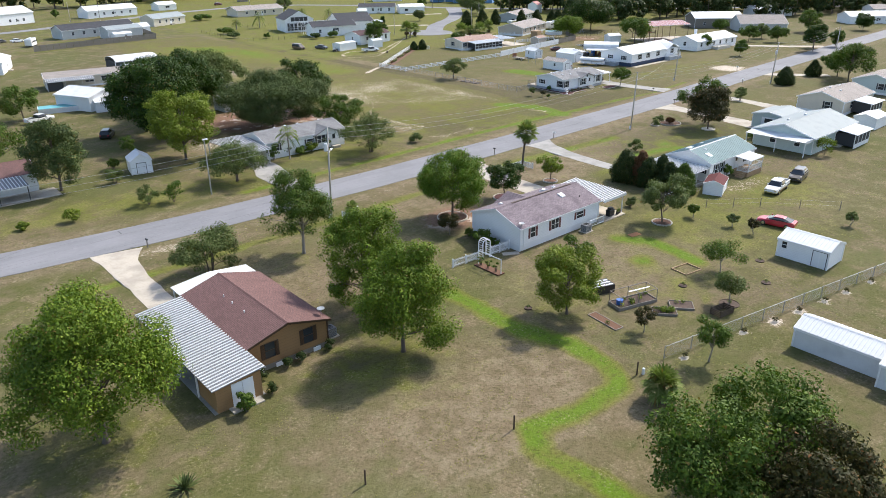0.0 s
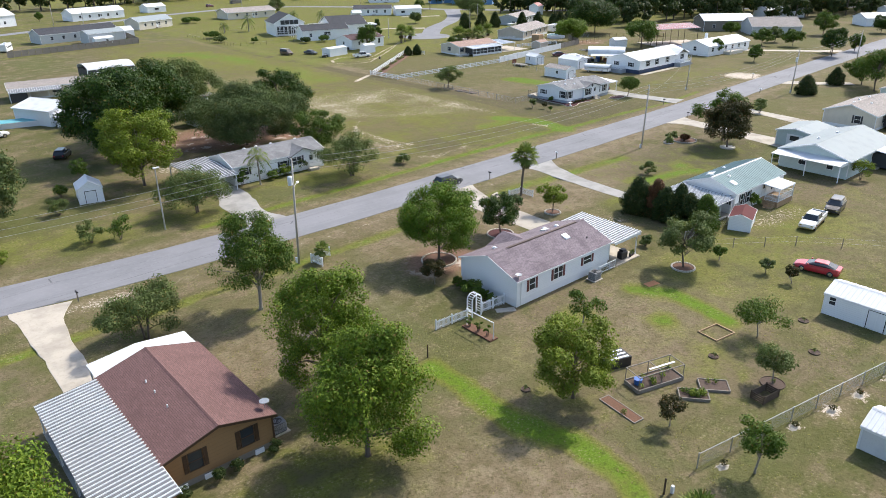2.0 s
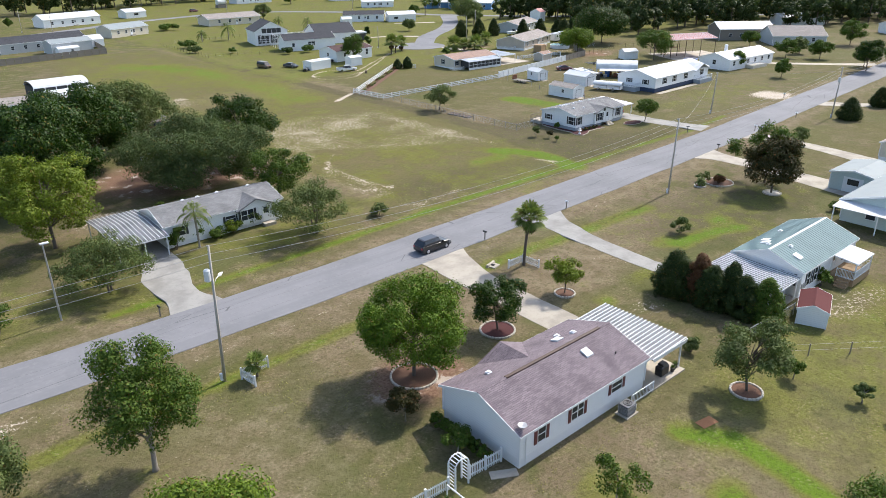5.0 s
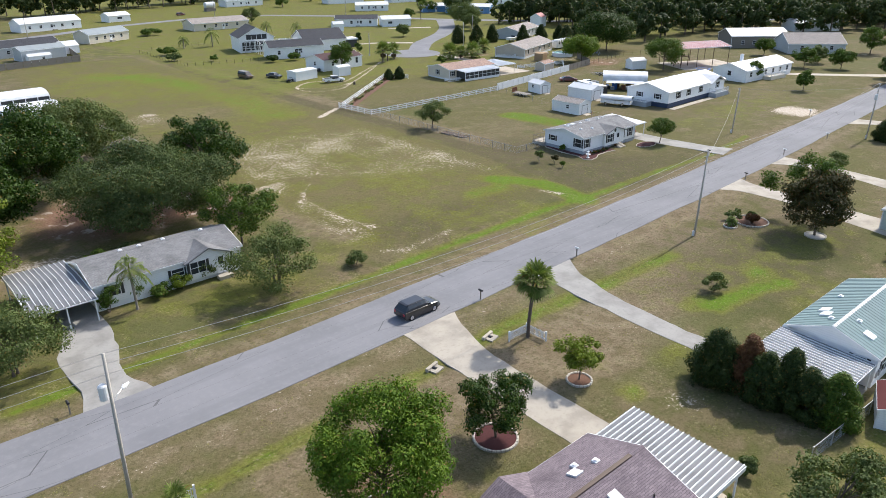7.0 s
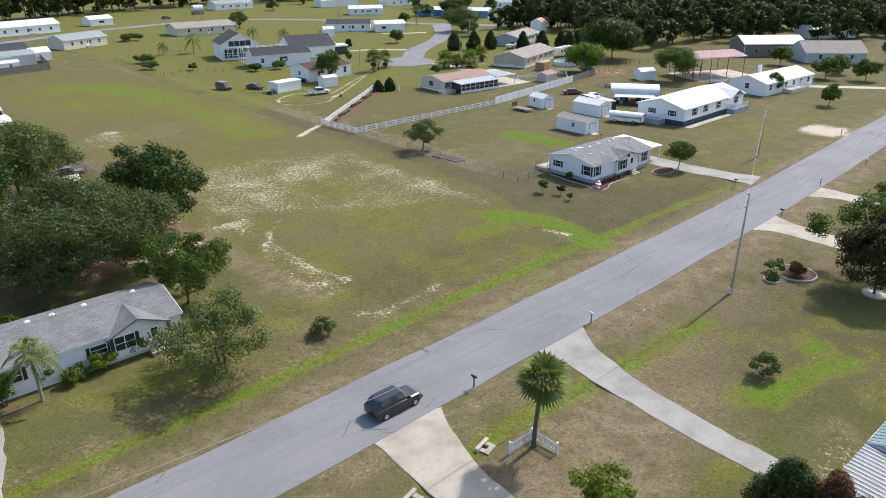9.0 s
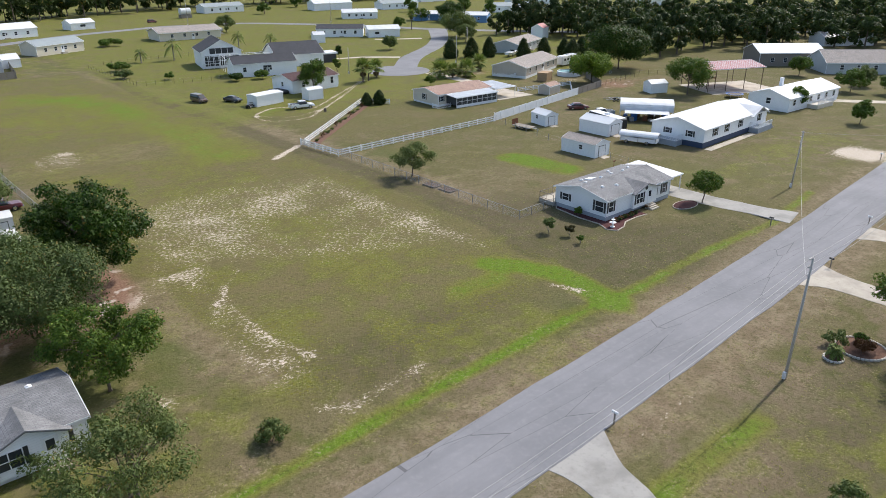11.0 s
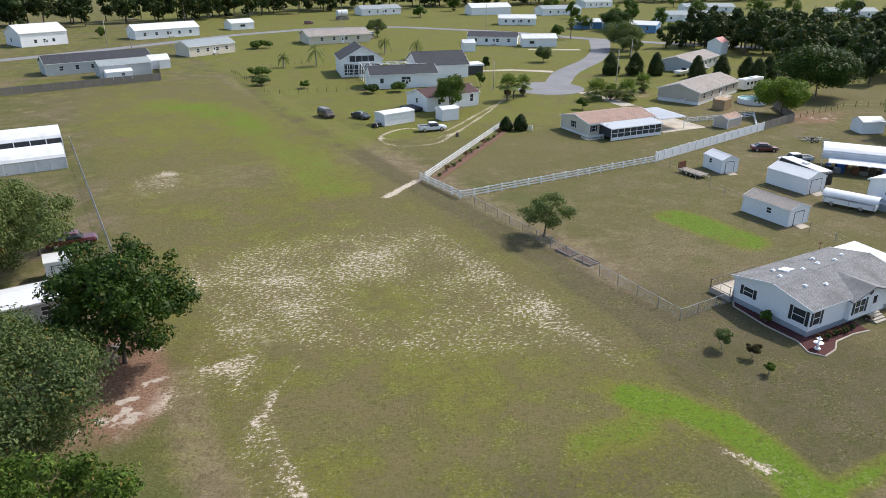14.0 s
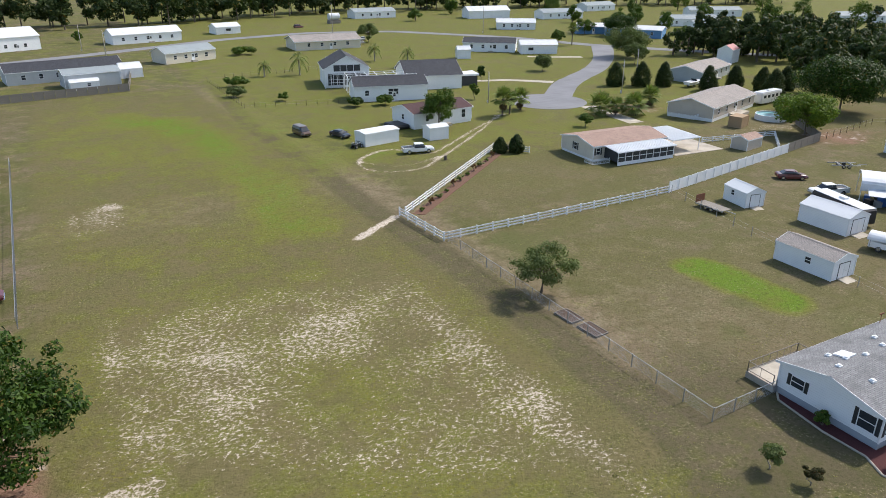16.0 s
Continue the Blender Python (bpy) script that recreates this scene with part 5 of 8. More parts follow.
# ---- white house ----
def white_house():
    r = house("house", "white vinyl sided home with mauve shingle roof and maroon shutters", 65.0, 56.6, 14.9, 8.1, 2.95, 4.35, WHITE_SIDING, SH_MAUVE, 0, 0.75, WHITE, 0.25,
              wins=[("s", -5.2, 1.35, 0.8, 1.25), ("s", -1.2, 1.35, 1.35, 1.25), ("s", 3.6, 1.55, 1.3, 0.85), ("n", -4, 1.4, 1, 1.2), ("n", 4, 1.4, 1, 1.2), ("e", -1.5, 1.4, 0.9, 1.2)], doors=[("e", 1.5, 0.5, 0.9, 2.05)], shut=SHUT_RED)
    # cross gable over the front door
    q = Shape().prism([(-2.2, 4.3, 2.85), (0.6, 4.3, 4.05), (3.4, 4.3, 2.85), (3.4, 4.3, 2.72), (0.6, 4.3, 3.92), (-2.2, 4.3, 2.72)], (-1.5, -4.3, 0), (-1.5, 0.15, 0))
    part("cross_gable", q, SH_MAUVE, r)
    part("gable_wall", Shape().prism([(-3.3, 4.06, 2.8), (-0.9, 4.06, 3.85), (1.5, 4.06, 2.8)], (0, 0, 0), (0, 0.3, 0)), WHITE_SIDING, r)
    vents(r, [(-4.6, 2.0), (3.6, 2.2), (4.7, 1.4)], 4.35, 0.345)
    skylight(r, 3.0, -1.4, 4.35, 0.345, 0.75)
    skylight(r, 2.9, 1.6, 4.35, 0.345, 0.75)
    part("ridge_vent", Shape().box(-4.8, 6.3, -0.14, 0.14, 4.44, 4.53), SHUT_BROWN, r)
    part("satellite_dish", Shape().tube([(-7.1, -3.9, 2.95), (-7.1, -3.9, 3.5)], 0.03, 6).disc(-7.1, -3.9, 0.34, 3.5, 3.55, 14, 1, -0.06), STEEL, r)
    part("vent_pipe", Shape().tube([(5.2, -2.6, 3.4), (5.2, -2.6, 3.8)], 0.06, 8), BLACK, r)
    lean_roof(r, 7.7, 12.6, -4.6, 4.0, 2.72, 2.95, METAL_GREY, "x", 0.4, "carport_roof", [(12.3, -4.3), (12.3, 3.8), (9.0, 3.8)])
    part("patio_slab", Shape().box(7.45, 12.4, -4.9, 4.2, -0.05, 0.14), CONC_PALE, r)
    rails(r, [(4.6, -4.9), (6.6, -4.9), (7.6, -4.9)], 0.1, 0.9, WHITE, 0.2)
    part("downpipe", Shape().tube([(-6.9, -4.12, 0.1), (-6.9, -4.12, 2.8)], 0.045, 6), WHITE, r)


white_house()
r = thing("barbecue_grill", "covered black barbecue grill on the patio", "grill", at(75.2, 52.6))
part("cover", Shape().box(-0.6, 0.6, -0.35, 0.35, 0.14, 1.05), BLACK, r, bevel=0.1)
part("lid", Shape().box(-0.4, 0.4, -0.3, 0.3, 1.05, 1.3), BLACK, r, bevel=0.1)
for i in range(3):
    q = thing("potted_plant", "dark pot with a small plant on the patio edge", "plant pot", at(76.2 + i * 0.4, 52.2 + i * 0.1))
    part("pot", Shape().tube([(0, 0, 0.13), (0, 0, 0.5)], [0.13, 0.18], 10), BLACK, q)
    rng = np.random.default_rng(220 + i)
    v, f = leaf_cloud(rng, np.array([[0, 0, 0.62]]), 0.22, 40, 0.07)
    ob = new("foliage", raw_mesh("foliage", v, f, LEAF_MID))
    ob.parent = q


# ---- grey mobile home across the road ----
def grey_home():
    r = house("mobile_home", "long white mobile home with grey shingle roof and black shutters", 62.3, 112.4, 15.8, 8.0, 2.9, 4.1, WHITE_SIDING, SH_GREY, 0, 0.6, WHITE, 0.25,
              wins=[("s", -6.0, 1.35, 1.1, 1.1), ("s", 0.6, 1.4, 1.3, 0.8), ("s", 5.6, 1.3, 1.8, 1.3), ("n", 0, 1.3, 1.1, 1.1)], shut=SHUT_BLACK)
    q = Shape().prism([(1.2, -4.8, 2.75), (4.0, -4.8, 3.95), (6.8, -4.8, 2.75), (6.8, -4.8, 2.6), (4.0, -4.8, 3.8), (1.2, -4.8, 2.6)], (0, 0, 0), (0, 4.6, 0))
    part("cross_gable", q, SH_GREY, r)
    part("gable_wall", Shape().prism([(1.5, -4.5, 0.6), (6.5, -4.5, 0.6), (6.5, -4.5, 2.72), (4.0, -4.5, 3.78), (1.5, -4.5, 2.72)], (0, 0, 0), (0, 0.55, 0)), WHITE_SIDING, r)
    window(r, "s", 2.7, 1.3, 1.7, 1.3, 8, 4.5, SHUT_BLACK)
    window(r, "s", 5.3, 0.6, 0.95, 2.05, 8, 4.5, None, True)
    vents(r, [(-1.5, 0.7), (1.2, 0.9), (5.5, 0.6), (-3.5, 0.8)], 4.1, 0.3)
    lean_roof(r, -14.3, -8.1, -6.0, 0.3, 2.45, 2.95, METAL_GREY, "y", 0.5, "carport_roof", [(-14, -5.8), (-11, -5.8), (-8.4, -5.8)])
    lean_roof(r, -14.3, -8.1, 0.3, 5.5, 2.95, 2.6, METAL_GREY, "y", 0.5, "carport_roof", [(-14, 5.3), (-8.4, 5.3)])
    part("step", Shape().box(4.6, 6.2, -5.4, -4.5, -0.03, 0.4), CONC, r)


grey_home()


# ---- teal roofed house ----
def teal_house():
    r = house("house", "white house with teal metal roof and striped metal carport", 104.6, 55.0, 13.4, 7.4, 2.95, 4.3, WHITE_SIDING, METAL_TEAL, 0, 0.6, WHITE, 0.25, 0.45,
              wins=[("s", -4.9, 1.0, 0.7, 1.5), ("s", -3.2, 1.0, 0.7, 1.5), ("s", 4.3, 1.3, 0.9, 1.2), ("w", -2.4, 1.3, 0.9, 1.2)], doors=[("s", 1.2, 0.9, 0.9, 2.0)], shut=SHUT_BLACK, cap=METAL_WHITE)
    for x, y in ((-4.0, 1.7), (-2.9, 2.2), (-4.8, -2.2)):
        skylight(r, x, y, 4.3, 0.365, 0.85)
    vents(r, [(-5.0, 0.9), (1.0, 2.4), (-3.8, -0.9)], 4.3, 0.365)
    lean_roof(r, -13.4, -6.9, -3.7, 4.0, 2.4, 2.75, METAL_GREY, "y", 0.42, "carport_roof", [(-13.2, -3.5), (-10, -3.5), (-7.2, -3.5), (-13.2, 3.8)])
    part("carport_slab", Shape().box(-13.2, -6.8, -3.6, 4.0, -0.05, 0.04), CONC, r)
    part("deck", Shape().box(0.0, 4.4, -6.4, -3.75, 0.0, 0.75), WOOD, r)
    rails(r, [(0.0, -4.6), (0.0, -6.35), (4.4, -6.35), (4.4, -3.8)], 0.75, 0.95)
    lean_roof(r, 0.2, 4.6, -6.4, -3.9, 2.55, 2.8, METAL_WHITE, "y", 0.0, "deck_awning", [(0.3, -6.3), (4.5, -6.3)])
    steps(r, 0.0, -5.5, 1.2, 4, 0.19, 0.28, -1, 0, WOOD)
    for x in (-5.8, -6.4):
        part("meter_box", Shape().box(x - 0.15, x + 0.15, -3.85, -3.7, 1.0, 1.5), STEEL, r)


teal_house()


def shed(name, label, x, y, L, D, eave, ridge, wall, roof, turn=0, door=None, wins=(), metal=0.0, ramp=False, group="", door_mat=None):
    """A garden shed; door: (face, place, width, height)."""
    r = house(name, label, x, y, L, D, eave, ridge, wall, roof, turn, 0.0, None, 0.12, metal, wins=wins, category="shed", group=group)
    if door:
        f, u, w, h = door
        hx, hy = L / 2, D / 2
        d = new("door")
        d.parent = r
        ang, px, py = {"s": (0, u, -hy), "e": (90, hx, u), "n": (180, u, hy), "w": (270, -hx, u)}[f]
        d.matrix_basis = at(px, py, ang, 0)
        part("door_leaf", Shape().box(-w / 2, -0.02, -0.04, 0.0, 0.08, h).box(0.02, w / 2, -0.04, 0.0, 0.08, h), door_mat or WHITE, d)
        q = Shape().box(-w / 2 - 0.07, -w / 2, -0.05, 0, 0.05, h + 0.07).box(w / 2, w / 2 + 0.07, -0.05, 0, 0.05, h + 0.07).box(-w / 2, w / 2, -0.05, 0, h, h + 0.07)
        part("door_frame", q, SHUT_BLACK, d)
        if ramp:
            part("ramp", Shape().prism([(-w / 2, 0, 0.14), (-w / 2, -1.3, 0.0), (-w / 2, -1.3, -0.05), (-w / 2, 0, -0.05)], (0, 0, 0), (w, 0, 0)), CONC_PALE, d)
    return r


shed("garden_shed", "long white wooden shed with white metal roof and dark trim", 80.95, 28.9, 5.7, 4.0, 2.15, 2.85, WHITE_SIDING, METAL_WHITE, 90, ("n", -1.9, 1.5, 1.9), [("n", 2.1, 1.2, 0.55, 0.8)], 0.45)
shed("metal_shed", "long white metal shed beside rough sandy grass", 61.9, 17.7, 7.2, 3.4, 1.9, 2.55, METAL_WHITE, METAL_WHITE, 90, None, (), 0.35)
shed("metal_shed", "white metal storage shed next to a longer one", 61.2, 11.0, 5.6, 4.6, 2.1, 2.8, METAL_WHITE, METAL_WHITE, 90, ("w", 0, 1.6, 1.8), [("n", -1.8, 1.1, 0.6, 0.6)], 0.35)
shed("garden_shed", "small white shed with maroon roof beside a carport", 95.0, 48.6, 4.2, 2.6, 1.65, 2.15, WHITE_SIDING, METAL_MAROON, 20)
shed("garden_shed", "white shed with tan metal roof on open lawn", 162.3, 136.0, 7.4, 4.0, 2.3, 3.0, WHITE_SIDING, SH_TAN, 90, ("w", 0, 1.8, 1.9), [("n", -0.6, 1.1, 0.7, 0.7)], 0.0, True)
shed("garden_shed", "large white metal shed with black trim and ramp", 176.6, 143.5, 7.0, 4.2, 2.4, 3.2, WHITE_SIDING, METAL_WHITE, 90, ("w", 0, 2.4, 2.1), (), 0.0, True)
shed("garden_shed", "small white shed standing by a flatbed trailer", 174.0, 155.8, 4.6, 3.2, 2.2, 2.9, WHITE_SIDING, METAL_WHITE, 80, ("w", 0, 1.6, 1.9), [("n", 0.5, 1.2, 0.6, 0.7)], 0.0, True)
shed("garden_shed", "plain white flat sided shed near parked cars", 140.9, 213.6, 7.6, 3.6, 2.4, 2.6, WHITE, METAL_WHITE, 10)
shed("garden_shed", "small white cabin shed near a pickup", 152.4, 211.3, 4.0, 3.0, 2.4, 2.8, WHITE, METAL_WHITE, 0)
shed("garden_shed", "white shed half hidden by trees", 75.0, 161.2, 2.6, 2.4, 2.3, 2.8, WHITE_SIDING, METAL_WHITE, 0, ("s", 0, 1.4, 1.8))
shed("garden_shed", "small white gabled shed on shady lawn", 36.0, 117.0, 3.6, 3.2, 2.2, 3.2, WHITE_SIDING, METAL_WHITE, 80, ("w", 0, 1.4, 1.8))


# ---- white house with grey roof, red mulch beds ----
def mulch_house():
    r = house("house", "white modular home with grey shingle roof and red mulch beds", 144.0, 116.45, 15.0, 8.7, 2.95, 3.88, WHITE_SIDING, SH_GREY, 0, 0.6, SKIRT_GREY, 0.3,
              wins=[("s", -6.5, 1.15, 0.95, 1.4), ("s", 3.6, 1.15, 0.8, 1.4), ("s", 6.0, 1.15, 0.8, 1.4), ("w", 2.6, 1.35, 1.1, 0.9), ("w", -3.2, 1.15, 1.3, 1.4), ("n", 2, 1.3, 1, 1)], doors=[("s", 1.2, 0.6, 0.95, 2.05)], shut=SHUT_BLACK)
    q = Shape().prism([(-2.3, -5.2, 2.8), (0.8, -5.2, 3.8), (3.9, -5.2, 2.8), (3.9, -5.2, 2.67), (0.8, -5.2, 3.67), (-2.3, -5.2, 2.67)], (0, 0, 0), (0, 4.9, 0))
    part("cross_gable", q, SH_GREY, r)
    part("gable_wall", Shape().prism([(-2.0, -4.8, 0.6), (3.6, -4.8, 0.6), (3.6, -4.8, 2.75), (0.8, -4.8, 3.66), (-2.0, -4.8, 2.75)], (0, 0, 0), (0, 0.5, 0)), WHITE_SIDING, r)
    window(r, "s", -0.6, 1.15, 1.5, 1.4, 7.5, 4.8, SHUT_BLACK)
    window(r, "s", 1.8, 0.6, 0.95, 2.05, 7.5, 4.8, None, True)
    part("gable_window", Shape().ring(0.8, 0, 0.24, 0.31, 0, 0.03).disc(0.8, 0, 0.24, 0, 0.02), SHUT_BLACK, r).matrix_basis = pose(0, -4.84, 3.1, 90, 0, 0)
    vents(r, [(-5.6, 0.8), (-3.8, 1.4), (-2.0, 0.9), (-5.0, -1.6), (-2.6, -2.2), (0.8, 1.2), (3.0, 0.8), (5.2, 1.5), (-4.2, 2.6), (2.0, 2.6)], 3.88, 0.214)
    skylight(r, -3.2, 1.9, 3.88, 0.214, 1.2)
    part("deck", Shape().box(-7.9, -1.3, 4.36, 7.1, 0.0, 0.6), CONC_PALE, r)
    rails(r, [(-7.8, 4.5), (-7.8, 7.05), (-1.35, 7.05), (-1.35, 4.5)], 0.6, 0.95, WOOD_GREY, 0.9)
    lean_roof(r, 7.6, 12.6, -3.4, 4.6, 2.4, 2.75, METAL_WHITE, "y", 0.0, "carport_roof", [(12.3, -3.2), (12.3, 4.4), (7.9, -3.2)])
    steps(r, 1.8, -4.8, 1.8, 4, 0.15, 0.3, 0, -1, CONC)
    part("weather_vane", Shape().tube([(5.8, 4.4, 2.9), (5.8, 4.4, 4.0)], 0.03, 6).box(5.5, 6.1, 4.36, 4.44, 3.9, 4.05), RUSTY, r)


mulch_house()


def bed(label, x, y, rx, ry, stone=True, mat=None, group="ringed beds"):
    b = thing("planting_bed", label, "planting bed", at(x, y), group)
    part("mulch", Shape().disc(0, 0, rx, -0.04, 0.06, 24, ry / rx, 0.08), mat or MULCH_BROWN, b)
    if stone:
        n = int(2 * math.pi * max(rx, ry) / 0.33)
        me = mesh_of("edging_stone", Shape().box(-0.15, 0.15, -0.09, 0.09, -0.04, 0.17), STONE, bevel=0.03)
        for k in range(n):
            a = 2 * math.pi * k / n
            o = new("edging_stone", me)
            o.parent = b
            o.matrix_basis = at(rx * math.cos(a), ry * math.sin(a), math.degrees(a) + 90 + (k * 37 % 11) - 5)


for x, y, q, m, l in ((59.4, 66.6, 2.0, MULCH_BROWN, "stone ringed brown mulch bed under a round tree"), (70.3, 67.4, 1.65, MULCH, "stone ringed red mulch bed under a dark tree"), (81.0, 68.1, 1.05, MULCH_BROWN, "small stone ringed bed under a young tree"), (78.3, 46.6, 1.25, MULCH_BROWN, "stone ringed mulch bed under a grey green tree"), (127.2, 76.6, 2.1, MULCH_BROWN, "stone edged bed with low shrubs by the verge"), (123.6, 77.6, 0.8, MULCH_BROWN, "small stone ringed shrub bed"), (128.3, 68.8, 1.2, STONE, "ring of pale stones round a magnolia")):
    bed(l, x, y, q, q, True, m)
_b = thing("planting_bed", "curving red mulch bed with pale concrete edging", "planting bed", at(137, 111))
_o = [(-1.9, 1.0), (-2.8, -0.8), (-2.1, -2.0), (-0.2, -1.7), (1.3, -0.8), (4.0, -0.7), (6.0, -1.0), (6.4, 1.06), (-0.54, 1.06), (-0.54, 9.6), (-1.4, 8.8), (-2.0, 4.4)]
part("mulch", Shape().prism([(a, b, 0) for a, b in _o], (0, 0, -0.05), (0, 0, 0.06)), MULCH, _b)
_e = Shape()
for (ax, ay), (bx, by) in zip(_o[9:] + _o[:6], _o[10:] + _o[:7]):
    _e.tube([(ax, ay, 0.05), (bx, by, 0.05)], 0.09, 6)
part("concrete_edging", _e, CONC_PALE, _b)
house("mobile_home", "low grey mobile home with white metal roof under oaks", 70.2, 151.2, 9.2, 4.6, 2.7, 3.3, GREY_SIDING, METAL_WHITE, 4, 0.3, GREY_SIDING, wins=[("s", 3.2, 1.2, 0.9, 0.9)])
_b = thing("planting_bed", "wavy red mulch bed beside the path", "planting bed", at(150.4, 108.6))
part("mulch", Shape().disc(0, 0, 2.4, -0.05, 0.06, 20, 0.55), MULCH, _b)
part("concrete_edging", Shape().ring(0, 0, 2.35, 2.5, -0.05, 0.12, 20, (0, 2 * math.pi), 0.55), CONC_PALE, _b)
for i in range(9):
    shrub("shrub", "low dark red leaved shrub in red mulch", 137.4 + i * 0.62 + (0 if i < 8 else 2.6), 111.2 - 0.25 * (i % 2), 0.7, 0.9, (LEAF_BRONZE, LEAF_CYPRESS)[i % 2], 240 + i, 30, 10, 0.07, "front bed shrubs")
_f = thing("fountain", "small white tiered garden fountain on red mulch", "fountain", at(135.5, 110.2))
part("pedestal", Shape().tube([(0, 0, 0), (0, 0, 0.15), (0, 0, 0.2), (0, 0, 0.6)], [0.3, 0.28, 0.12, 0.12], 12), WHITE, _f)
part("lower_bowl", Shape().tube([(0, 0, 0.55), (0, 0, 0.72)], [0.12, 0.45], 16), WHITE, _f)
part("upper_bowl", Shape().tube([(0, 0, 0.7), (0, 0, 1.0), (0, 0, 1.12)], [0.07, 0.07, 0.26], 14), WHITE, _f)
part("finial", Shape().tube([(0, 0, 1.1), (0, 0, 1.25), (0, 0, 1.4)], [0.05, 0.1, 0.02], 10), WHITE, _f)


# ---- homes on the other lots ----
def row_windows(L, n, face="s", z=1.3, w=1.0, h=1.2):
    return [(face, -L / 2 + L * (k + 0.5) / n, z, w, h) for k in range(n)]


r = house("house", "pale green sided house with light grey roof and screened porch", 133.0, 52.6, 17.5, 10.4, 2.95, 4.5, GREEN_SIDING, METAL_PALE, 0, 0.4, GREEN_SIDING, 0.4, 0.0, wins=[("w", 1.6, 1.0, 1.1, 1.3), ("s", -6.6, 1.1, 1.0, 1.2), ("w", -2.6, 1.1, 0.9, 1.2)])
part("screen_porch", Shape().box(0.6, 7.2, -8.4, -5.2, 0.3, 2.45), SCREEN_SHADE, r)
q = Shape().box(0.6, 7.2, -8.43, -8.38, 0.0, 0.75)
for k in range(5):
    q.box(0.55 + k * 1.62, 0.67 + k * 1.62, -8.46, -8.36, 0, 2.5)
part("porch_frame", q, WHITE, r)
lean_roof(r, 0.2, 7.6, -8.7, -5.0, 2.5, 2.95, METAL_WHITE, "y", 0.0, "porch_roof")
lean_roof(r, -11.6, -8.4, -5.2, 5.4, 2.55, 2.9, METAL_WHITE, "x", 0.0, "veranda_roof", [(-11.4, -5.0), (-11.4, 0.0), (-11.4, 5.2)])
vents(r, [(-3, 2.0), (2, 1.2)], 4.5, 0.29)
house("garage", "pale green garage with flat light roof", 141.0, 61.2, 8.4, 6.4, 2.6, 3.2, GREEN_SIDING, METAL_PALE, 0, 0.0, over=0.25, category="garage", doors=[("w", 0, 0.05, 2.6, 2.1)])
r = house("house", "white house with tan grey shingle roof and screened porch", 165.5, 60.4, 15.5, 9.4, 3.0, 4.5, CREAM_SIDING, SH_TAN, 0, 0.6, WHITE, 0.3, 0.0, wins=[("w", -1.5, 1.2, 1.1, 1.4)] + row_windows(10, 3), shut=SHUT_BLACK)
part("screen_porch", Shape().box(-3.4, 2.8, -8.4, -4.7, 0.4, 2.5), SCREEN_SHADE, r)
q = Shape().box(-3.4, 2.8, -8.43, -8.38, 0, 0.9)
for k in range(5):
    q.box(-3.46 + k * 1.54, -3.34 + k * 1.54, -8.46, -8.36, 0, 2.5)
part("porch_frame", q, WHITE, r)
lean_roof(r, -3.8, 3.2, -8.7, -4.5, 2.5, 2.9, METAL_WHITE, "y", 0.0, "porch_roof")
vents(r, [(-4, 1), (0, 1.5), (3, 0.8), (-2, -1.4)], 4.5, 0.31)
house("house", "pale blue house with grey roof beyond the road bend", 196.0, 60.5, 17, 10, 3.0, 4.5, GREEN_SIDING, SH_TAN, 0, 0.5, WHITE, wins=row_windows(15, 4) + [("w", -1.5, 1.2, 1.2, 1.3)], shut=SHUT_BLACK)
shed("garden_shed", "low white shed behind a porch", 153.5, 48.8, 6.0, 4.0, 2.1, 2.7, WHITE_SIDING, METAL_WHITE, 0)


def ramada():
    r = house("mobile_home", "long white manufactured home on dark blue skirting", 192.6, 129.0, 25.4, 10.6, 3.45, 4.9, WHITE_SIDING, METAL_WHITE, 2, 1.0, NAVY, 0.3, 0.0,
              wins=[("s", -8.5, 1.75, 1.2, 1.3), ("s", -4.0, 1.75, 1.0, 1.3), ("s", 1.5, 1.75, 1.0, 1.3), ("s", 9.5, 1.75, 0.9, 1.3), ("w", 2.0, 1.8, 0.9, 0.9), ("w", -2.6, 1.8, 1.0, 1.0)], shut=SHUT_BLACK)
    q = Shape().prism([(5.0, -6.2, 3.2), (8.6, -6.2, 4.75), (12.2, -6.2, 3.2), (12.2, -6.2, 3.08), (8.6, -6.2, 4.62), (5.0, -6.2, 3.08)], (0, 0, 0), (0, 5.8, 0))
    part("cross_gable", q, METAL_WHITE, r)
    part("porch_deck", Shape().box(5.6, 11.6, -7.2, -5.3, 0, 1.0), SKIRT_GREY, r)
    rails(r, [(5.6, -5.4), (5.6, -7.15), (11.6, -7.15)], 1.0, 0.95)
    steps(r, 11.6, -6.3, 1.4, 5, 0.2, 0.3, 1, 0, CONC)
    part("entry_deck", Shape().box(-15.0, -12.7, -1.2, 3.5, 0, 1.0), SKIRT_GREY, r)
    rails(r, [(-12.8, -1.2), (-15, -1.2), (-15, 3.5)], 1.0, 0.95)
    part("path_slab", Shape().box(-13.0, 5.0, -7.2, -5.8, -0.05, 0.05), CONC_PALE, r)


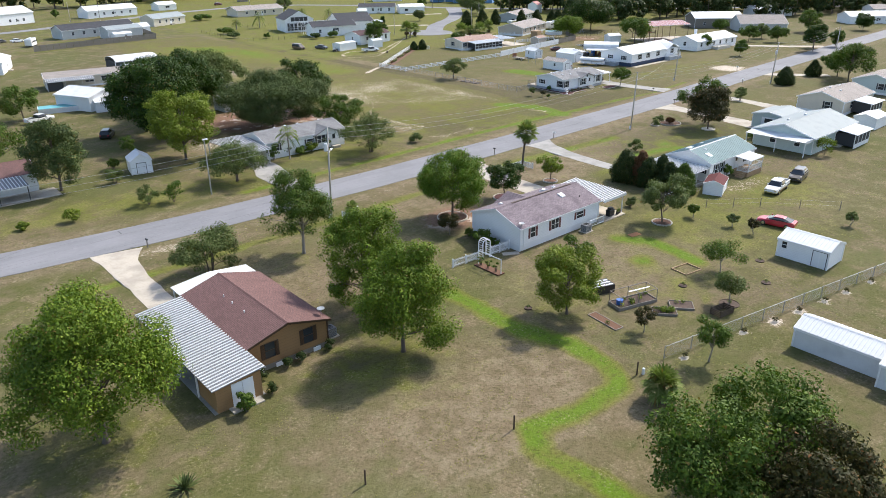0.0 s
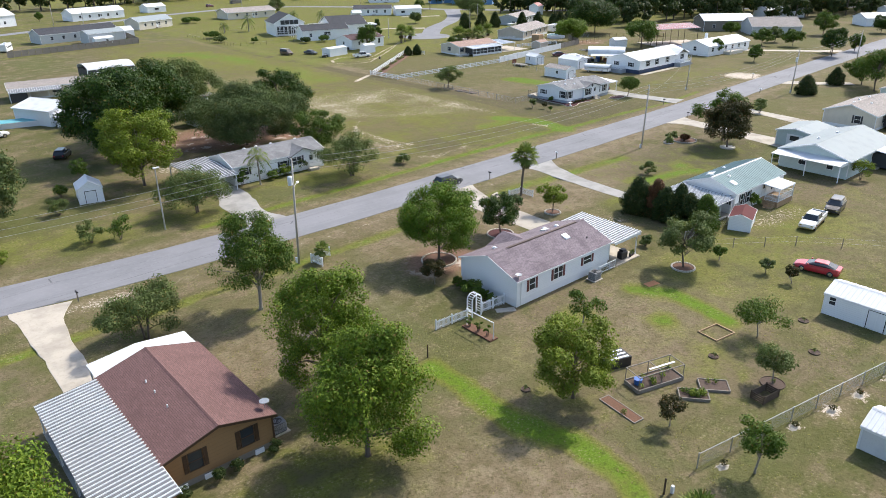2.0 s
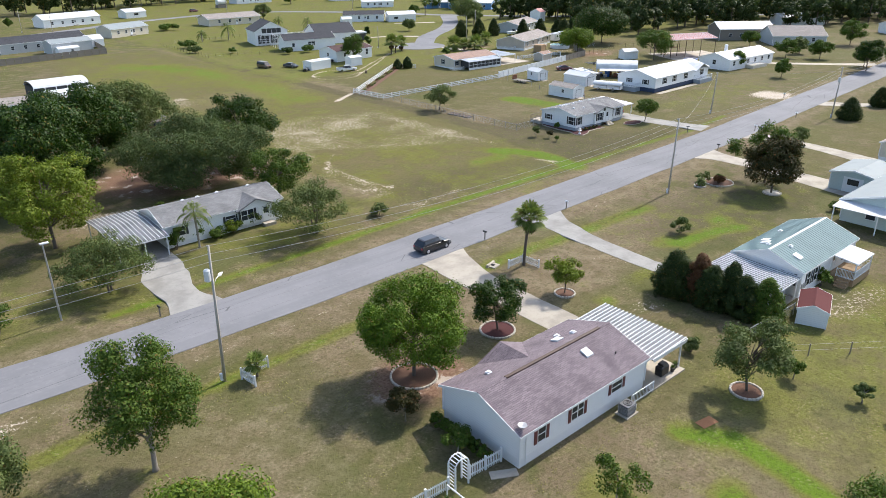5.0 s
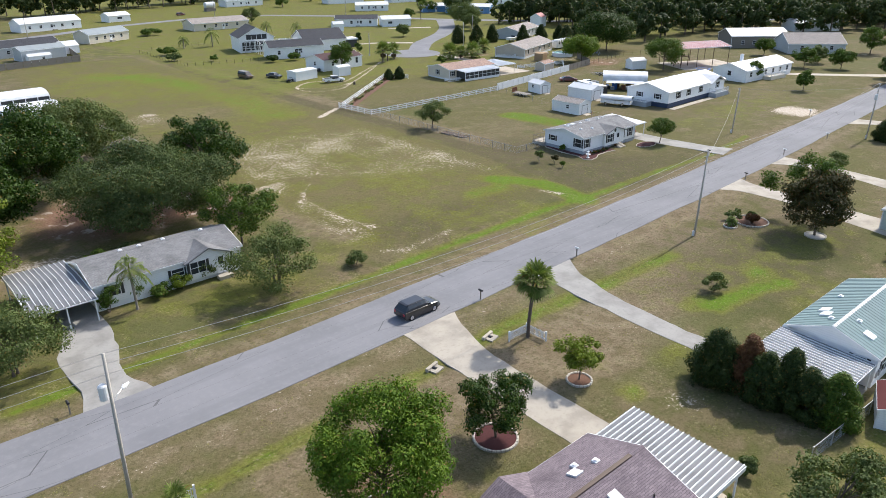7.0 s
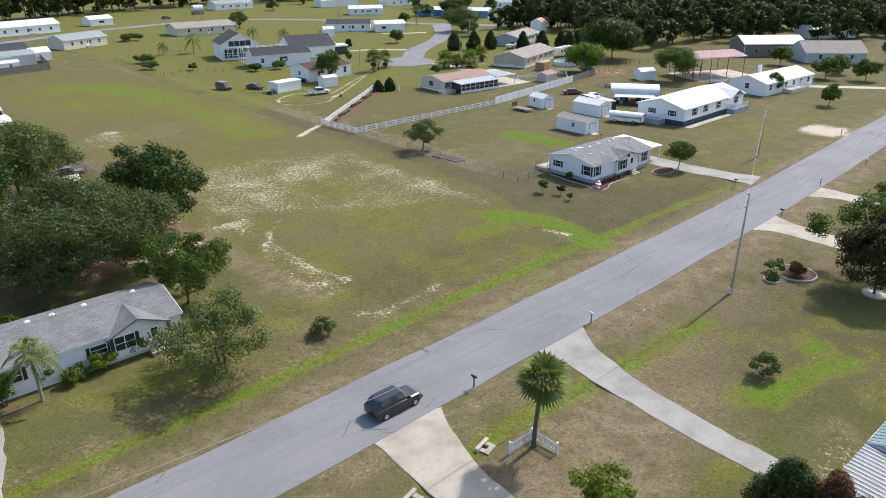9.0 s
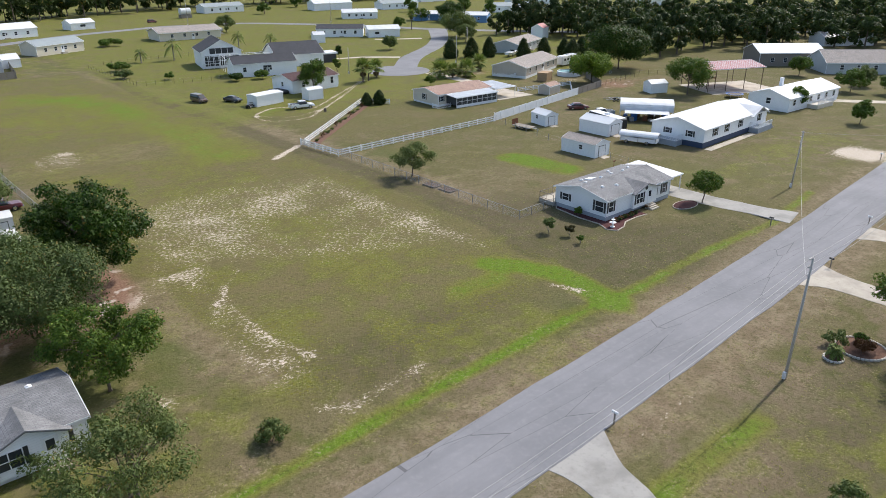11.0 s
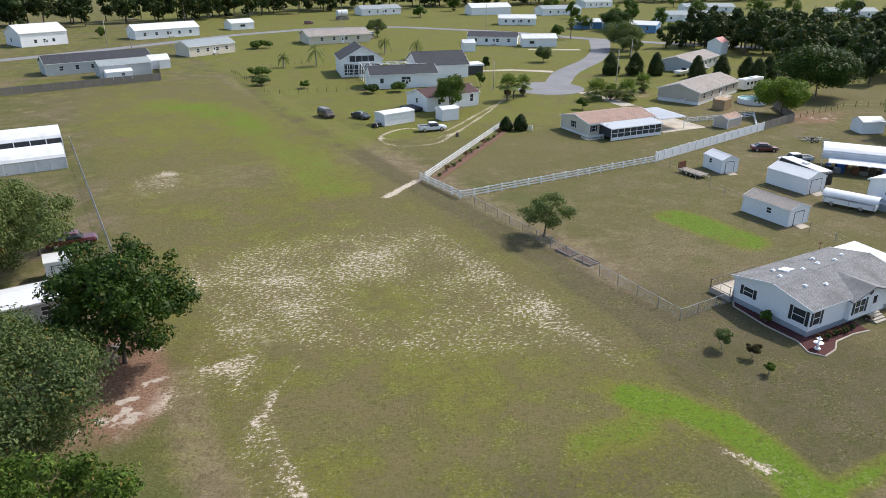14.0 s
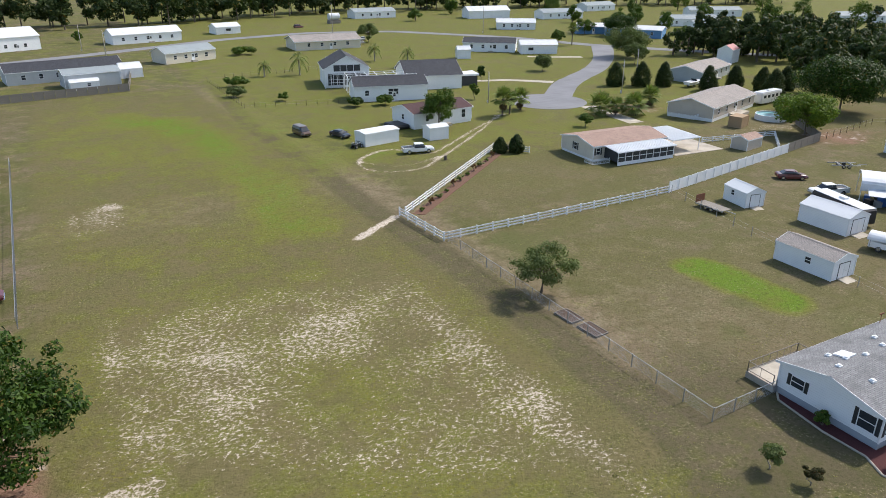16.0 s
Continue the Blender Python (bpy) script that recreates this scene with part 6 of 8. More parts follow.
ramada()
r = house("mobile_home", "white and pale green manufactured home with front deck", 233.4, 131.0, 23.0, 9.6, 3.0, 4.5, WHITE_SIDING, METAL_WHITE, -3, 0.7, WHITE, 0.3, 0.0, wins=row_windows(22, 6) + [("w", 0, 1.4, 1.0, 1.2)])
part("porch_deck", Shape().box(-3.0, 4.5, -7.2, -4.8, 0, 0.9), CREAM_SIDING, r)
rails(r, [(-3.0, -4.9), (-3.0, -7.15), (4.5, -7.15), (4.5, -4.9)], 0.9, 0.95)
part("chimney", Shape().box(-3.4, -2.7, 1.6, 2.3, 4.0, 5.9), WHITE, r)
r = house("house", "cream house with faded pink roof and screened veranda", 176.8, 187.6, 16.0, 9.6, 2.75, 3.7, CREAM_SIDING, SH_PINK, -3, 0.4, WHITE, 0.3, 0.0, wins=[("w", 0.5, 1.1, 0.9, 1.2), ("s", -7.0, 1.2, 0.8, 1.1)], shut=SHUT_BLACK)
part("screen_porch", Shape().box(-5.6, 6.6, -8.6, -4.8, 0.55, 2.3), SCREEN_SHADE, r)
q = Shape().box(-5.6, 6.6, -8.63, -8.58, 0, 0.6)
for k in range(9):
    q.box(-5.66 + k * 1.53, -5.56 + k * 1.53, -8.66, -8.56, 0, 2.4)
q.box(-5.6, 6.6, -8.65, -8.57, 1.35, 1.43)
part("porch_frame", q, WHITE, r)
lean_roof(r, -6.0, 7.0, -8.9, -4.6, 2.35, 2.7, METAL_WHITE, "y", 0.45, "porch_roof")
lean_roof(r, 8.1, 15.0, -6.5, 2.5, 2.45, 2.65, METAL_WHITE, "y", 0.45, "carport_roof", [(14.8, -6.3), (14.8, 2.3), (8.3, -6.3)])
part("patio_slab", Shape().box(8.0, 19.5, -8.0, 3.0, -0.05, 0.06), CONC_PALE, r)
rails(r, [(-9.4, -4.4), (-9.4, -6.6), (-5.8, -6.6)], 0.02, 0.9)
r = house("house", "tan manufactured home with grey brown shingle roof", 221.0, 204.4, 23.4, 10.4, 3.0, 4.5, TAN_SIDING, SH_TAN, 19, 0.7, WHITE, 0.3, 0.0, wins=row_windows(22, 5, w=0.9), shut=None)
part("deck", Shape().box(-3, 3, -7.6, -5.2, 0, 0.6), CONC_PALE, r)
rails(r, [(-11.7, -2), (-14, -2), (-14, 4)], 0.4, 0.9)
house("house", "grey sided house with grey roof behind conifers", 255.0, 240.0, 22, 10, 3.0, 4.4, GREY_SIDING, SH_TAN, 22, 0.4, GREY_SIDING, wins=row_windows(20, 5))
shed("garden_shed", "tall white shed with red roof under the trees", 287.5, 258, 6, 5, 4.2, 5.6, WHITE_SIDING, METAL_RED, 20)


def two_storey():
    r = house("house", "large white house with dark shingle wings and pool cage", 161.6, 253.8, 18.0, 8.4, 3.7, 5.4, WHITE_SIDING, SH_DARK, -14, 0.0, None, 0.3, 0.0, wins=[("s", 0.5, 1.6, 2.4, 1.3), ("s", -6, 1.5, 0.9, 1.2)])
    for nm, x, y, L, D, e, g, a in (("left_wing", -8.0, 24.0, 14, 12, 5.0, 8.2, 90), ("right_wing", 14.0, 16.0, 15, 15, 3.7, 6.6, 0)):
        hx, hy = L / 2, D / 2
        w = Shape().prism([(-hx, -hy, 0), (-hx, -hy, e), (-hx, 0, g), (-hx, hy, e), (-hx, hy, 0)], (0, 0, 0), (L, 0, 0))
        o = part("wall", w, WHITE_SIDING, r, "white sided wing")
        o.matrix_basis = at(x, y, a)
        gable_roof(o, L, D, e, g, SH_DARK, 0.4)
    band = part("screen_band", Shape().box(-13.2, -2.8, 16.86, 16.96, 0.7, 3.7).box(-11.6, -4.4, 16.86, 16.96, 4.3, 5.9), SCREEN_SHADE, r)
    q = Shape()
    for k in range(8):
        q.box(-13.26 + k * 1.48, -13.14 + k * 1.48, 16.78, 16.86, 0.0, 3.8)
    q.box(-13.3, -2.7, 16.78, 16.86, 3.7, 3.95).box(-13.3, -2.7, 16.78, 16.86, 2.1, 2.2)
    for k in range(5):
        q.box(-11.66 + k * 1.8, -11.54 + k * 1.8, 16.78, 16.86, 4.2, 6.0)
    part("mullion", q, WHITE, band)
    cage = new("pool_cage")
    cage.parent = r
    q = Shape()
    for k in range(8):
        x = -9 + k * 2.6
        q.tube([(x, 5.5, 0), (x, 5.5, 3.4), (x, 9, 4.2), (x, 15, 4.2)], 0.09, 4)
    for y, z in ((5.5, 3.4), (9, 4.2), (12, 4.2), (15, 4.2)):
        q.tube([(-9, y, z), (9.2, y, z)], 0.09, 4)
    for k in range(4):
        q.tube([(-9 - k * 0.05, 5.5 + k * 3, 0), (-9, 5.5 + k * 3, 4)], 0.09, 4)
        q.tube([(-14 + k * 1.6, 16, 0), (-14 + k * 1.6, 16, 3.6)], 0.09, 4)
    q.tube([(-14, 16, 3.6), (-9, 16, 3.6)], 0.09, 4).tube([(-14, 16, 1.5), (-9, 16, 1.5)], 0.09, 4)
    part("cage_frame", q, WHITE, cage)
    part("side_porch", Shape().box(21.5, 27, 12, 18, 0, 2.6), SCREEN_SHADE, r)
    lean_roof(r, 21.2, 27.4, 11.8, 18.2, 2.7, 3.0, METAL_WHITE, "x", 0.0, "porch_roof")


two_storey()
r = house("house", "white cottage with dark maroon roof behind a leafy tree", 158.6, 224.6, 14.6, 8.6, 3.2, 4.4, WHITE_SIDING, SH_MAROON, 6, 0.6, WHITE, 0.3, 0.0, wins=[("s", -4, 1.4, 0.8, 1.1), ("s", 5.2, 1.2, 0.9, 1.6), ("w", 0, 1.5, 0.8, 1.0)])
part("tarpaulin", Shape().box(-11, -7.4, -3.0, 2.0, 0.0, 0.9), BLACK, r, "black tarpaulin heap", bevel=0.3)
house("house", "low ranch house with pinkish tan roof and white veranda", 181.5, 357.0, 25, 13, 3.2, 4.8, CREAM_SIDING, SH_TAN, -2, 0.2, over=0.6, wins=row_windows(20, 4))
house("house", "long white home with dark grey roof by the far road", 233.0, 320.0, 19, 9, 3.2, 4.6, WHITE_SIDING, SH_DARK, -38, 0.5, wins=row_windows(17, 4))
house("garage", "white metal garage next to a grey roofed home", 245.0, 307.0, 13, 8, 3.2, 4.4, WHITE_SIDING, METAL_WHITE, -25, 0.0, category="garage", doors=[("s", -3, 0.1, 3, 2.4)])
shed("garden_shed", "little white shed on a far lawn", 214, 307, 4.5, 4.0, 3.0, 4.0, WHITE_SIDING, METAL_WHITE, -20)
house("house", "grey manufactured home with porch behind a board fence", 91.5, 323.0, 30, 9.5, 3.4, 5.2, GREY_SIDING, SH_DARK, 9, 0.6, wins=row_windows(26, 6))
house("garage", "grey metal workshop with pale roof behind a board fence", 97.5, 308.6, 14.0, 7.0, 3.6, 4.6, GREY_SIDING, METAL_PALE, 8, 0.0, category="garage")
shed("garden_shed", "small white metal shed inside the board fence", 95.5, 302.4, 7.0, 3.0, 2.0, 2.6, WHITE_SIDING, METAL_WHITE, 7, None, [("s", 1, 0.9, 0.8, 0.7)])
shed("garden_shed", "white peaked shed behind a grey workshop", 108.5, 318, 6, 5, 2.6, 4.0, WHITE_SIDING, METAL_WHITE, 8)
house("house", "long white home beside the far road", 124.0, 408.0, 27, 10, 3.6, 5.6, WHITE_SIDING, METAL_WHITE, 12, 0.5, wins=row_windows(24, 5))
house("house", "pale yellow home near the far road", 128.5, 345.0, 18, 9, 3.4, 5.0, CREAM_SIDING, METAL_PALE, 20, 0.6, wins=row_windows(15, 4))
house("house", "white two level house with white metal roof", 76.5, 404.0, 17, 15, 5.0, 7.6, WHITE_SIDING, METAL_WHITE, 20, 0.2, wins=row_windows(10, 3) + [("w", 2, 1.5, 1.2, 1.3)])
house("garage", "small white garage with open door by the far field", 160, 425, 11, 8, 3.0, 4.4, WHITE_SIDING, METAL_WHITE, 10, 0.0, category="garage", doors=[("s", 0, 0.1, 4, 2.4)])
house("house", "white far home among trees", 286, 382, 18, 9, 3.2, 4.6, WHITE_SIDING, METAL_WHITE, -30, 0.4, wins=row_windows(15, 4))
house("garage", "pale metal barn beyond the fields", 306, 441, 24, 11, 4.0, 6.0, WHITE_SIDING, METAL_WHITE, -10, 0.0, category="barn")
house("house", "blue sided home with white metal roof", 314, 331, 24, 10, 3.4, 4.6, BLUE_SIDING, METAL_WHITE, -55, 0.4, wins=row_windows(20, 5))
house("house", "white carport home by a blue neighbour", 305, 350, 14, 8, 3.2, 4.4, BLUE_SIDING, METAL_WHITE, -30, 0.3)
for x, y, L, a in ((428, 392, 30, -25), (373, 357, 26, -25), (362, 331, 26, -10), (340, 420, 24, -10), (395, 455, 22, 0), (250, 470, 24, 0), (470, 330, 26, -30)):
    house("house", "distant white home with bright metal roof", x, y, L, 11, 3.4, 5.0, WHITE_SIDING, METAL_PALE, a, 0.3, wins=row_windows(L - 4, 4), group="distant homes")
r = thing("pole_barn", "open pole barn with faded red metal roof", "barn", at(240, 153, -24))
lean_roof(r, -8.5, 8.5, -6, 0, 5.6, 6.6, METAL_RED, "y", 0.6, "roof_slope", [(-8, -5.6), (-2.7, -5.6), (2.7, -5.6), (8, -5.6)], WOOD_DARK)
lean_roof(r, -8.5, 8.5, 0, 6, 6.6, 5.6, METAL_RED, "y", 0.6, "roof_slope", [(-8, 5.6), (-2.7, 5.6), (2.7, 5.6), (8, 5.6)], WOOD_DARK)
part("loft_deck", Shape().box(-8, -3.2, -2, 5.3, 2.7, 2.85), WOOD, r)
for k in range(3):
    part("loft_post", Shape().box(-8 + k * 2.35, -7.86 + k * 2.35, -2, -1.86, 0, 3.8), WOOD_DARK, r)
part("floor_slab", Shape().box(-8.5, 12, -9, 6, -0.05, 0.05), CONC_PALE, r)
r = thing("trampoline", "round black trampoline with blue pad on grass", "trampoline", at(229.5, 143.5))
part("mat", Shape().disc(0, 0, 1.7, 0.84, 0.88, 22), BLACK, r)
part("pad", Shape().ring(0, 0, 1.7, 2.05, 0.84, 0.92, 22), BLUE_PLASTIC, r)
for k in range(6):
    a = k * math.pi / 3
    part("leg", Shape().tube([(1.9 * math.cos(a), 1.9 * math.sin(a), -0.03), (1.9 * math.cos(a), 1.9 * math.sin(a), 0.86)], 0.04, 5), STEEL, r)
shed("garden_shed", "small white shed half behind a leafy tree", 221.5, 160.5, 4.6, 3.6, 2.3, 3.0, WHITE_SIDING, METAL_WHITE, -24)
r = house("house", "brown raised house with pale metal roof", 292, 161.0, 20, 12, 4.0, 6.0, WOOD_GREY, METAL_WHITE, -40, 0.0, wins=row_windows(16, 4))
house("house", "grey house with dark tan hip roof behind small trees", 292, 141.5, 18, 13, 3.2, 6.0, GREY_SIDING, SH_TAN, -45, 0.3, wins=row_windows(14, 3), shut=None)
r = house("house", "white far house with screened porch by the road", 352, 121, 24, 10, 3.2, 4.8, WHITE_SIDING, METAL_WHITE, -40, 0.4, wins=row_windows(20, 5))
house("house", "far white house beyond the crossroad", 395, 128, 22, 10, 3.2, 4.8, WHITE_SIDING, SH_TAN, -40, 0.4, wins=row_windows(20, 5))
house("house", "white metal roofed far house by the trees", 355, 168, 20, 10, 3.2, 4.6, WHITE_SIDING, METAL_WHITE, -35, 0.4, wins=row_windows(18, 4))
# west lots
r = house("mobile_home", "long cream mobile home with glazed veranda", 54.6, 207.0, 20.5, 6.6, 2.8, 3.8, CREAM_SIDING, SH_TAN, -9, 0.4, WHITE, wins=[("s", 5.6, 1.1, 5.2, 1.2), ("s", 0, 1.1, 2, 1.1)])
lean_roof(r, -10.4, 1.0, -6.4, -3.1, 2.3, 2.8, METAL_GREY, "y", 0.5, "veranda_roof", [(-10.2, -6.2), (-6, -6.2), (-2, -6.2), (0.9, -6.2)])
part("veranda_screen", Shape().box(-10.1, -6.5, -6.1, -3.3, 0.1, 2.2), SCREEN_SHADE, r)
house("garage", "white metal building with broad white roof", 46.0, 176.5, 10.5, 9.0, 3.2, 4.4, WHITE, METAL_WHITE, -65, 0.0, category="garage")
shed("garden_shed", "flat white shed before a white metal building", 48.5, 169.0, 7.0, 3.4, 2.2, 2.5, WHITE_SIDING, METAL_WHITE, -10)
r = thing("above_ground_pool", "oblong turquoise pool cover beside a shed", "pool", at(39, 176, -12))
part("pool_wall", Shape().box(-4, 4, -2, 2, -0.03, 1.1), WHITE, r)
part("cover", Shape().box(-3.9, 3.9, -1.9, 1.9, 1.1, 1.14), paint("turquoise cover", (0.12, 0.36, 0.40), 0.5, 0.2), r)
for nm, x, y, L, z in (("barn", 71.5, 221.5, 12.5, 4.6), ("barn", 72.0, 212.6, 11.5, 3.2)):
    r = thing(nm, "long open sided metal barn with white arched roof" if z > 4 else "low white metal barn beside a taller one", "barn", at(x, y, 2))
    pts = [(-L / 2, -4.2 * math.cos(math.pi * k / 8), z - 1.2 + 1.2 * math.sin(math.pi * k / 8)) for k in range(9)]
    part("roof", Shape().prism(pts + [(p[0], p[1] * 0.98, p[2] - 0.1) for p in pts[::-1]], (0, 0, 0), (L, 0, 0)), METAL_WHITE, r)
    # taller barn is open: its near-black box stands in for the shade inside
    part("wall", Shape().box(-L / 2 + 0.1, L / 2 - 0.1, -4.0, 4.0, -0.03, z - 1.2), (SCREEN_SHADE if z > 4 else METAL_WHITE), r)
    for k in range(6):
        part("post", Shape().box(-L / 2 + k * L / 5 - 0.08, -L / 2 + k * L / 5 + 0.08, -4.12, -4.0, -0.03, z - 1.15), WHITE, r)
r = house("house", "white house with red roof and striped carport", 13.5, 121.5, 15, 8, 2.8, 4.0, WHITE_SIDING, SH_RED, 0, 0.5, WHITE, wins=[("s", 5, 1.2, 1, 1.2)])
lean_roof(r, -2.5, 5.5, -8.4, -4.2, 2.3, 2.75, METAL_GREY, "y", 0.45, "carport_roof", [(-2.3, -8.2), (1.5, -8.2), (5.3, -8.2)], BLACK)
part("patio_slab", Shape().box(-2.5, 9.5, -8.6, -4, -0.05, 0.06), CONC, r)
house("house", "white house edge behind trees", 39.0, 248.5, 16, 10, 3.4, 5.0, WHITE_SIDING, METAL_WHITE, 70, 0.3)
# arched metal carport with clutter
r = thing("carport", "long white arched metal carport with stored goods", "carport", at(194.6, 145.2, -54))
pts = [(-5.5, -3.2 * math.cos(math.pi * j / 8), 2.9 + 1.0 * math.sin(math.pi * j / 8)) for j in range(9)]
part("roof", Shape().prism(pts + [(p[0], p[1] * 0.98, p[2] - 0.08) for p in pts[::-1]], (0, 0, 0), (11, 0, 0)), METAL_WHITE, r)
part("side_sheet", Shape().box(-5.5, 5.5, -3.25, -3.15, 1.9, 3.0), METAL_WHITE, r)
part("lower_awning", Shape().prism([(-4.5, -3.2, 2.3), (-4.5, -5.6, 1.9), (-4.5, -5.6, 1.84), (-4.5, -3.2, 2.24)], (0, 0, 0), (9, 0, 0)), METAL_WHITE, r)
for k in range(5):
    part("post", Shape().box(-5.4 + k * 2.65, -5.3 + k * 2.65, -3.2, -3.1, -0.03, 3.0), WHITE, r)
    part("post", Shape().box(-5.4 + k * 2.65, -5.3 + k * 2.65, 3.1, 3.2, -0.03, 3.0), WHITE, r)
rng = random.Random(5)
for k in range(14):
    x, y = (at(194.6, 145.2, -54) @ Vector((-4.2 + rng.random() * 8.4, -4.4 + rng.random() * 4.4, 0)))[:2]
    h = 0.5 + rng.random()
    solo("storage_crate", Shape().box(-0.5, 0.5, -0.4, 0.4, -0.02, h), (WOOD_DARK, STEEL, BLUE_PLASTIC, RUSTY, BLACK)[k % 5], "assorted stored crate or bin under the carport", "crate", at(x, y, rng.random() * 90), "stored goods")


# ---- vehicles ----
def loft(s, sections, n=10):
    """Rounded sections along x: (x, z0, z1, half width low, half width high)."""
    rings = []
    for x, z0, z1, wl, wh in sections:
        rings.append([(x, -wl, z0), (x, -wl * 1.02, z0 + (z1 - z0) * 0.45), (x, -wh, z0 + (z1 - z0) * 0.93), (x, -wh * 0.88, z1), (x, wh * 0.88, z1), (x, wh, z0 + (z1 - z0) * 0.93), (x, wl * 1.02, z0 + (z1 - z0) * 0.45), (x, wl, z0)])
    m = 8
    f = [(i * m + k, i * m + (k + 1) % m, (i + 1) * m + (k + 1) % m, (i + 1) * m + k) for i in range(len(rings) - 1) for k in range(m)]
    f += [tuple(range(m))[::-1], tuple((len(rings) - 1) * m + k for k in range(m))]
    s.face_set([p for q in rings for p in q], f)
    return s


def car_paint(name, col):
    m, nt, b = node_mat(name)
    b.inputs["Base Color"].default_value = (*col, 1)
    f = noise_tex(nt, 3, 4)
    nt.links.new(mixc(nt, maths(nt, "MULTIPLY", smooth(nt, f, 0.45, 0.8), 0.25), col, tuple(v * 0.7 + 0.02 for v in col)), b.inputs["Base Color"])
    b.inputs["Roughness"].default_value = 0.28
    b.inputs["Coat Weight"].default_value = 0.5
    return m


P_WHITE, P_BLACK, P_RED, P_MAROON, P_SILVER, P_BROWN = car_paint("white car paint", (0.74, 0.74, 0.73)), car_paint("black car paint", (0.012, 0.013, 0.018)), car_paint("red car paint", (0.42, 0.02, 0.035)), car_paint("maroon car paint", (0.10, 0.015, 0.02)), car_paint("silver car paint", (0.42, 0.43, 0.45)), car_paint("brown car paint", (0.10, 0.06, 0.04))


def wheels(r, xs, track, rad, w=0.22):
    for x in xs:
        for sy in (-1, 1):
            a, b = sy * (track - w), sy * track
            t = part("wheel", Shape().tube([(x, a, rad), (x, a * 0.98 + b * 0.02, rad), (x, b, rad)], [rad * 0.93, rad, rad], 16), RUBBER, r)
            part("rim", Shape().tube([(x, b, rad), (x, b + sy * 0.015, rad)], [rad * 0.62, rad * 0.58], 12), CHROME, t)


def vehicle(kind, label, x, y, turn, mat, lower=None, group=""):
    """A parked vehicle, its front towards local +x."""
    r = thing({"suv": "suv", "coupe": "coupe", "sedan": "sedan_car", "pickup": "pickup_truck", "van": "van"}[kind], label, "car" if kind in ("coupe", "sedan", "suv") else kind, at(x, y, turn), group)
    S = {
        "suv": (4.7, 0.34, [(-2.3, .45, .95, .82, .8), (-2.2, .3, 1.08, .93, .9), (-1, .26, 1.08, .95, .92), (.9, .26, 1.04, .95, .91), (1.9, .28, .95, .93, .85), (2.3, .4, .8, .82, .72)], [(-2.2, 1.05, 1.1, .84, .8), (-1.75, 1.05, 1.64, .87, .66), (-0.2, 1.05, 1.7, .88, .68), (.45, 1.03, 1.62, .86, .64), (1.15, 1.0, 1.06, .82, .74)], (-1.8, 0.42, 1.6, 1.72, .62)),
        "sedan": (4.7, 0.32, [(-2.35, .4, .85, .8, .75), (-2.2, .26, .98, .9, .84), (-.9, .24, .98, .92, .88), (.9, .24, .95, .92, .88), (1.9, .26, .85, .9, .8), (2.35, .38, .68, .78, .66)], [(-1.75, .94, 1.0, .8, .74), (-1.0, .94, 1.38, .82, .6), (.1, .94, 1.42, .83, .62), (.55, .94, 1.34, .8, .58), (1.25, .9, .96, .78, .7)], (-1.05, 0.5, 1.34, 1.44, .56)),
        "coupe": (4.6, 0.32, [(-2.3, .4, .85, .8, .75), (-2.1, .24, .95, .9, .84), (-.9, .22, .93, .92, .87), (.7, .22, .9, .92, .87), (1.8, .24, .78, .9, .78), (2.3, .36, .6, .76, .62)], [(-1.9, .9, .96, .78, .7), (-.9, .9, 1.25, .8, .56), (-.1, .9, 1.29, .8, .57), (.3, .88, 1.2, .78, .54), (1.15, .86, .9, .76, .66)], (-0.95, 0.25, 1.2, 1.31, .52)),
        "pickup": (5.8, 0.4, [(-2.9, .5, .98, .9, .9), (-2.8, .45, 1.05, .95, .94), (-.5, .42, 1.05, .96, .95), (1.2, .42, 1.08, .96, .93), (2.6, .45, 1.02, .94, .86), (2.9, .5, .9, .84, .76)], [(-.75, 1.02, 1.1, .86, .82), (-.55, 1.02, 1.72, .87, .7), (.6, 1.02, 1.76, .87, .7), (.85, 1.02, 1.7, .86, .68), (1.45, 1.02, 1.08, .84, .76)], (-.6, 0.85, 1.68, 1.79, .66)),
        "van": (5.2, 0.36, [(-2.5, .45, 1.0, .9, .9), (-2.4, .32, 1.05, .96, .95), (1.2, .3, 1.05, .97, .95), (2.1, .32, .98, .95, .86), (2.55, .45, .8, .84, .72)], [(-2.42, 1.02, 1.1, .9, .88), (-2.3, 1.02, 1.85, .9, .76), (.6, 1.02, 1.9, .9, .76), (1.0, 1.02, 1.8, .88, .72), (1.75, 1.0, 1.05, .86, .76)], (-2.35, 0.95, 1.78, 1.92, .74)),
    }[kind]
    L, rad, body, cab, top = S
    part("body", loft(Shape(), body), mat, r, rounded=False)
    part("cabin_glass", loft(Shape(), cab), GLASS, r)
    x0, x1, z0, z1, w = top
    part("roof_panel", loft(Shape(), [(x0 - 0.08, z0, z1 - 0.05, w, w * 0.9), (x0 + 0.15, z0, z1, w + 0.04, w), (x1 - 0.1, z0, z1, w + 0.04, w), (x1 + 0.1, z0 - 0.03, z1 - 0.06, w, w * 0.9)]), mat, r)
    ca = cab
    for sy in (-1, 1):
        mid = (ca[1][0] + ca[3][0]) / 2
        part("pillar", Shape().tube([(mid, sy * ca[2][3], ca[2][1] - 0.02), (mid, sy * ca[2][4] * 1.0, ca[2][2] - 0.06)], 0.05, 4), mat, r)
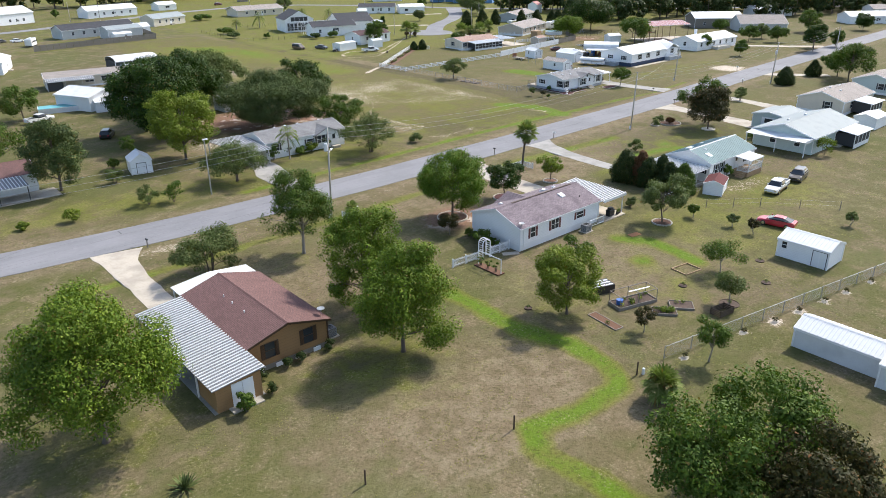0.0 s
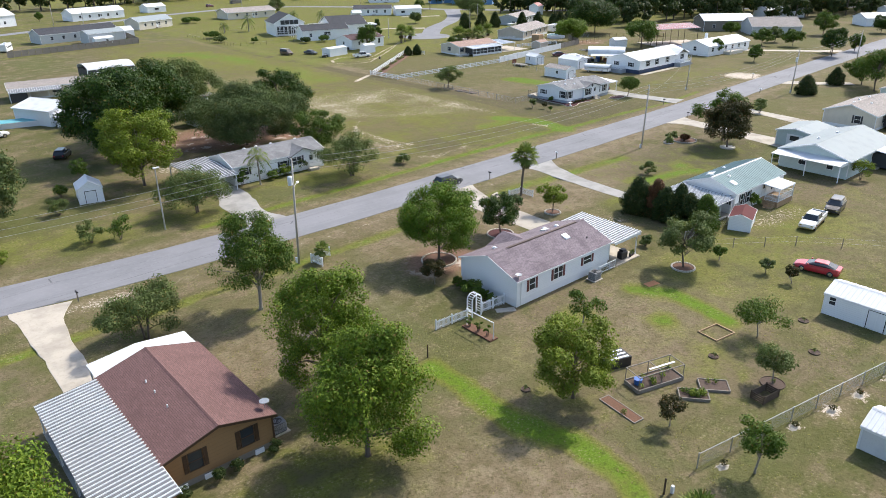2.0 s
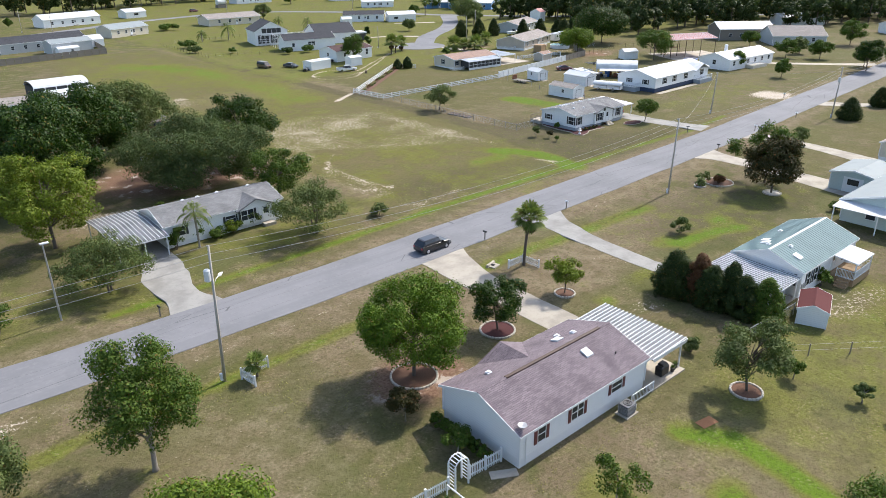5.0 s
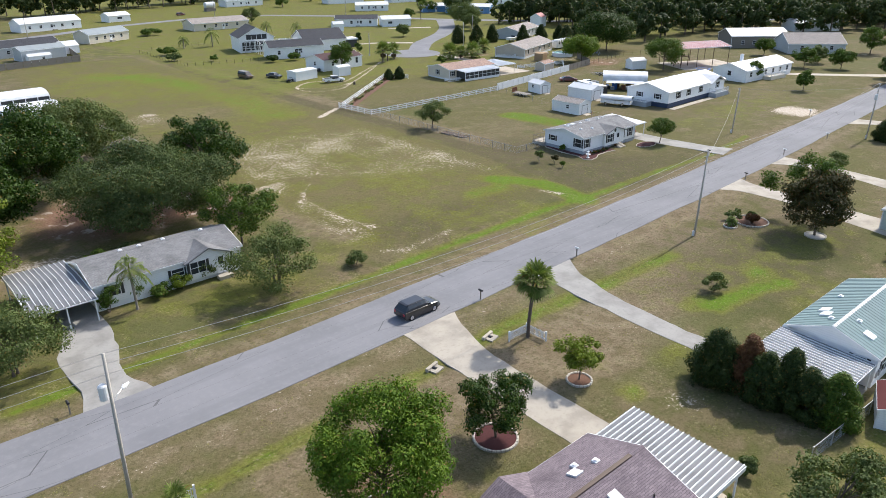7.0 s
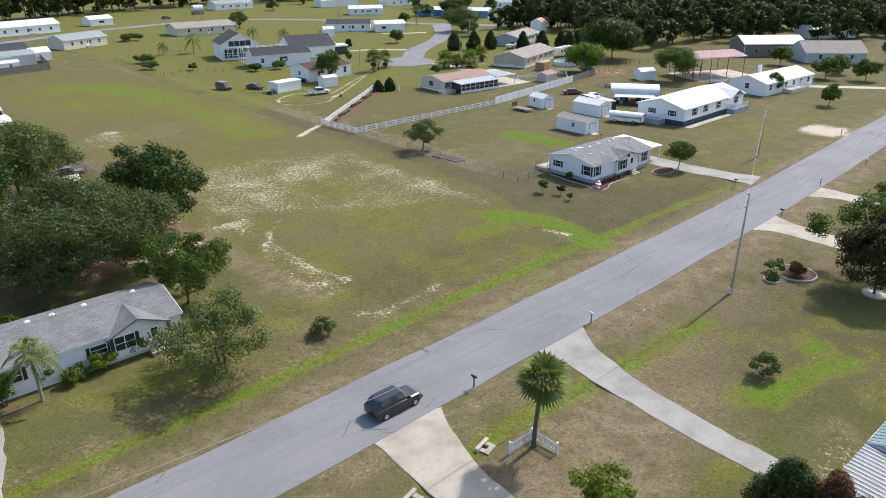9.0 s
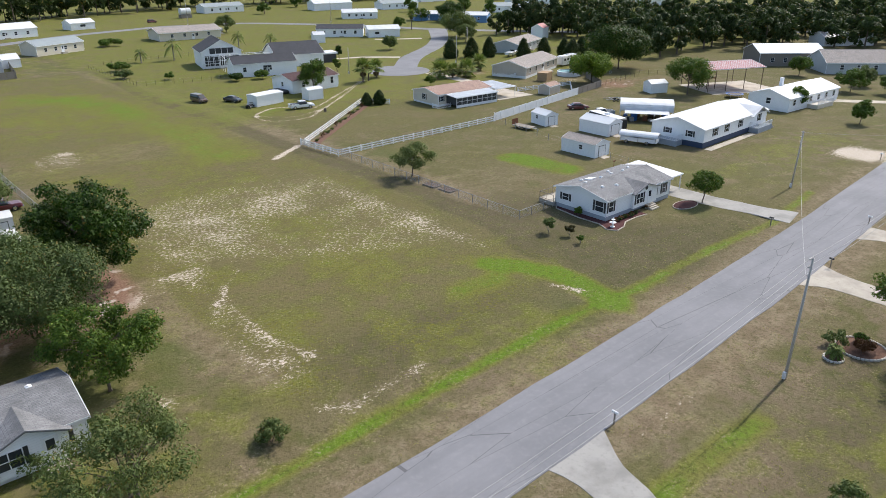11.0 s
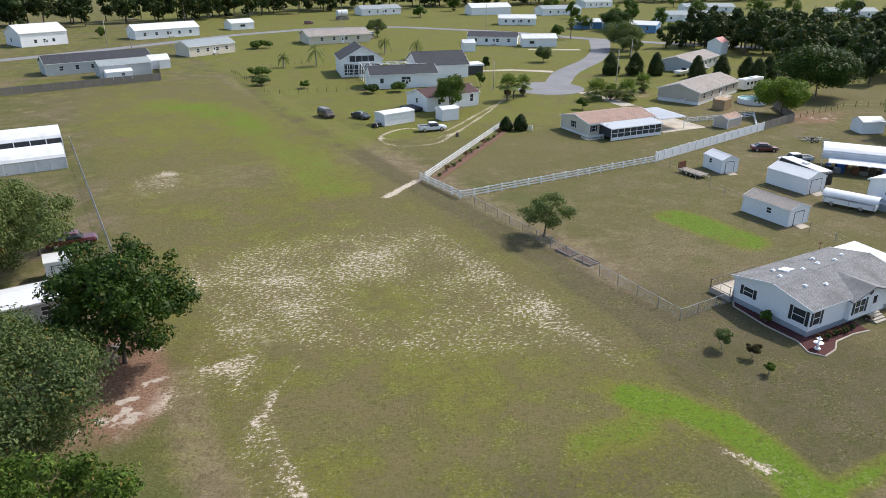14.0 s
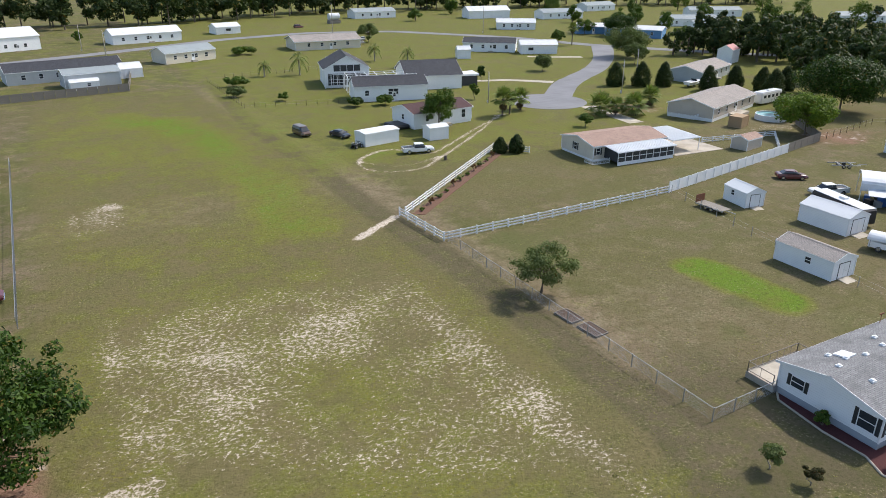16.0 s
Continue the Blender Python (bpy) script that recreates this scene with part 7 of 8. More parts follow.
        part("headlight", Shape().box(body[-1][0] - 0.12, body[-1][0] + 0.01, sy * 0.68 - 0.16, sy * 0.68 + 0.16, body[-1][2] - 0.22, body[-1][2] - 0.06), CHROME, r)
        part("tail_light", Shape().box(body[0][0] - 0.02, body[0][0] + 0.1, sy * 0.7 - 0.12, sy * 0.7 + 0.12, body[0][2] - 0.25, body[0][2] - 0.02), P_RED, r)
        part("mirror", Shape().box(ca[-1][0] - 0.35, ca[-1][0] - 0.2, sy * 0.95 - 0.1, sy * 0.95 + 0.1, ca[-1][1] + 0.05, ca[-1][1] + 0.22), mat, r, bevel=0.02)
    part("bumper", loft(Shape(), [(body[-1][0] - 0.1, .36, .58, .86, .84), (body[-1][0] + 0.08, .4, .55, .8, .78)]), CHROME if kind == "pickup" else BLACK, r)
    if kind == "pickup":
        part("cargo_bed", Shape().box(-2.75, -0.85, -0.8, 0.8, 1.03, 1.065), BLACK, r)
        part("bed_rail", Shape().box(-2.85, -0.78, -0.95, -0.82, 1.04, 1.2).box(-2.85, -0.78, 0.82, 0.95, 1.04, 1.2).box(-2.9, -2.78, -0.95, 0.95, 1.0, 1.2), mat, r)
    if lower:
        part("lower_panel", loft(Shape(), [(body[1][0] - 0.02, .4, .66, .965, .97), (body[3][0], .4, .66, .985, .985), (body[4][0] - .1, .42, .66, .965, .96)]), lower, r)
    wheels(r, (-L * 0.31, L * 0.31), 0.96 if kind != "pickup" else 0.98, rad)
    return r


vehicle("suv", "black sport utility car driving on the asphalt road", 78.4, 86.6, 1, P_BLACK)
vehicle("pickup", "white pickup truck with maroon lower panels on sandy grass", 101.9, 42.7, 188, P_WHITE, P_MAROON)
vehicle("suv", "black off road car parked behind a pickup", 109.4, 43.0, 190, P_BLACK)
vehicle("coupe", "red coupe with pale roof parked on the lawn", 88.3, 36.2, 100, P_RED)
vehicle("sedan", "dark maroon sedan parked on grass by a white fence", 190.6, 160.3, -35, P_MAROON)
vehicle("pickup", "white pickup truck parked near sheds", 188.4, 152.2, 160, P_WHITE)
vehicle("pickup", "white pickup truck beside a white shed", 144.4, 203.2, -12, P_WHITE)
vehicle("van", "faded brown van parked at the field edge", 130.0, 226.0, -82, P_BROWN)
vehicle("sedan", "dark sedan parked on open grass", 136.2, 221.0, -70, P_BLACK)
vehicle("pickup", "dark red pickup standing under trees by the fence", 76.6, 170.6, 0, P_MAROON)
vehicle("sedan", "white sedan parked far off", 62.3, 321, 10, P_WHITE)
vehicle("sedan", "dark sedan parked far off by a board fence", 57, 323, 40, P_BLACK)
vehicle("suv", "dark car parked in a tree shaded drive", 39.4, 144, 60, P_BLACK)
vehicle("suv", "silver car half under a white carport", 154.6, 116.6, 80, P_BLACK)
vehicle("sedan", "silver car on a pale far drive", 204, 372, 70, P_SILVER)
vehicle("suv", "dark red car on the far lawn", 196.0, 432, 10, P_MAROON)
vehicle("pickup", "white truck parked on a lane between trees", 33, 167, 20, P_WHITE)
for nm, lab, x, y, a, L, h, m in (("bus", "long dark coach with white roof beside a shed", 181.0, 145.2, 76, 9.5, 2.6, BLACK), ("camper_trailer", "white camper trailer parked by a tan home", 240.0, 204.5, 8, 9.0, 3.0, P_WHITE), ("motorhome", "small white motorhome on far grass", 63.2, 303.5, 60, 6.0, 2.8, P_WHITE)):
    r = thing(nm, lab, nm.replace("_", " "), at(x, y, a))
    part("body", loft(Shape(), [(-L / 2, .7, h - .2, 1.1, 1.05), (-L / 2 + .2, .45, h, 1.22, 1.15), (L / 2 - .3, .45, h, 1.22, 1.15), (L / 2, .7, h - .35, 1.1, 1.0)]), m, r)
    part("roof_panel", Shape().box(-L / 2 + 0.2, L / 2 - 0.3, -1.1, 1.1, h, h + 0.07), METAL_WHITE, r)
    for sy in (-1, 1):
        for k in range(5):
            part("window", Shape().box(-L * 0.4 + k * L * 0.19, -L * 0.4 + k * L * 0.19 + L * 0.11, sy * 1.2 - 0.04, sy * 1.2 + 0.04, h * 0.5, h * 0.78), GLASS, r)
    wheels(r, (-L * 0.2, L * 0.25), 1.15, 0.4)
    part("rooftop_unit", Shape().box(-0.5, 0.5, -0.4, 0.4, h + 0.07, h + 0.35), WHITE, r, bevel=0.05)
r = thing("covered_trailer", "white trailer under a long rounded cover", "trailer", at(174.9, 133.2, 110))
part("bed", Shape().box(-3.4, 3.4, -1.1, 1.1, 0.5, 1.2), WHITE, r)
pts = [(-3.6, -1.35 * math.cos(math.pi * j / 8), 1.5 + 0.75 * math.sin(math.pi * j / 8)) for j in range(9)]
part("cover", Shape().prism(pts + [(p[0], p[1] * 0.95, p[2] - 0.06) for p in pts[::-1]], (0, 0, 0), (7.2, 0, 0)), METAL_WHITE, r)
for k in (-3.2, 0, 3.2):
    part("post", Shape().box(k - 0.04, k + 0.04, -1.3, -1.22, 0.5, 1.5).box(k - 0.04, k + 0.04, 1.22, 1.3, 0.5, 1.5), STEEL, r)
wheels(r, (-1.6, 2.2), 1.1, 0.38)
for x, y, a, lab in ((167.6, 155.4, -88, "low flatbed trailer with ramp gate beside a shed"), (204.6, 160.4, -32, "bare boat trailer on the grass")):
    r = thing("trailer", lab, "trailer", at(x, y, a))
    part("frame", Shape().box(-2.6, 2.2, -1.0, -0.9, 0.45, 0.6).box(-2.6, 2.2, 0.9, 1.0, 0.45, 0.6).box(2.1, 3.6, -0.06, 0.06, 0.45, 0.55), STEEL, r)
    if "flatbed" in lab:
        part("plank_deck", Shape().box(-2.55, 2.15, -0.95, 0.95, 0.55, 0.62), WOOD_GREY, r)
        part("ramp_gate", Shape().box(-2.65, -2.58, -0.9, 0.9, 0.6, 1.7), RUSTY, r)
    else:
        part("crossbar", Shape().box(-1.2, -1.1, -1, 1, 0.5, 0.7).box(0.8, 0.9, -1, 1, 0.5, 0.7), STEEL, r)
    wheels(r, (-0.6, 0.3), 1.15, 0.32)
r = thing("motor_boat", "small white motor boat on a trailer by a grey house", "boat", at(241.5, 229.5, 10))
part("hull", loft(Shape(), [(-3, .7, 1.5, .9, 1.2), (0, .6, 1.55, .9, 1.25), (2, .8, 1.6, .5, .9), (3.2, 1.3, 1.7, .1, .15)]), P_WHITE, r)
part("windscreen", Shape().prism([(0.2, -0.8, 1.5), (0.9, -0.7, 1.5), (0.2, -0.7, 2.1)], (0, 0, 0), (0, 1.5, 0)), GLASS, r)
wheels(r, (-0.8,), 1.0, 0.35)
r = thing("quad_bike", "dark quad bike with tangled racks on the lawn", "quad bike", at(135.9, 211.6, 30))
part("frame", Shape().box(-0.9, 0.9, -0.35, 0.35, 0.4, 0.8), BLACK, r, bevel=0.1)
part("rack", Shape().tube([(-0.9, -0.5, 0.95), (0.9, -0.5, 0.95), (0.9, 0.5, 0.95), (-0.9, 0.5, 0.95)], 0.05, 5), STEEL, r)
part("handlebar", Shape().tube([(0.4, -0.5, 1.2), (0.4, 0.5, 1.2)], 0.04, 5).tube([(0.5, 0, 0.7), (0.4, 0, 1.2)], 0.04, 5), BLACK, r)
wheels(r, (-0.7, 0.7), 0.6, 0.33)


# ---- fences ----
def along(a, b, step):
    n = max(1, round(math.hypot(b[0] - a[0], b[1] - a[1]) / step))
    return n, [(a[0] + (b[0] - a[0]) * k / n, a[1] + (b[1] - a[1]) * k / n) for k in range(n + 1)]


def fence(label, pts, style, h, step, mat, name="fence"):
    r = thing(name, label, "fence", at(*pts[0]))
    ox, oy = pts[0]
    pts = [(x - ox, y - oy) for x, y in pts]
    post = {"chain": 0.035, "picket": 0.07, "rail": 0.08, "vinyl": 0.08, "board": 0.06, "wire": 0.035}[style]
    pm = mesh_of("post", Shape().box(-post, post, -post, post, -0.1, h + 0.08), mat)
    for i, (a, b) in enumerate(zip(pts, pts[1:])):
        n, ps = along(a, b, step)
        ang = math.degrees(math.atan2(b[1] - a[1], b[0] - a[0]))
        for p in ps[(1 if i else 0):]:
            o = new("post", pm)
            o.parent, o.matrix_basis = r, at(p[0], p[1], ang)
        L = math.hypot(b[0] - a[0], b[1] - a[1]) / n
        s = Shape()
        if style == "chain":
            top = mesh_of("top_rail", Shape().tube([(0, 0, h), (L, 0, h)], 0.03, 5), mat)
            for k in range(int(2 * L / 0.34)):
                x = k * 0.17
                s.tube([(x, 0, 0.03), (min(L, x + h * 0.85), 0, min(h, 0.03 + (L - x) / 0.85))], 0.005, 3, False) if x < L else None
                s.tube([(x, 0, 0.03), (max(0, x - h * 0.85), 0, min(h, 0.03 + x / 0.85))], 0.005, 3, False) if x < L else None
            nm = "wire_mesh"
        elif style == "wire":
            top = mesh_of("top_wire", Shape().tube([(0, 0, h), (L, 0, h)], 0.007, 4), STEEL)
            s.tube([(0, 0, h * 0.5), (L, 0, h * 0.5)], 0.007, 4)
            nm = "wire"
        elif style == "picket":
            top = mesh_of("rail", Shape().box(0, L, -0.02, 0.02, h * 0.78, h * 0.88), mat)
            s.box(0, L, -0.02, 0.02, h * 0.18, h * 0.28)
            nm = "lower_rail"
        elif style == "rail":
            top = mesh_of("rail", Shape().box(0, L, -0.025, 0.025, h * 0.84, h * 0.99), mat)
            s.box(0, L, -0.025, 0.025, h * 0.50, h * 0.65)
            nm = "rail"
        else:
            top = mesh_of("rail", Shape().box(0, L, -0.03, 0.03, h * 0.9, h), mat)
            s.box(0, L, -0.03, 0.03, 0.05, 0.17)
            nm = "lower_rail"
        low = mesh_of(nm, s, STEEL if style in ("chain", "wire") else mat)
        extra = None
        if style == "picket":
            pk = mesh_of("picket", Shape().prism([(-0.035, -0.035, 0.05), (0.035, -0.035, 0.05), (0.035, -0.035, h * 0.95), (0, -0.035, h * 1.02), (-0.035, -0.035, h * 0.95)], (0, 0, 0), (0, 0.02, 0)), mat)
            extra = (pk, [0.12 + 0.15 * k for k in range(int((L - 0.15) / 0.15))])
        elif style in ("vinyl", "board"):
            wd = 0.29 if style == "vinyl" else 0.19
            pk = mesh_of("panel_board", Shape().box(-wd * 0.48, wd * 0.48, -0.02, 0.02, 0.08, h * (0.95 if style == "vinyl" else 1.03)), mat)
            extra = (pk, [wd * (k + 0.6) for k in range(int((L - 0.1) / wd))])
        elif style == "rail":
            extra = (mesh_of("rail", Shape().box(0, L, -0.025, 0.025, h * 0.15, h * 0.30), mat), [0.0])
        for p in ps[:-1]:
            m = at(p[0], p[1], ang)
            for me in (top, low):
                o = new(me.name.split(".")[0], me)
                o.parent, o.matrix_basis = r, m
            if extra:
                for x in extra[1]:
                    o = new(extra[0].name.split(".")[0], extra[0])
                    o.parent, o.matrix_basis = r, m @ at(x, 0)
    return r


fence("white picket fence panel joining a garden arbor", [(48.7, 54.6), (52.5, 54.35)], "picket", 1.0, 1.9, WHITE)
fence("short white picket fence beside the house wall", [(54.3, 54.2), (57.2, 54.0)], "picket", 1.15, 1.45, WHITE)
fence("white picket corner fence round a tall palm", [(81.3, 76.6), (83.7, 76.6), (83.8, 74.3)], "picket", 0.95, 2.3, WHITE)
fence("white picket corner fence round a small palm", [(48.5, 74.3), (48.2, 76.2), (50.8, 76.4)], "picket", 1.0, 2.2, WHITE)
fence("long chain link fence with pale top rail", [(49.7, 27.8), (59.8, 25.9), (84.0, 21.4), (110, 16.6)], "chain", 1.25, 3.0, STEEL)
fence("chain link fence along the open field", [(128.5, 163.0), (128.6, 120.4), (136.3, 120.7)], "chain", 1.2, 3.0, STEEL)
fence("white three rail fence with leaning boards", [(127.2, 174.6), (128.1, 163.4), (167.6, 164.2)], "rail", 1.15, 2.4, WHITE)
fence("white diagonal rail fence with plants along it", [(128.0, 174.4), (157.8, 198.7), (162.2, 193.4)], "rail", 1.15, 2.4, WHITE)
fence("tall white vinyl privacy fence", [(167.8, 164.3), (204.0, 171.2)], "vinyl", 1.75, 2.4, WHITE)
fence("weathered grey board fence by a large tree", [(204.2, 171.3), (217, 174), (226, 186)], "board", 1.7, 2.4, WOOD_GREY)
fence("grey wooden board fence round a far home", [(60, 286), (71.3, 288.2), (105.5, 293.2), (109, 320)], "board", 2.0, 2.4, WOOD_GREY)
fence("wire fence with posts beside the oak trees", [(79.2, 228), (80.7, 163)], "chain", 1.3, 3.0, STEEL)
fence("dark post and wire fence by garden shrubs", [(126.3, 298), (126.4, 257.3), (140.3, 254), (150, 251)], "wire", 1.2, 2.5, WOOD_DARK)
fence("dark wire fence along a back garden", [(132, 302), (158, 305), (176, 300)], "wire", 1.2, 2.5, WOOD_DARK)
fence("wire fence across the back yards", [(217, 174), (240, 178), (262, 168)], "wire", 1.3, 3.0, WOOD_DARK)
fence("white low rail fence by a tan home", [(196, 184), (213, 181), (203, 172)], "rail", 1.0, 2.4, WHITE)
fence("thin wire fence between two yards", [(84.5, 48.0), (93.6, 41.0), (100, 33)], "wire", 1.2, 4.5, WOOD_GREY)
fence("wire fence behind white sheds", [(168, 164), (164, 146), (160, 118)], "wire", 1.2, 4.0, STEEL)
fence("chain link gate fence beside conifers", [(85.0, 50.6), (94.0, 50.0)], "chain", 1.3, 3.0, STEEL)


# ---- poles and cables ----
def utility_pole(label, x, y, h, lean=0.0, transformer=False, lamp=False):
    r = thing("utility_pole", label, "utility pole", at(x, y))
    part("shaft", Shape().tube([(0, 0, -0.3), (lean * 0.5, 0, h * 0.5), (lean, 0, h)], [0.14, 0.12, 0.09], 10), POLE_WOOD, r, rounded=True)
    for k in range(3):
        part("insulator", Shape().tube([(lean, 0.1, h - 0.15 - k * 0.7), (lean, 0.3, h - 0.15 - k * 0.7)], [0.04, 0.07], 8), STEEL, r)
    if transformer:
        part("transformer", Shape().tube([(lean * 0.8 - 0.38, 0, h - 3.0), (lean * 0.8 - 0.38, 0, h - 2.95), (lean * 0.8 - 0.38, 0, h - 2.05), (lean * 0.8 - 0.38, 0, h - 1.95)], [0.2, 0.27, 0.27, 0.18], 14), METAL_WHITE, r)
        part("bracket", Shape().tube([(lean * 0.8, 0, h - 2.5), (lean * 0.8 - 0.3, 0, h - 2.5)], 0.05, 6), STEEL, r)
    if lamp:
        a = part("lamp_arm", Shape().tube([(lean * 0.7, 0, h - 3.6), (lean * 0.7 + 0.5, 0.5, h - 3.25), (lean * 0.7 + 0.95, 0.9, h - 3.2)], 0.035, 6), STEEL, r)
        part("lamp_head", Shape().tube([(lean * 0.7 + 0.9, 0.85, h - 3.2), (lean * 0.7 + 1.1, 1.05, h - 3.22), (lean * 0.7 + 1.45, 1.35, h - 3.25)], [0.08, 0.16, 0.06], 8), WHITE, a)
    part("meter_box", Shape().box(-0.35, -0.15, -0.12, 0.12, 0.1, 0.75), METAL_WHITE, r)


utility_pole("tall wooden utility pole with transformer and street lamp", 47.0, 77.0, 12.4, 0.35, True, True)
utility_pole("leaning wooden utility pole beside the road", 117.2, 79.0, 11.0, 0.6)
utility_pole("wooden utility pole on the far verge", 169.5, 102.3, 8.6, 0.7)
utility_pole("wooden utility pole carrying several cables", 183.4, 83.2, 10.2, 0.9, True)
utility_pole("wooden utility pole by the distant road bend", 232, 87.5, 10.0, 0.4)
utility_pole("wooden utility pole at the turning circle", 217.4, 230.8, 8.6)
utility_pole("wooden utility pole beside the street", 230.0, 239.4, 9.5)
utility_pole("wooden utility pole in front of a garden", 180.2, 236.4, 7.4)
utility_pole("wooden utility pole along the far road", 106.0, 362.0, 9.2)
utility_pole("wooden utility pole beyond the far road", 202.7, 404.0, 13.0)
utility_pole("wooden utility pole by far homes", 100.0, 388.0, 9.2)
utility_pole("wooden utility pole near the far crossing", 262, 372.0, 11.0)
r = thing("street_lamp", "slim grey metal street lamp beside trees", "street lamp", at(39.5, 97.8))
part("shaft", Shape().tube([(0, 0, -0.2), (0, 0, 8.3)], [0.11, 0.07], 10), STEEL, r)
part("lamp_head", Shape().box(-0.25, 0.55, -0.12, 0.12, 8.2, 8.38), WHITE, r, bevel=0.04)


def cable(a, b, sag, k):
    n = 14
    pts = [(a[0] + (b[0] - a[0]) * i / n, a[1] + (b[1] - a[1]) * i / n, a[2] + (b[2] - a[2]) * i / n - 4 * sag * (i / n) * (1 - i / n)) for i in range(n + 1)]
    solo("power_cable", Shape().tube(pts, 0.016, 4), CABLE, "thin overhead power cable between poles", "cable", None, "overhead cables")


for k in range(3):
    z = 0.15 + 0.7 * k
    cable((47.35, 77.3, 12.4 - z), (117.8, 79.3, 11.0 - z), 1.5, k)
    cable((-28, 90, 12.0 - z), (47.35, 77.3, 12.4 - z), 1.5, k)
    cable((117.8, 79.3, 11.0 - z), (184.3, 83.5, 10.2 - z), 1.4, k)
    cable((184.3, 83.5, 10.2 - z), (232.4, 87.8, 10.0 - z), 1.2, k)
cable((117.8, 79.3, 9.4), (170.1, 102.5, 8.4), 1.2, 0)
cable((184.3, 83.5, 9.4), (170.1, 102.5, 8.4), 0.4, 0)


def mailbox(x, y, turn, label="small dark mailbox on a wooden post", mat=None):
    r = thing("mailbox", label, "mailbox", at(x, y, turn))
    part("post", Shape().box(-0.05, 0.05, -0.05, 0.05, -0.1, 1.05), WOOD_GREY, r)
    pts = [(-0.1 * math.cos(math.pi * k / 6), -0.28, 1.12 + 0.1 * math.sin(math.pi * k / 6)) for k in range(7)]
    part("box", Shape().prism([(-0.1, -0.28, 1.05), (0.1, -0.28, 1.05)] + pts[::-1], (0, 0, 0), (0, 0.55, 0)), mat or BLACK, r)


for x, y, m in ((25.0, 84.0, BLACK), (85.1, 84.4, BLACK), (101.2, 84.8, WHITE), (47.2, 92.0, BLACK), (143.6, 86.0, BLACK), (151.5, 96.8, BLACK), (161.5, 88.4, WHITE), (196.0, 99.0, WHITE), (178.0, 88.0, WHITE)):
    mailbox(x, y, 0, "small dark mailbox on a wooden post" if m is BLACK else "small white mailbox on a wooden post", m)

# ---- garden things round the white house ----
r = thing("garden_arbor", "white slatted garden arbor with climbing plant", "arbor", at(53.35, 54.25))
for sx in (-0.6, 0.6):
    for sy in (-0.35, 0.35):
        part("post", Shape().box(sx - 0.05, sx + 0.05, sy - 0.05, sy + 0.05, -0.1, 1.95), WHITE, r)
    for k in range(6):
        part("slat", Shape().box(sx - 0.02, sx + 0.02, -0.35, 0.35, 0.3 + k * 0.28, 0.36 + k * 0.28), WHITE, r)
for sy in (-0.35, 0.35):
    pts = [(0.6 * math.cos(math.pi * k / 8), sy, 1.9 + 0.5 * math.sin(math.pi * k / 8)) for k in range(9)]
    part("arch", Shape().tube(pts, 0.05, 5), WHITE, r)
for k in range(7):
    a = math.pi * (k + 0.5) / 7
    part("slat", Shape().tube([(0.6 * math.cos(a), -0.4, 1.92 + 0.5 * math.sin(a)), (0.6 * math.cos(a), 0.4, 1.92 + 0.5 * math.sin(a))], 0.035, 4), WHITE, r)
r = thing("trellis", "white pipe trellis frame over a narrow planting bed", "trellis", at(51.4, 49.6))
part("pipe_frame", Shape().tube([(0, 0, -0.1), (0, 0, 1.8), (0, 3.6, 1.8), (0, 3.6, -0.1)], 0.06, 6), WHITE, r)
solo("planting_bed", Shape().box(-0.5, 0.5, -0.1, 3.8, -0.04, 0.14), MULCH_BROWN, "narrow timber edged planting bed with bark mulch", "planting bed", at(51.4, 49.6))
for i in range(3):
    shrub("vine", "thin climbing plant below a pipe trellis", 51.4, 50.4 + i * 1.2, 1.4, 0.8, LEAF_MID, 300 + i, 24, 8, 0.08)
for i in range(9):
    shrub("hedge_shrub", "leafy green hedge shrub along the gable wall", 56.5, 54.9 + i * 0.68, 1.15, 1.25, LEAF_MID, 310 + i, 46, 14, 0.09, "gable hedge")
solo("stepping_slab", Shape().box(-0.4, 0.4, -1.0, 1.0, -0.04, 0.06), CONC_PALE, "pale concrete slab beside the gable fence", "paving slab", at(56.4, 52.9, 60))
r = thing("wishing_well", "small wooden wishing well with shingled roof", "wishing well", at(37.5, 59.6, 20))
part("well_wall", Shape().ring(0, 0, 0.38, 0.5, -0.05, 0.6, 12), WOOD_DARK, r)
part("post", Shape().box(-0.5, -0.4, -0.05, 0.05, 0, 1.5), WOOD_DARK, r)
part("post", Shape().box(0.4, 0.5, -0.05, 0.05, 0, 1.5), WOOD_DARK, r)
part("roof_slope", Shape().prism([(-0.75, -0.6, 1.3), (-0.75, 0, 1.85), (-0.75, 0, 1.93), (-0.75, -0.66, 1.33)], (0, 0, 0), (1.5, 0, 0)), SHUT_BROWN, r)
part("roof_slope", Shape().prism([(-0.75, 0.6, 1.3), (-0.75, 0, 1.85), (-0.75, 0, 1.93), (-0.75, 0.66, 1.33)], (0, 0, 0), (1.5, 0, 0)), SHUT_BROWN, r)


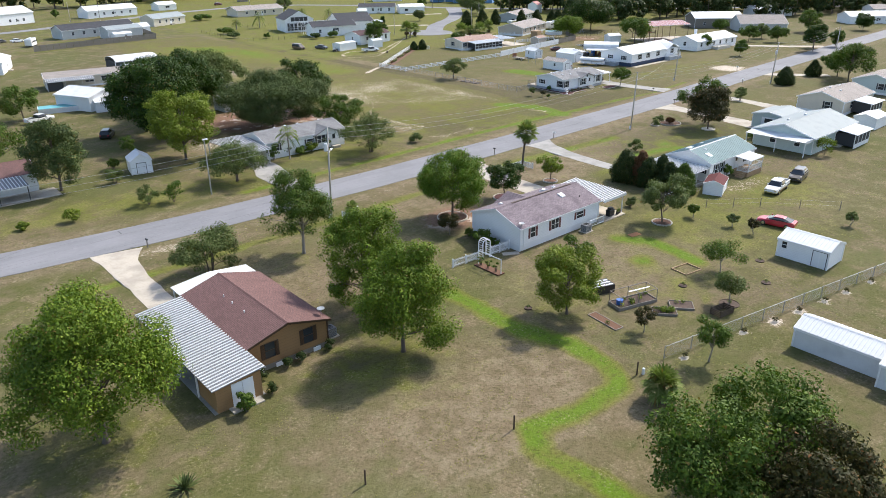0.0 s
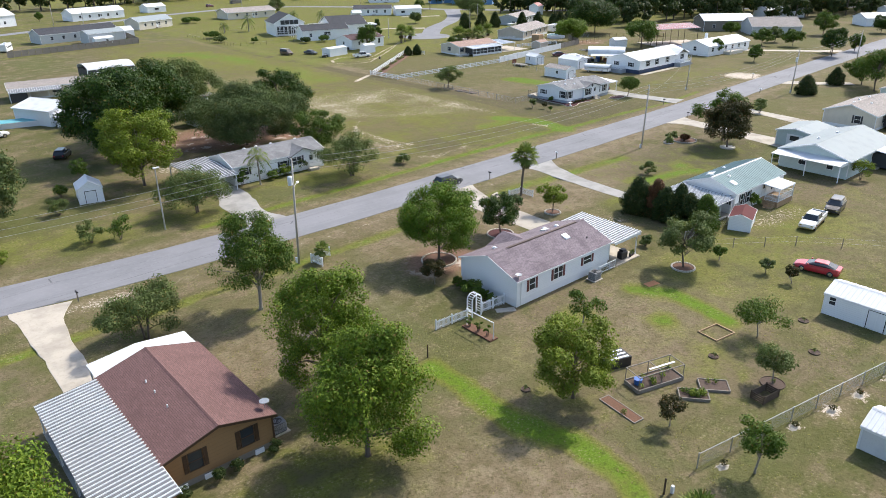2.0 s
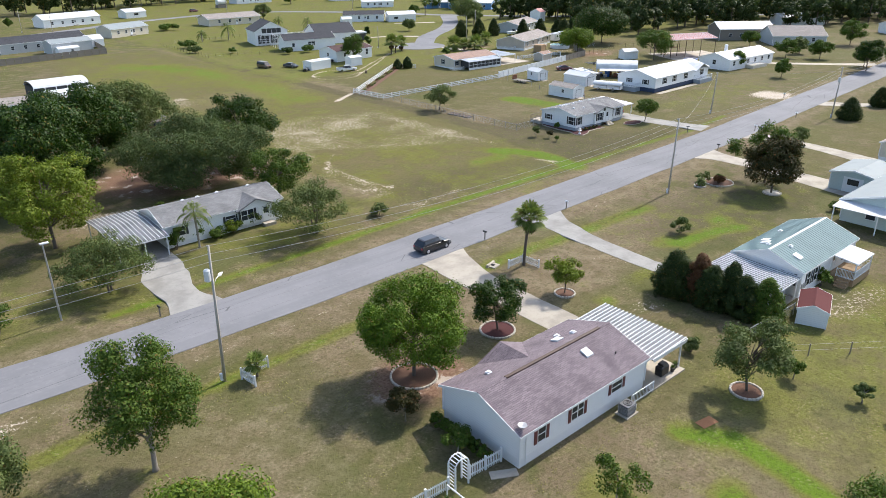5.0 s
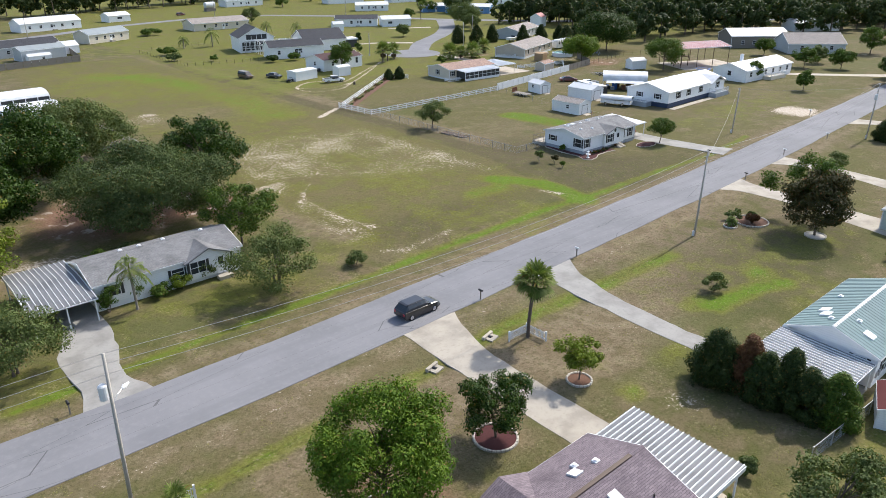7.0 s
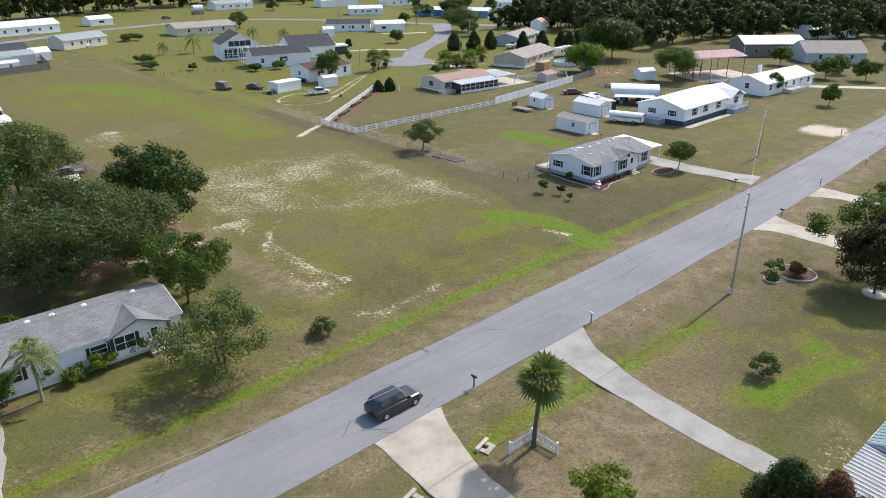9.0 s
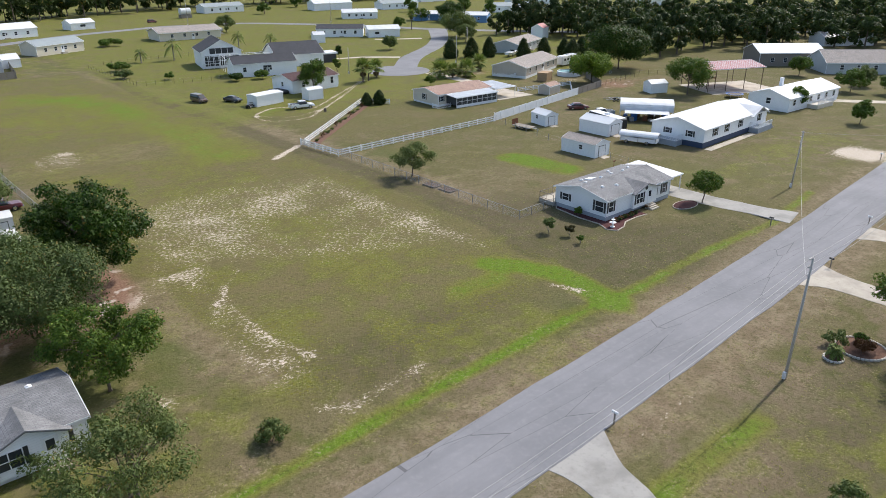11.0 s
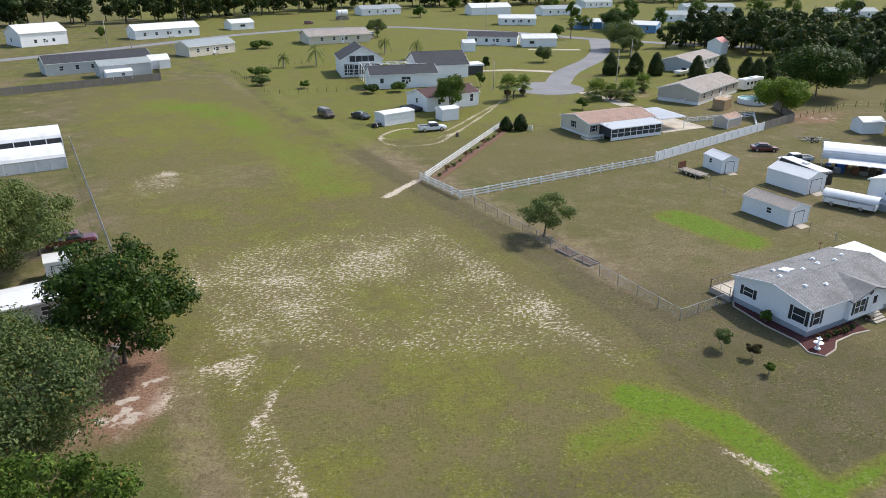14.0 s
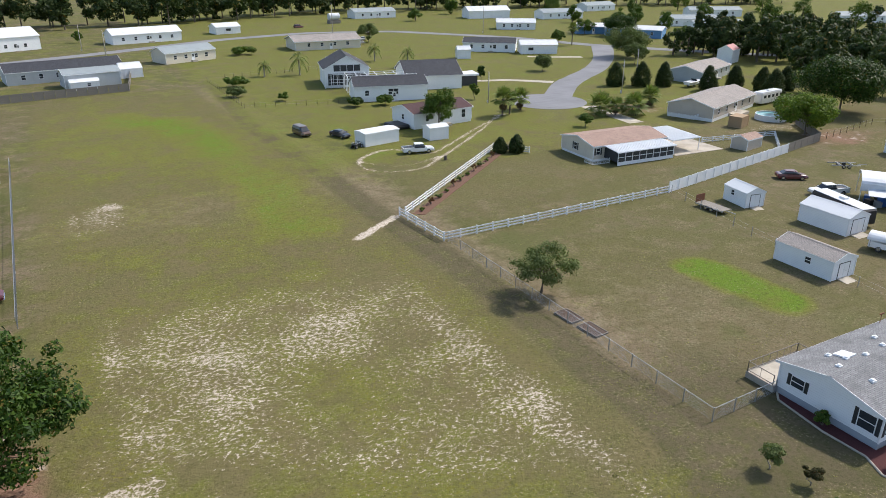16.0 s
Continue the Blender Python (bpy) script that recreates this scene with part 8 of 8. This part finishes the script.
def raised_bed(label, x, y, L, D, turn, soil, h=0.25, plants=0, seed=1):
    r = thing("raised_bed", label, "garden bed", at(x, y, turn))
    for sx in (-1, 1):
        part("side_board", Shape().box(sx * L / 2 - 0.04, sx * L / 2 + 0.04, -D / 2, D / 2, -0.04, h), WOOD_GREY, r)
        part("side_board", Shape().box(-L / 2 + 0.04, L / 2 - 0.04, sx * D / 2 - 0.04, sx * D / 2 + 0.04, -0.04, h), WOOD_GREY, r)
    part("soil", Shape().box(-L / 2 + 0.04, L / 2 - 0.04, -D / 2 + 0.04, D / 2 - 0.04, -0.04, h * 0.7), soil, r)
    rng = np.random.default_rng(seed)
    for k in range(plants):
        px, py = rng.uniform(-L / 2 + 0.3, L / 2 - 0.3), rng.uniform(-D / 2 + 0.25, D / 2 - 0.25)
        v, f = leaf_cloud(rng, np.array([[px, py, h + 0.15]]), 0.28, 36, 0.08, 0.6)
        ob = new("plant", raw_mesh("plant", v, f, LEAF_LIME if k % 2 else LEAF_MID))
        ob.parent = r
    return r


r = raised_bed("framed raised vegetable bed with open timber cage", 56.6, 35.9, 4.7, 1.8, -16, SOIL, 0.35, 9, 5)
q = Shape()
for x in (-2.3, 0, 2.3):
    q.tube([(x, -0.86, 0.3), (x, -0.86, 1.5), (x, 0.86, 1.5), (x, 0.86, 0.3)], 0.045, 4)
for y in (-0.86, 0.86):
    q.tube([(-2.3, y, 1.5), (2.3, y, 1.5)], 0.045, 4)
part("timber_cage", q, WOOD_GREY, r)
part("loose_board", Shape().box(-0.8, 1.8, -0.3, -0.12, 1.53, 1.57), WHITE, r)
solo("water_tub", Shape().tube([(0, 0, 0.24), (0, 0, 0.75)], [0.3, 0.36], 14), BLUE_PLASTIC, "round blue plastic tub in a raised bed", "tub", at(55.0, 36.4))
raised_bed("raised bed full of leafy vegetables", 57.2, 32.6, 2.3, 1.4, -50, SOIL, 0.25, 22, 6)
raised_bed("raised bed of bare soil divided by a board", 59.6, 32.2, 2.3, 1.6, -50, SOIL, 0.22, 2, 7)
raised_bed("long narrow sunken bed edged with boards", 51.4, 35.4, 3.7, 1.0, 82, MULCH_BROWN, 0.1, 1, 8)
r = thing("cold_frame", "dark cold frame with pale lid boards", "cold frame", at(56.0, 39.9, -18))
part("box", Shape().box(-1.6, 1.6, -0.8, 0.8, -0.04, 0.9), BLACK, r)
for k in range(3):
    part("lid_board", Shape().box(-1.6, 1.4, -0.7 + k * 0.5, -0.5 + k * 0.5, 0.9, 0.96), WHITE, r)
r = thing("sandbox_frame", "square raw timber frame lying on bare ground", "timber frame", at(67.8, 36.6, -8))
for sx in (-1, 1):
    part("timber", Shape().box(sx * 1.3 - 0.05, sx * 1.3 + 0.05, -1.0, 1.0, -0.02, 0.12), WOOD, r)
    part("timber", Shape().box(-1.35, 1.35, sx * 1.0 - 0.05, sx * 1.0 + 0.05, -0.02, 0.12), WOOD, r)
r = thing("compost_bin", "dark slatted wooden compost bin", "compost bin", at(61.2, 28.7, -8) @ Matrix.Diagonal((0.75, 0.75, 0.8, 1)))
for k in range(4):
    for sx in (-1, 1):
        part("slat", Shape().box(-1.3, 1.3, sx * 0.75 - 0.03, sx * 0.75 + 0.03, 0.05 + k * 0.22, 0.2 + k * 0.22), WOOD_DARK, r)
        part("slat", Shape().box(sx * 1.3 - 0.03, sx * 1.3 + 0.03, -0.75, 0.75, 0.05 + k * 0.22, 0.2 + k * 0.22), WOOD_DARK, r)
for sx in (-1.3, 1.3):
    for sy in (-0.75, 0.75):
        part("post", Shape().box(sx - 0.06, sx + 0.06, sy - 0.06, sy + 0.06, -0.1, 1.0), WOOD_DARK, r)
solo("doormat", Shape().box(-0.8, 0.8, -0.45, 0.45, -0.02, 0.025), ORANGE, "rusty orange board lying on grass", "board", at(72.2, 46.6, -10))
for x, y, q in ((63.8, 34.6, 0.45), (71.0, 29.0, 0.5), (76.0, 32.2, 0.5), (63.6, 29.2, 1.0), (47.8, 42.2, 0.4)):
    rr = thing("plant_ring", "thin dark edging ring round a small plant", "edging ring", at(x, y), "plant rings")
    part("ring", Shape().ring(0, 0, q - 0.06, q, -0.02, 0.1, 20), WOOD_DARK, rr)
    part("soil", Shape().disc(0, 0, q - 0.06, -0.02, 0.05, 20), SOIL, rr)
    g = np.random.default_rng(int(x))
    v, f = leaf_cloud(g, np.array([[0, 0, 0.3]]), 0.25, 30, 0.08)
    o = new("plant", raw_mesh("plant", v, f, LEAF_GREY))
    o.parent = rr
for x, y in ((51.2, 26.7), (59.2, 25.4), (63.4, 24.4), (67.2, 23.8), (71.3, 23.0), (75.0, 22.4), (79.5, 21.6)):
    rr = thing("sand_mound", "small pale sand mound with a weedy plant", "sand mound", at(x, y), "sand mounds by the fence")
    rng = np.random.default_rng(int(x * 10))
    n = 18
    rad = 0.30 + 0.22 * rng.random(n)
    s = Shape()
    s.v = [(rad[k] * 1.5 * math.cos(2 * math.pi * k / n), rad[k] * 0.8 * math.sin(2 * math.pi * k / n), -0.02) for k in range(n)] + [(rad[k] * 0.8 * math.cos(2 * math.pi * k / n), rad[k] * 0.42 * math.sin(2 * math.pi * k / n), 0.10) for k in range(n)] + [(0, 0, 0.16)]
    s.f = [(k, (k + 1) % n, n + (k + 1) % n, n + k) for k in range(n)] + [(n + k, n + (k + 1) % n, 2 * n) for k in range(n)]
    part("sand", s, SANDY, rr, rounded=True)
    v, f = leaf_cloud(rng, np.array([[0.1, 0, 0.3]]), 0.3, 40, 0.1, 0.6)
    ob = new("weed", raw_mesh("weed", v, f, LEAF_OLIVE))
    ob.parent = rr
for x, y, h in ((20.8, 32.4, 1.25), (32.7, 29.8, 1.25), (45.8, 27.9, 1.3), (45.0, 51.4, 1.3), (23.4, 67.8, 1.4)):
    solo("fence_post", Shape().tube([(0, 0, -0.1), (0, 0, h), (0, 0, h + 0.03)], [0.07, 0.065, 0.04], 8), WOOD_DARK, "single dark weathered post in the grass", "post", at(x, y), "lone posts")
solo("meter_post", Shape().box(-0.1, 0.1, -0.1, 0.1, -0.05, 0.6), METAL_WHITE, "short white utility pedestal beside a post", "pedestal", at(46.3, 27.6))
r = thing("agave", "large grey green spiky agave on dry lawn", "agave", at(11.4, 40.3))
for k in range(34):
    a, e = k * 2.4, 0.25 + 1.1 * (k / 34)
    L = 1.35 - 0.4 * (k / 34)
    d = Vector((math.cos(a) * math.cos(e), math.sin(a) * math.cos(e), math.sin(e)))
    sd = Vector((-math.sin(a), math.cos(a), 0)) * 0.09
    up = Vector((0, 0, 0.05))
    p = Vector((0, 0, -0.03))
    s = Shape().face_set([p - sd, p + sd, p + d * L * 0.5 + sd * 1.1, p + d * L, p + d * L * 0.5 - sd * 1.1, p + d * L * 0.5 - up], [(0, 5, 4), (0, 1, 5), (1, 2, 5), (5, 2, 3), (4, 5, 3), (0, 4, 3, 2, 1)])
    part("blade", s, LEAF_GREY, r)
r = thing("garden_flag", "small red and white striped flag on a thin pole", "flag", at(66.9, 74.9))
part("pole", Shape().tube([(0, 0, -0.1), (0, 0, 2.3)], [0.03, 0.02], 6), STEEL, r)
for k in range(6):
    part("stripe", Shape().box(0.03, 0.85 - 0.03 * k, -0.008 + 0.01 * (k % 2), 0.008 + 0.01 * (k % 2), 1.35 + k * 0.14, 1.49 + k * 0.14), (P_RED, WHITE)[k % 2], r, ("red stripe", "white stripe")[k % 2])
part("canton", Shape().box(0.03, 0.38, -0.03, 0.03, 1.77, 2.19), NAVY, r, "dark blue corner")
for x, y, a, l in ((73.0, 78.0, 15, "concrete culvert end in the verge swale"), (80.4, 78.6, 15, "broken concrete culvert end beside the drive")):
    r = thing("culvert", l, "culvert", at(x, y, a))
    part("headwall", Shape().box(-0.8, 0.8, -0.15, 0.15, -0.3, 0.22), CONC_PALE, r, bevel=0.03)
    part("pipe", Shape().tube([(0, 0.1, -0.02), (0, -0.5, -0.05)], 0.2, 12), BLACK, r)
    part("apron", Shape().box(-0.6, 0.6, -0.9, -0.15, -0.2, 0.02), CONC, r)
# path slabs, planter boxes and bits on the other lots
for x, y in ((128.9, 136.3), (128.6, 139.6)):
    raised_bed("white edged rectangular bed beside a wire fence", x + 0.9, y, 1.6, 2.6, 4, SOIL, 0.15, 0, 9)
for k in range(12):
    t = (k + 0.5) / 12
    shrub("shrub", "small leafy shrub in the bark bed along a rail fence", 129.6 + 28.6 * t, 173.7 + 23.4 * t, 0.6 + 0.35 * (k * 5 % 3), 0.9 + 0.3 * (k * 7 % 3), (LEAF_MID, LEAF_BRONZE, LEAF_GREY)[k % 3], 520 + k, 30, 10, 0.09, "fence bed shrubs")
solo("planting_bed", Shape().prism([(129.0, 174.2, 0), (130.3, 173.0, 0), (158.4, 195.9, 0), (157.6, 197.2, 0)], (0, 0, -0.04), (0, 0, 0.05)), MULCH_BROWN, "long bark bed along a diagonal rail fence", "planting bed")
r = thing("swing_set", "pale pipe swing set on a bare yard", "swing set", at(236, 186, 30))
part("pipe_frame", Shape().tube([(-1.6, -1, 0), (-1.6, 0, 2.2), (-1.6, 1, 0)], 0.05, 5).tube([(1.6, -1, 0), (1.6, 0, 2.2), (1.6, 1, 0)], 0.05, 5).tube([(-1.6, 0, 2.2), (1.6, 0, 2.2)], 0.05, 5), STEEL, r)
for k in (-0.7, 0.7):
    part("swing_seat", Shape().box(k - 0.25, k + 0.25, -0.1, 0.1, 0.5, 0.55), BLUE_PLASTIC, r)
r = thing("above_ground_pool", "round pale above ground pool by a tan home", "pool", at(225.5, 191.8))
part("pool_wall", Shape().ring(0, 0, 3.2, 3.35, -0.03, 1.2, 28), WHITE, r)
part("water", Shape().disc(0, 0, 3.2, 0, 1.0, 28), paint("pool water", (0.16, 0.34, 0.34), 0.1, 0.1), r)
r = thing("playhouse", "unpainted plywood box by a tan home", "box", at(213.5, 190.5, 19))
part("wall", Shape().box(-1.8, 1.8, -1.4, 1.4, -0.03, 2.3), WOOD, r)
part("lean_panel", Shape().box(2.0, 2.1, -1.4, 1.4, -0.03, 2.1), WOOD, r)
shed("garden_shed", "low weathered shed with brown roof by a privacy fence", 200.5, 177.5, 5.0, 3.2, 2.0, 2.6, TAN_SIDING, SH_PINK, 10)
r = thing("fuel_tank", "white cylindrical tank on a timber stand", "tank", at(219, 446, 5))
part("tank", Shape().tube([(-3, 0, 3.4), (-2.8, 0, 3.4), (2.8, 0, 3.4), (3, 0, 3.4)], [1.0, 1.7, 1.7, 1.0], 14), METAL_WHITE, r)
part("stand", Shape().box(-3, 3, -1.6, 1.6, 0, 1.7), WOOD_GREY, r)
r = thing("tree_stump", "low dark stump standing on sandy grass", "stump", at(146.5, 196.5))
part("stump", Shape().tube([(0, 0, -0.05), (0, 0, 0.8)], [0.35, 0.25], 10), BARK, r)

# ---- plants on the far lots ----
FARP = [("palm", 153, 298, 8.4, 8.2), ("palm", 184, 314, 7.0, 6.5), ("palm", 188, 297, 7.6, 6.8), ("palm", 143, 300, 5.5, 5.5), ("fan", 175, 222.1, 6.4, 5.8), ("fan", 182.3, 225.8, 5.0, 5.4), ("fan", 177.5, 223, 5.0, 3.6), ("fan", 194.9, 212.9, 5.0, 7.0), ("fan", 201.4, 209.4, 5.0, 7.0), ("fan", 212.3, 215.4, 4.8, 5.6), ("fan", 198, 211, 4.0, 4.2), ("fan", 270.1, 318.8, 8.6, 4.8)]
for i, (k, x, y, h, w) in enumerate(FARP):
    palm("palm_tree", "feathery palm beside a large white house" if k == "palm" else "bushy fan palm near the turning circle", x, y, h, w, k == "fan", 20 if k == "palm" else 30, 400 + i, 0.2, skirt=k == "fan", group="far palms")
for i, (x, y, h, w) in enumerate([(229.4, 236.6, 6.6, 5.2), (234.8, 233.7, 6.6, 4.8), (240.5, 223.4, 6.6, 4.8), (250.4, 223.3, 6.0, 4.8), (252.4, 216.1, 6.4, 4.8), (248.4, 209.4, 7.0, 5.6), (259, 214, 6.5, 5), (157.8, 196.3, 2.8, 2.6), (160.4, 194.9, 3.3, 2.9), (223.5, 240.5, 6.4, 5.0)]):
    cypress("dense dark pointed conifer in a garden row", x, y, h, w, LEAF_CYPRESS, 420 + i, "far conifers")
FART = [(156, 216.7, 9.0, 7.4, 0), (219.5, 179, 8.6, 12.0, 2), (246, 189.5, 12.5, 20, 1), (228, 190, 6, 6, 0), (221.5, 271, 5.2, 6.6, 3), (194.9, 263.8, 5.0, 2.3, 1), (179.5, 241.5, 4.2, 2.6, 0), (307.8, 334.8, 9.6, 13.5, 1), (265.9, 282.5, 10.7, 17, 3), (203.5, 365, 7.8, 9.8, 3), (149, 349.5, 3.0, 8.5, 0), (100.3, 414.8, 5.0, 4.0, 0), (224.5, 153.2, 10.2, 12.0, 0), (272.7, 147.1, 6, 7.5, 0), (257.3, 127.4, 6, 7, 0), (268.3, 128.1, 5.4, 6, 3), (262, 119, 6, 7.5, 0), (199.7, 70.8, 9.8, 11, 0), (206, 76, 7, 8, 0), (222, 112, 5.0, 5.2, 0), (248, 100.5, 9.0, 8.0, 1), (256, 104, 6.5, 6.8, 0), (264, 100, 6, 6, 0), (228.5, 128, 5.0, 5.0, 0), (300, 348, 7, 8, 0), (272, 330, 5, 6, 0), (256, 268, 7, 9, 3), (300, 125, 9, 9, 0), (320, 112, 7, 8, 1), (185, 205.5, 3, 3, 0), (132, 286, 3.0, 6, 0), (128, 272, 2.6, 5, 3), (137, 262, 2.2, 3, 0), (150, 247, 2.4, 4, 1), (157, 245.5, 2.6, 5, 0)]
for i, (x, y, h, w, k) in enumerate(FART):
    tree("tree", ("green garden tree on a far lot", "large dark oak on a far lot", "light green tree beside a privacy fence", "grey green tree on a far lot")[k], x, y, h, w, (LEAF_MID, LEAF_DARK, LEAF_FRESH, LEAF_GREY)[k], clumps=int(40 + w * (16 if k in (1, 2) else 9)), per=50, size=0.17 + 0.006 * w, seed=450 + i, clump=w * 0.12, z0=h * 0.12, group="far trees")


# ---- woods ----
def wood(name, label, spots, seed, leaf, per=46, clumps=34, size=0.55):
    """A belt of far trees in one mesh: x, y, height, width."""
    rng = np.random.default_rng(seed)
    V, F, m = [], [], 0
    s = Shape()
    for x, y, h, w in spots:
        c = crown_centres(rng, w, 0.3, h, clumps, "egg" if rng.random() < 0.5 else "round") + np.array([x, y, 0])
        v, f = leaf_cloud(rng, c, w * 0.17, per, size, 0.5)
        V.append(v)
        F.append(f + m)
        m += len(v)
        s.tube([(x, y, -0.3), (x, y, h * 0.6)], [0.35, 0.15], 5, False)
    tagged(new(name, raw_mesh(name, np.concatenate(V), np.concatenate(F), leaf)), label, "woods", kind="stuff")
    solo(name + "_trunks", s, BARK, "grey trunks of the distant woods", "tree trunks", kind="stuff")


rng = np.random.default_rng(77)


def belt(pts, depth, step, h, jitter=4.0):
    out = []
    for a, b in zip(pts, pts[1:]):
        n, ps = along(a, b, step)
        for p in ps[:-1]:
            for d in range(depth):
                out.append((p[0] + rng.normal() * jitter + d * 5, p[1] + rng.normal() * jitter + d * 8, h * rng.uniform(0.75, 1.2), h * rng.uniform(0.55, 0.9)))
    return out


wood("far_woods", "dark belt of tall trees on the horizon", belt([(-190, 470), (70, 478), (140, 478), (240, 512), (305, 502), (390, 490), (560, 440)], 3, 13, 18), 1, LEAF_FAR, 24, 24, 1.1)
wood("side_woods", "dense dark woods beyond the eastern homes", belt([(268, 205), (300, 198), (335, 175), (372, 150), (420, 140), (520, 110)], 4, 10, 13), 2, LEAF_FAR, 32, 28, 0.7)
wood("mid_woods", "green woods behind the far street", belt([(290, 262), (318, 240), (350, 215), (390, 195), (450, 170)], 4, 10, 13), 3, LEAF_FAR, 32, 28, 0.7)
wood("hedge_trees", "row of dark hedge trees behind a garden", belt([(283, 278), (300, 268), (322, 256)], 1, 5.5, 9, 0.8), 4, LEAF_CYPRESS, 44, 30, 0.4)
wood("street_trees", "scattered garden trees round the distant homes", [(x, y, h, h * 0.95) for x, y, h in ((330, 360, 9), (345, 345, 8), (352, 372, 9), (400, 372, 10), (415, 345, 10), (385, 410, 9), (330, 395, 8), (350, 440, 10), (300, 470, 9), (262, 440, 7), (420, 300, 13), (450, 350, 12), (390, 320, 11), (480, 400, 14), (440, 430, 12), (380, 480, 12), (500, 300, 14), (330, 290, 9), (310, 300, 7), (15, 360, 7), (-20, 300, 9), (-10, 260, 10), (10, 220, 10), (0, 190, 9), (-30, 170, 11), (22, 245, 8), (5, 145, 9), (430, 90, 10), (400, 110, 9), (350, 100, 8))], 5, LEAF_MID, 46, 34, 0.42)


# ---- grass tufts and weeds ----
def tufts():
    rng = np.random.default_rng(9)
    n = 60000
    x, y = rng.uniform(5, 150, n), rng.uniform(14, 175, n)
    side = y - np.interp(x, [p[0] for p in ROAD], [p[1] for p in ROAD])
    keep = abs(side) > 4.0
    for _, p, h, _, _ in DRIVES:
        keep &= near_line(x, y, p, max(h) + 0.1, 0.01) <= 0
    for x0, x1, y0, y1 in ((15.5, 31, 45.5, 67), (57, 78.5, 51.5, 61.5), (47.5, 71, 106, 118), (90.5, 112, 48, 60), (123, 146, 46, 66), (133.5, 157.5, 108, 123), (78.5, 83.5, 25.5, 32), (59, 65, 8, 21.5), (157, 166, 131, 141)):
        keep &= ~((x > x0) & (x < x1) & (y > y0) & (y < y1))
    patch = np.sin(x * 0.31 + 2 * np.sin(y * 0.17)) + np.sin(y * 0.27 + 1.5 * np.sin(x * 0.13)) + rng.normal(0, 0.9, n)
    keep &= patch > 0.6
    c = np.c_[x[keep], y[keep], np.full(keep.sum(), 0.03)]
    v, f = leaf_cloud(rng, c, rng.uniform(0.1, 0.3, len(c)), 4, 0.06, 4.0, 0.2)
    tagged(new("grass_tufts", raw_mesh("grass_tufts", v, f, GRASS_BLADE)), "short dry grass tufts and weeds over thin lawn", "grass", kind="stuff")


tufts()
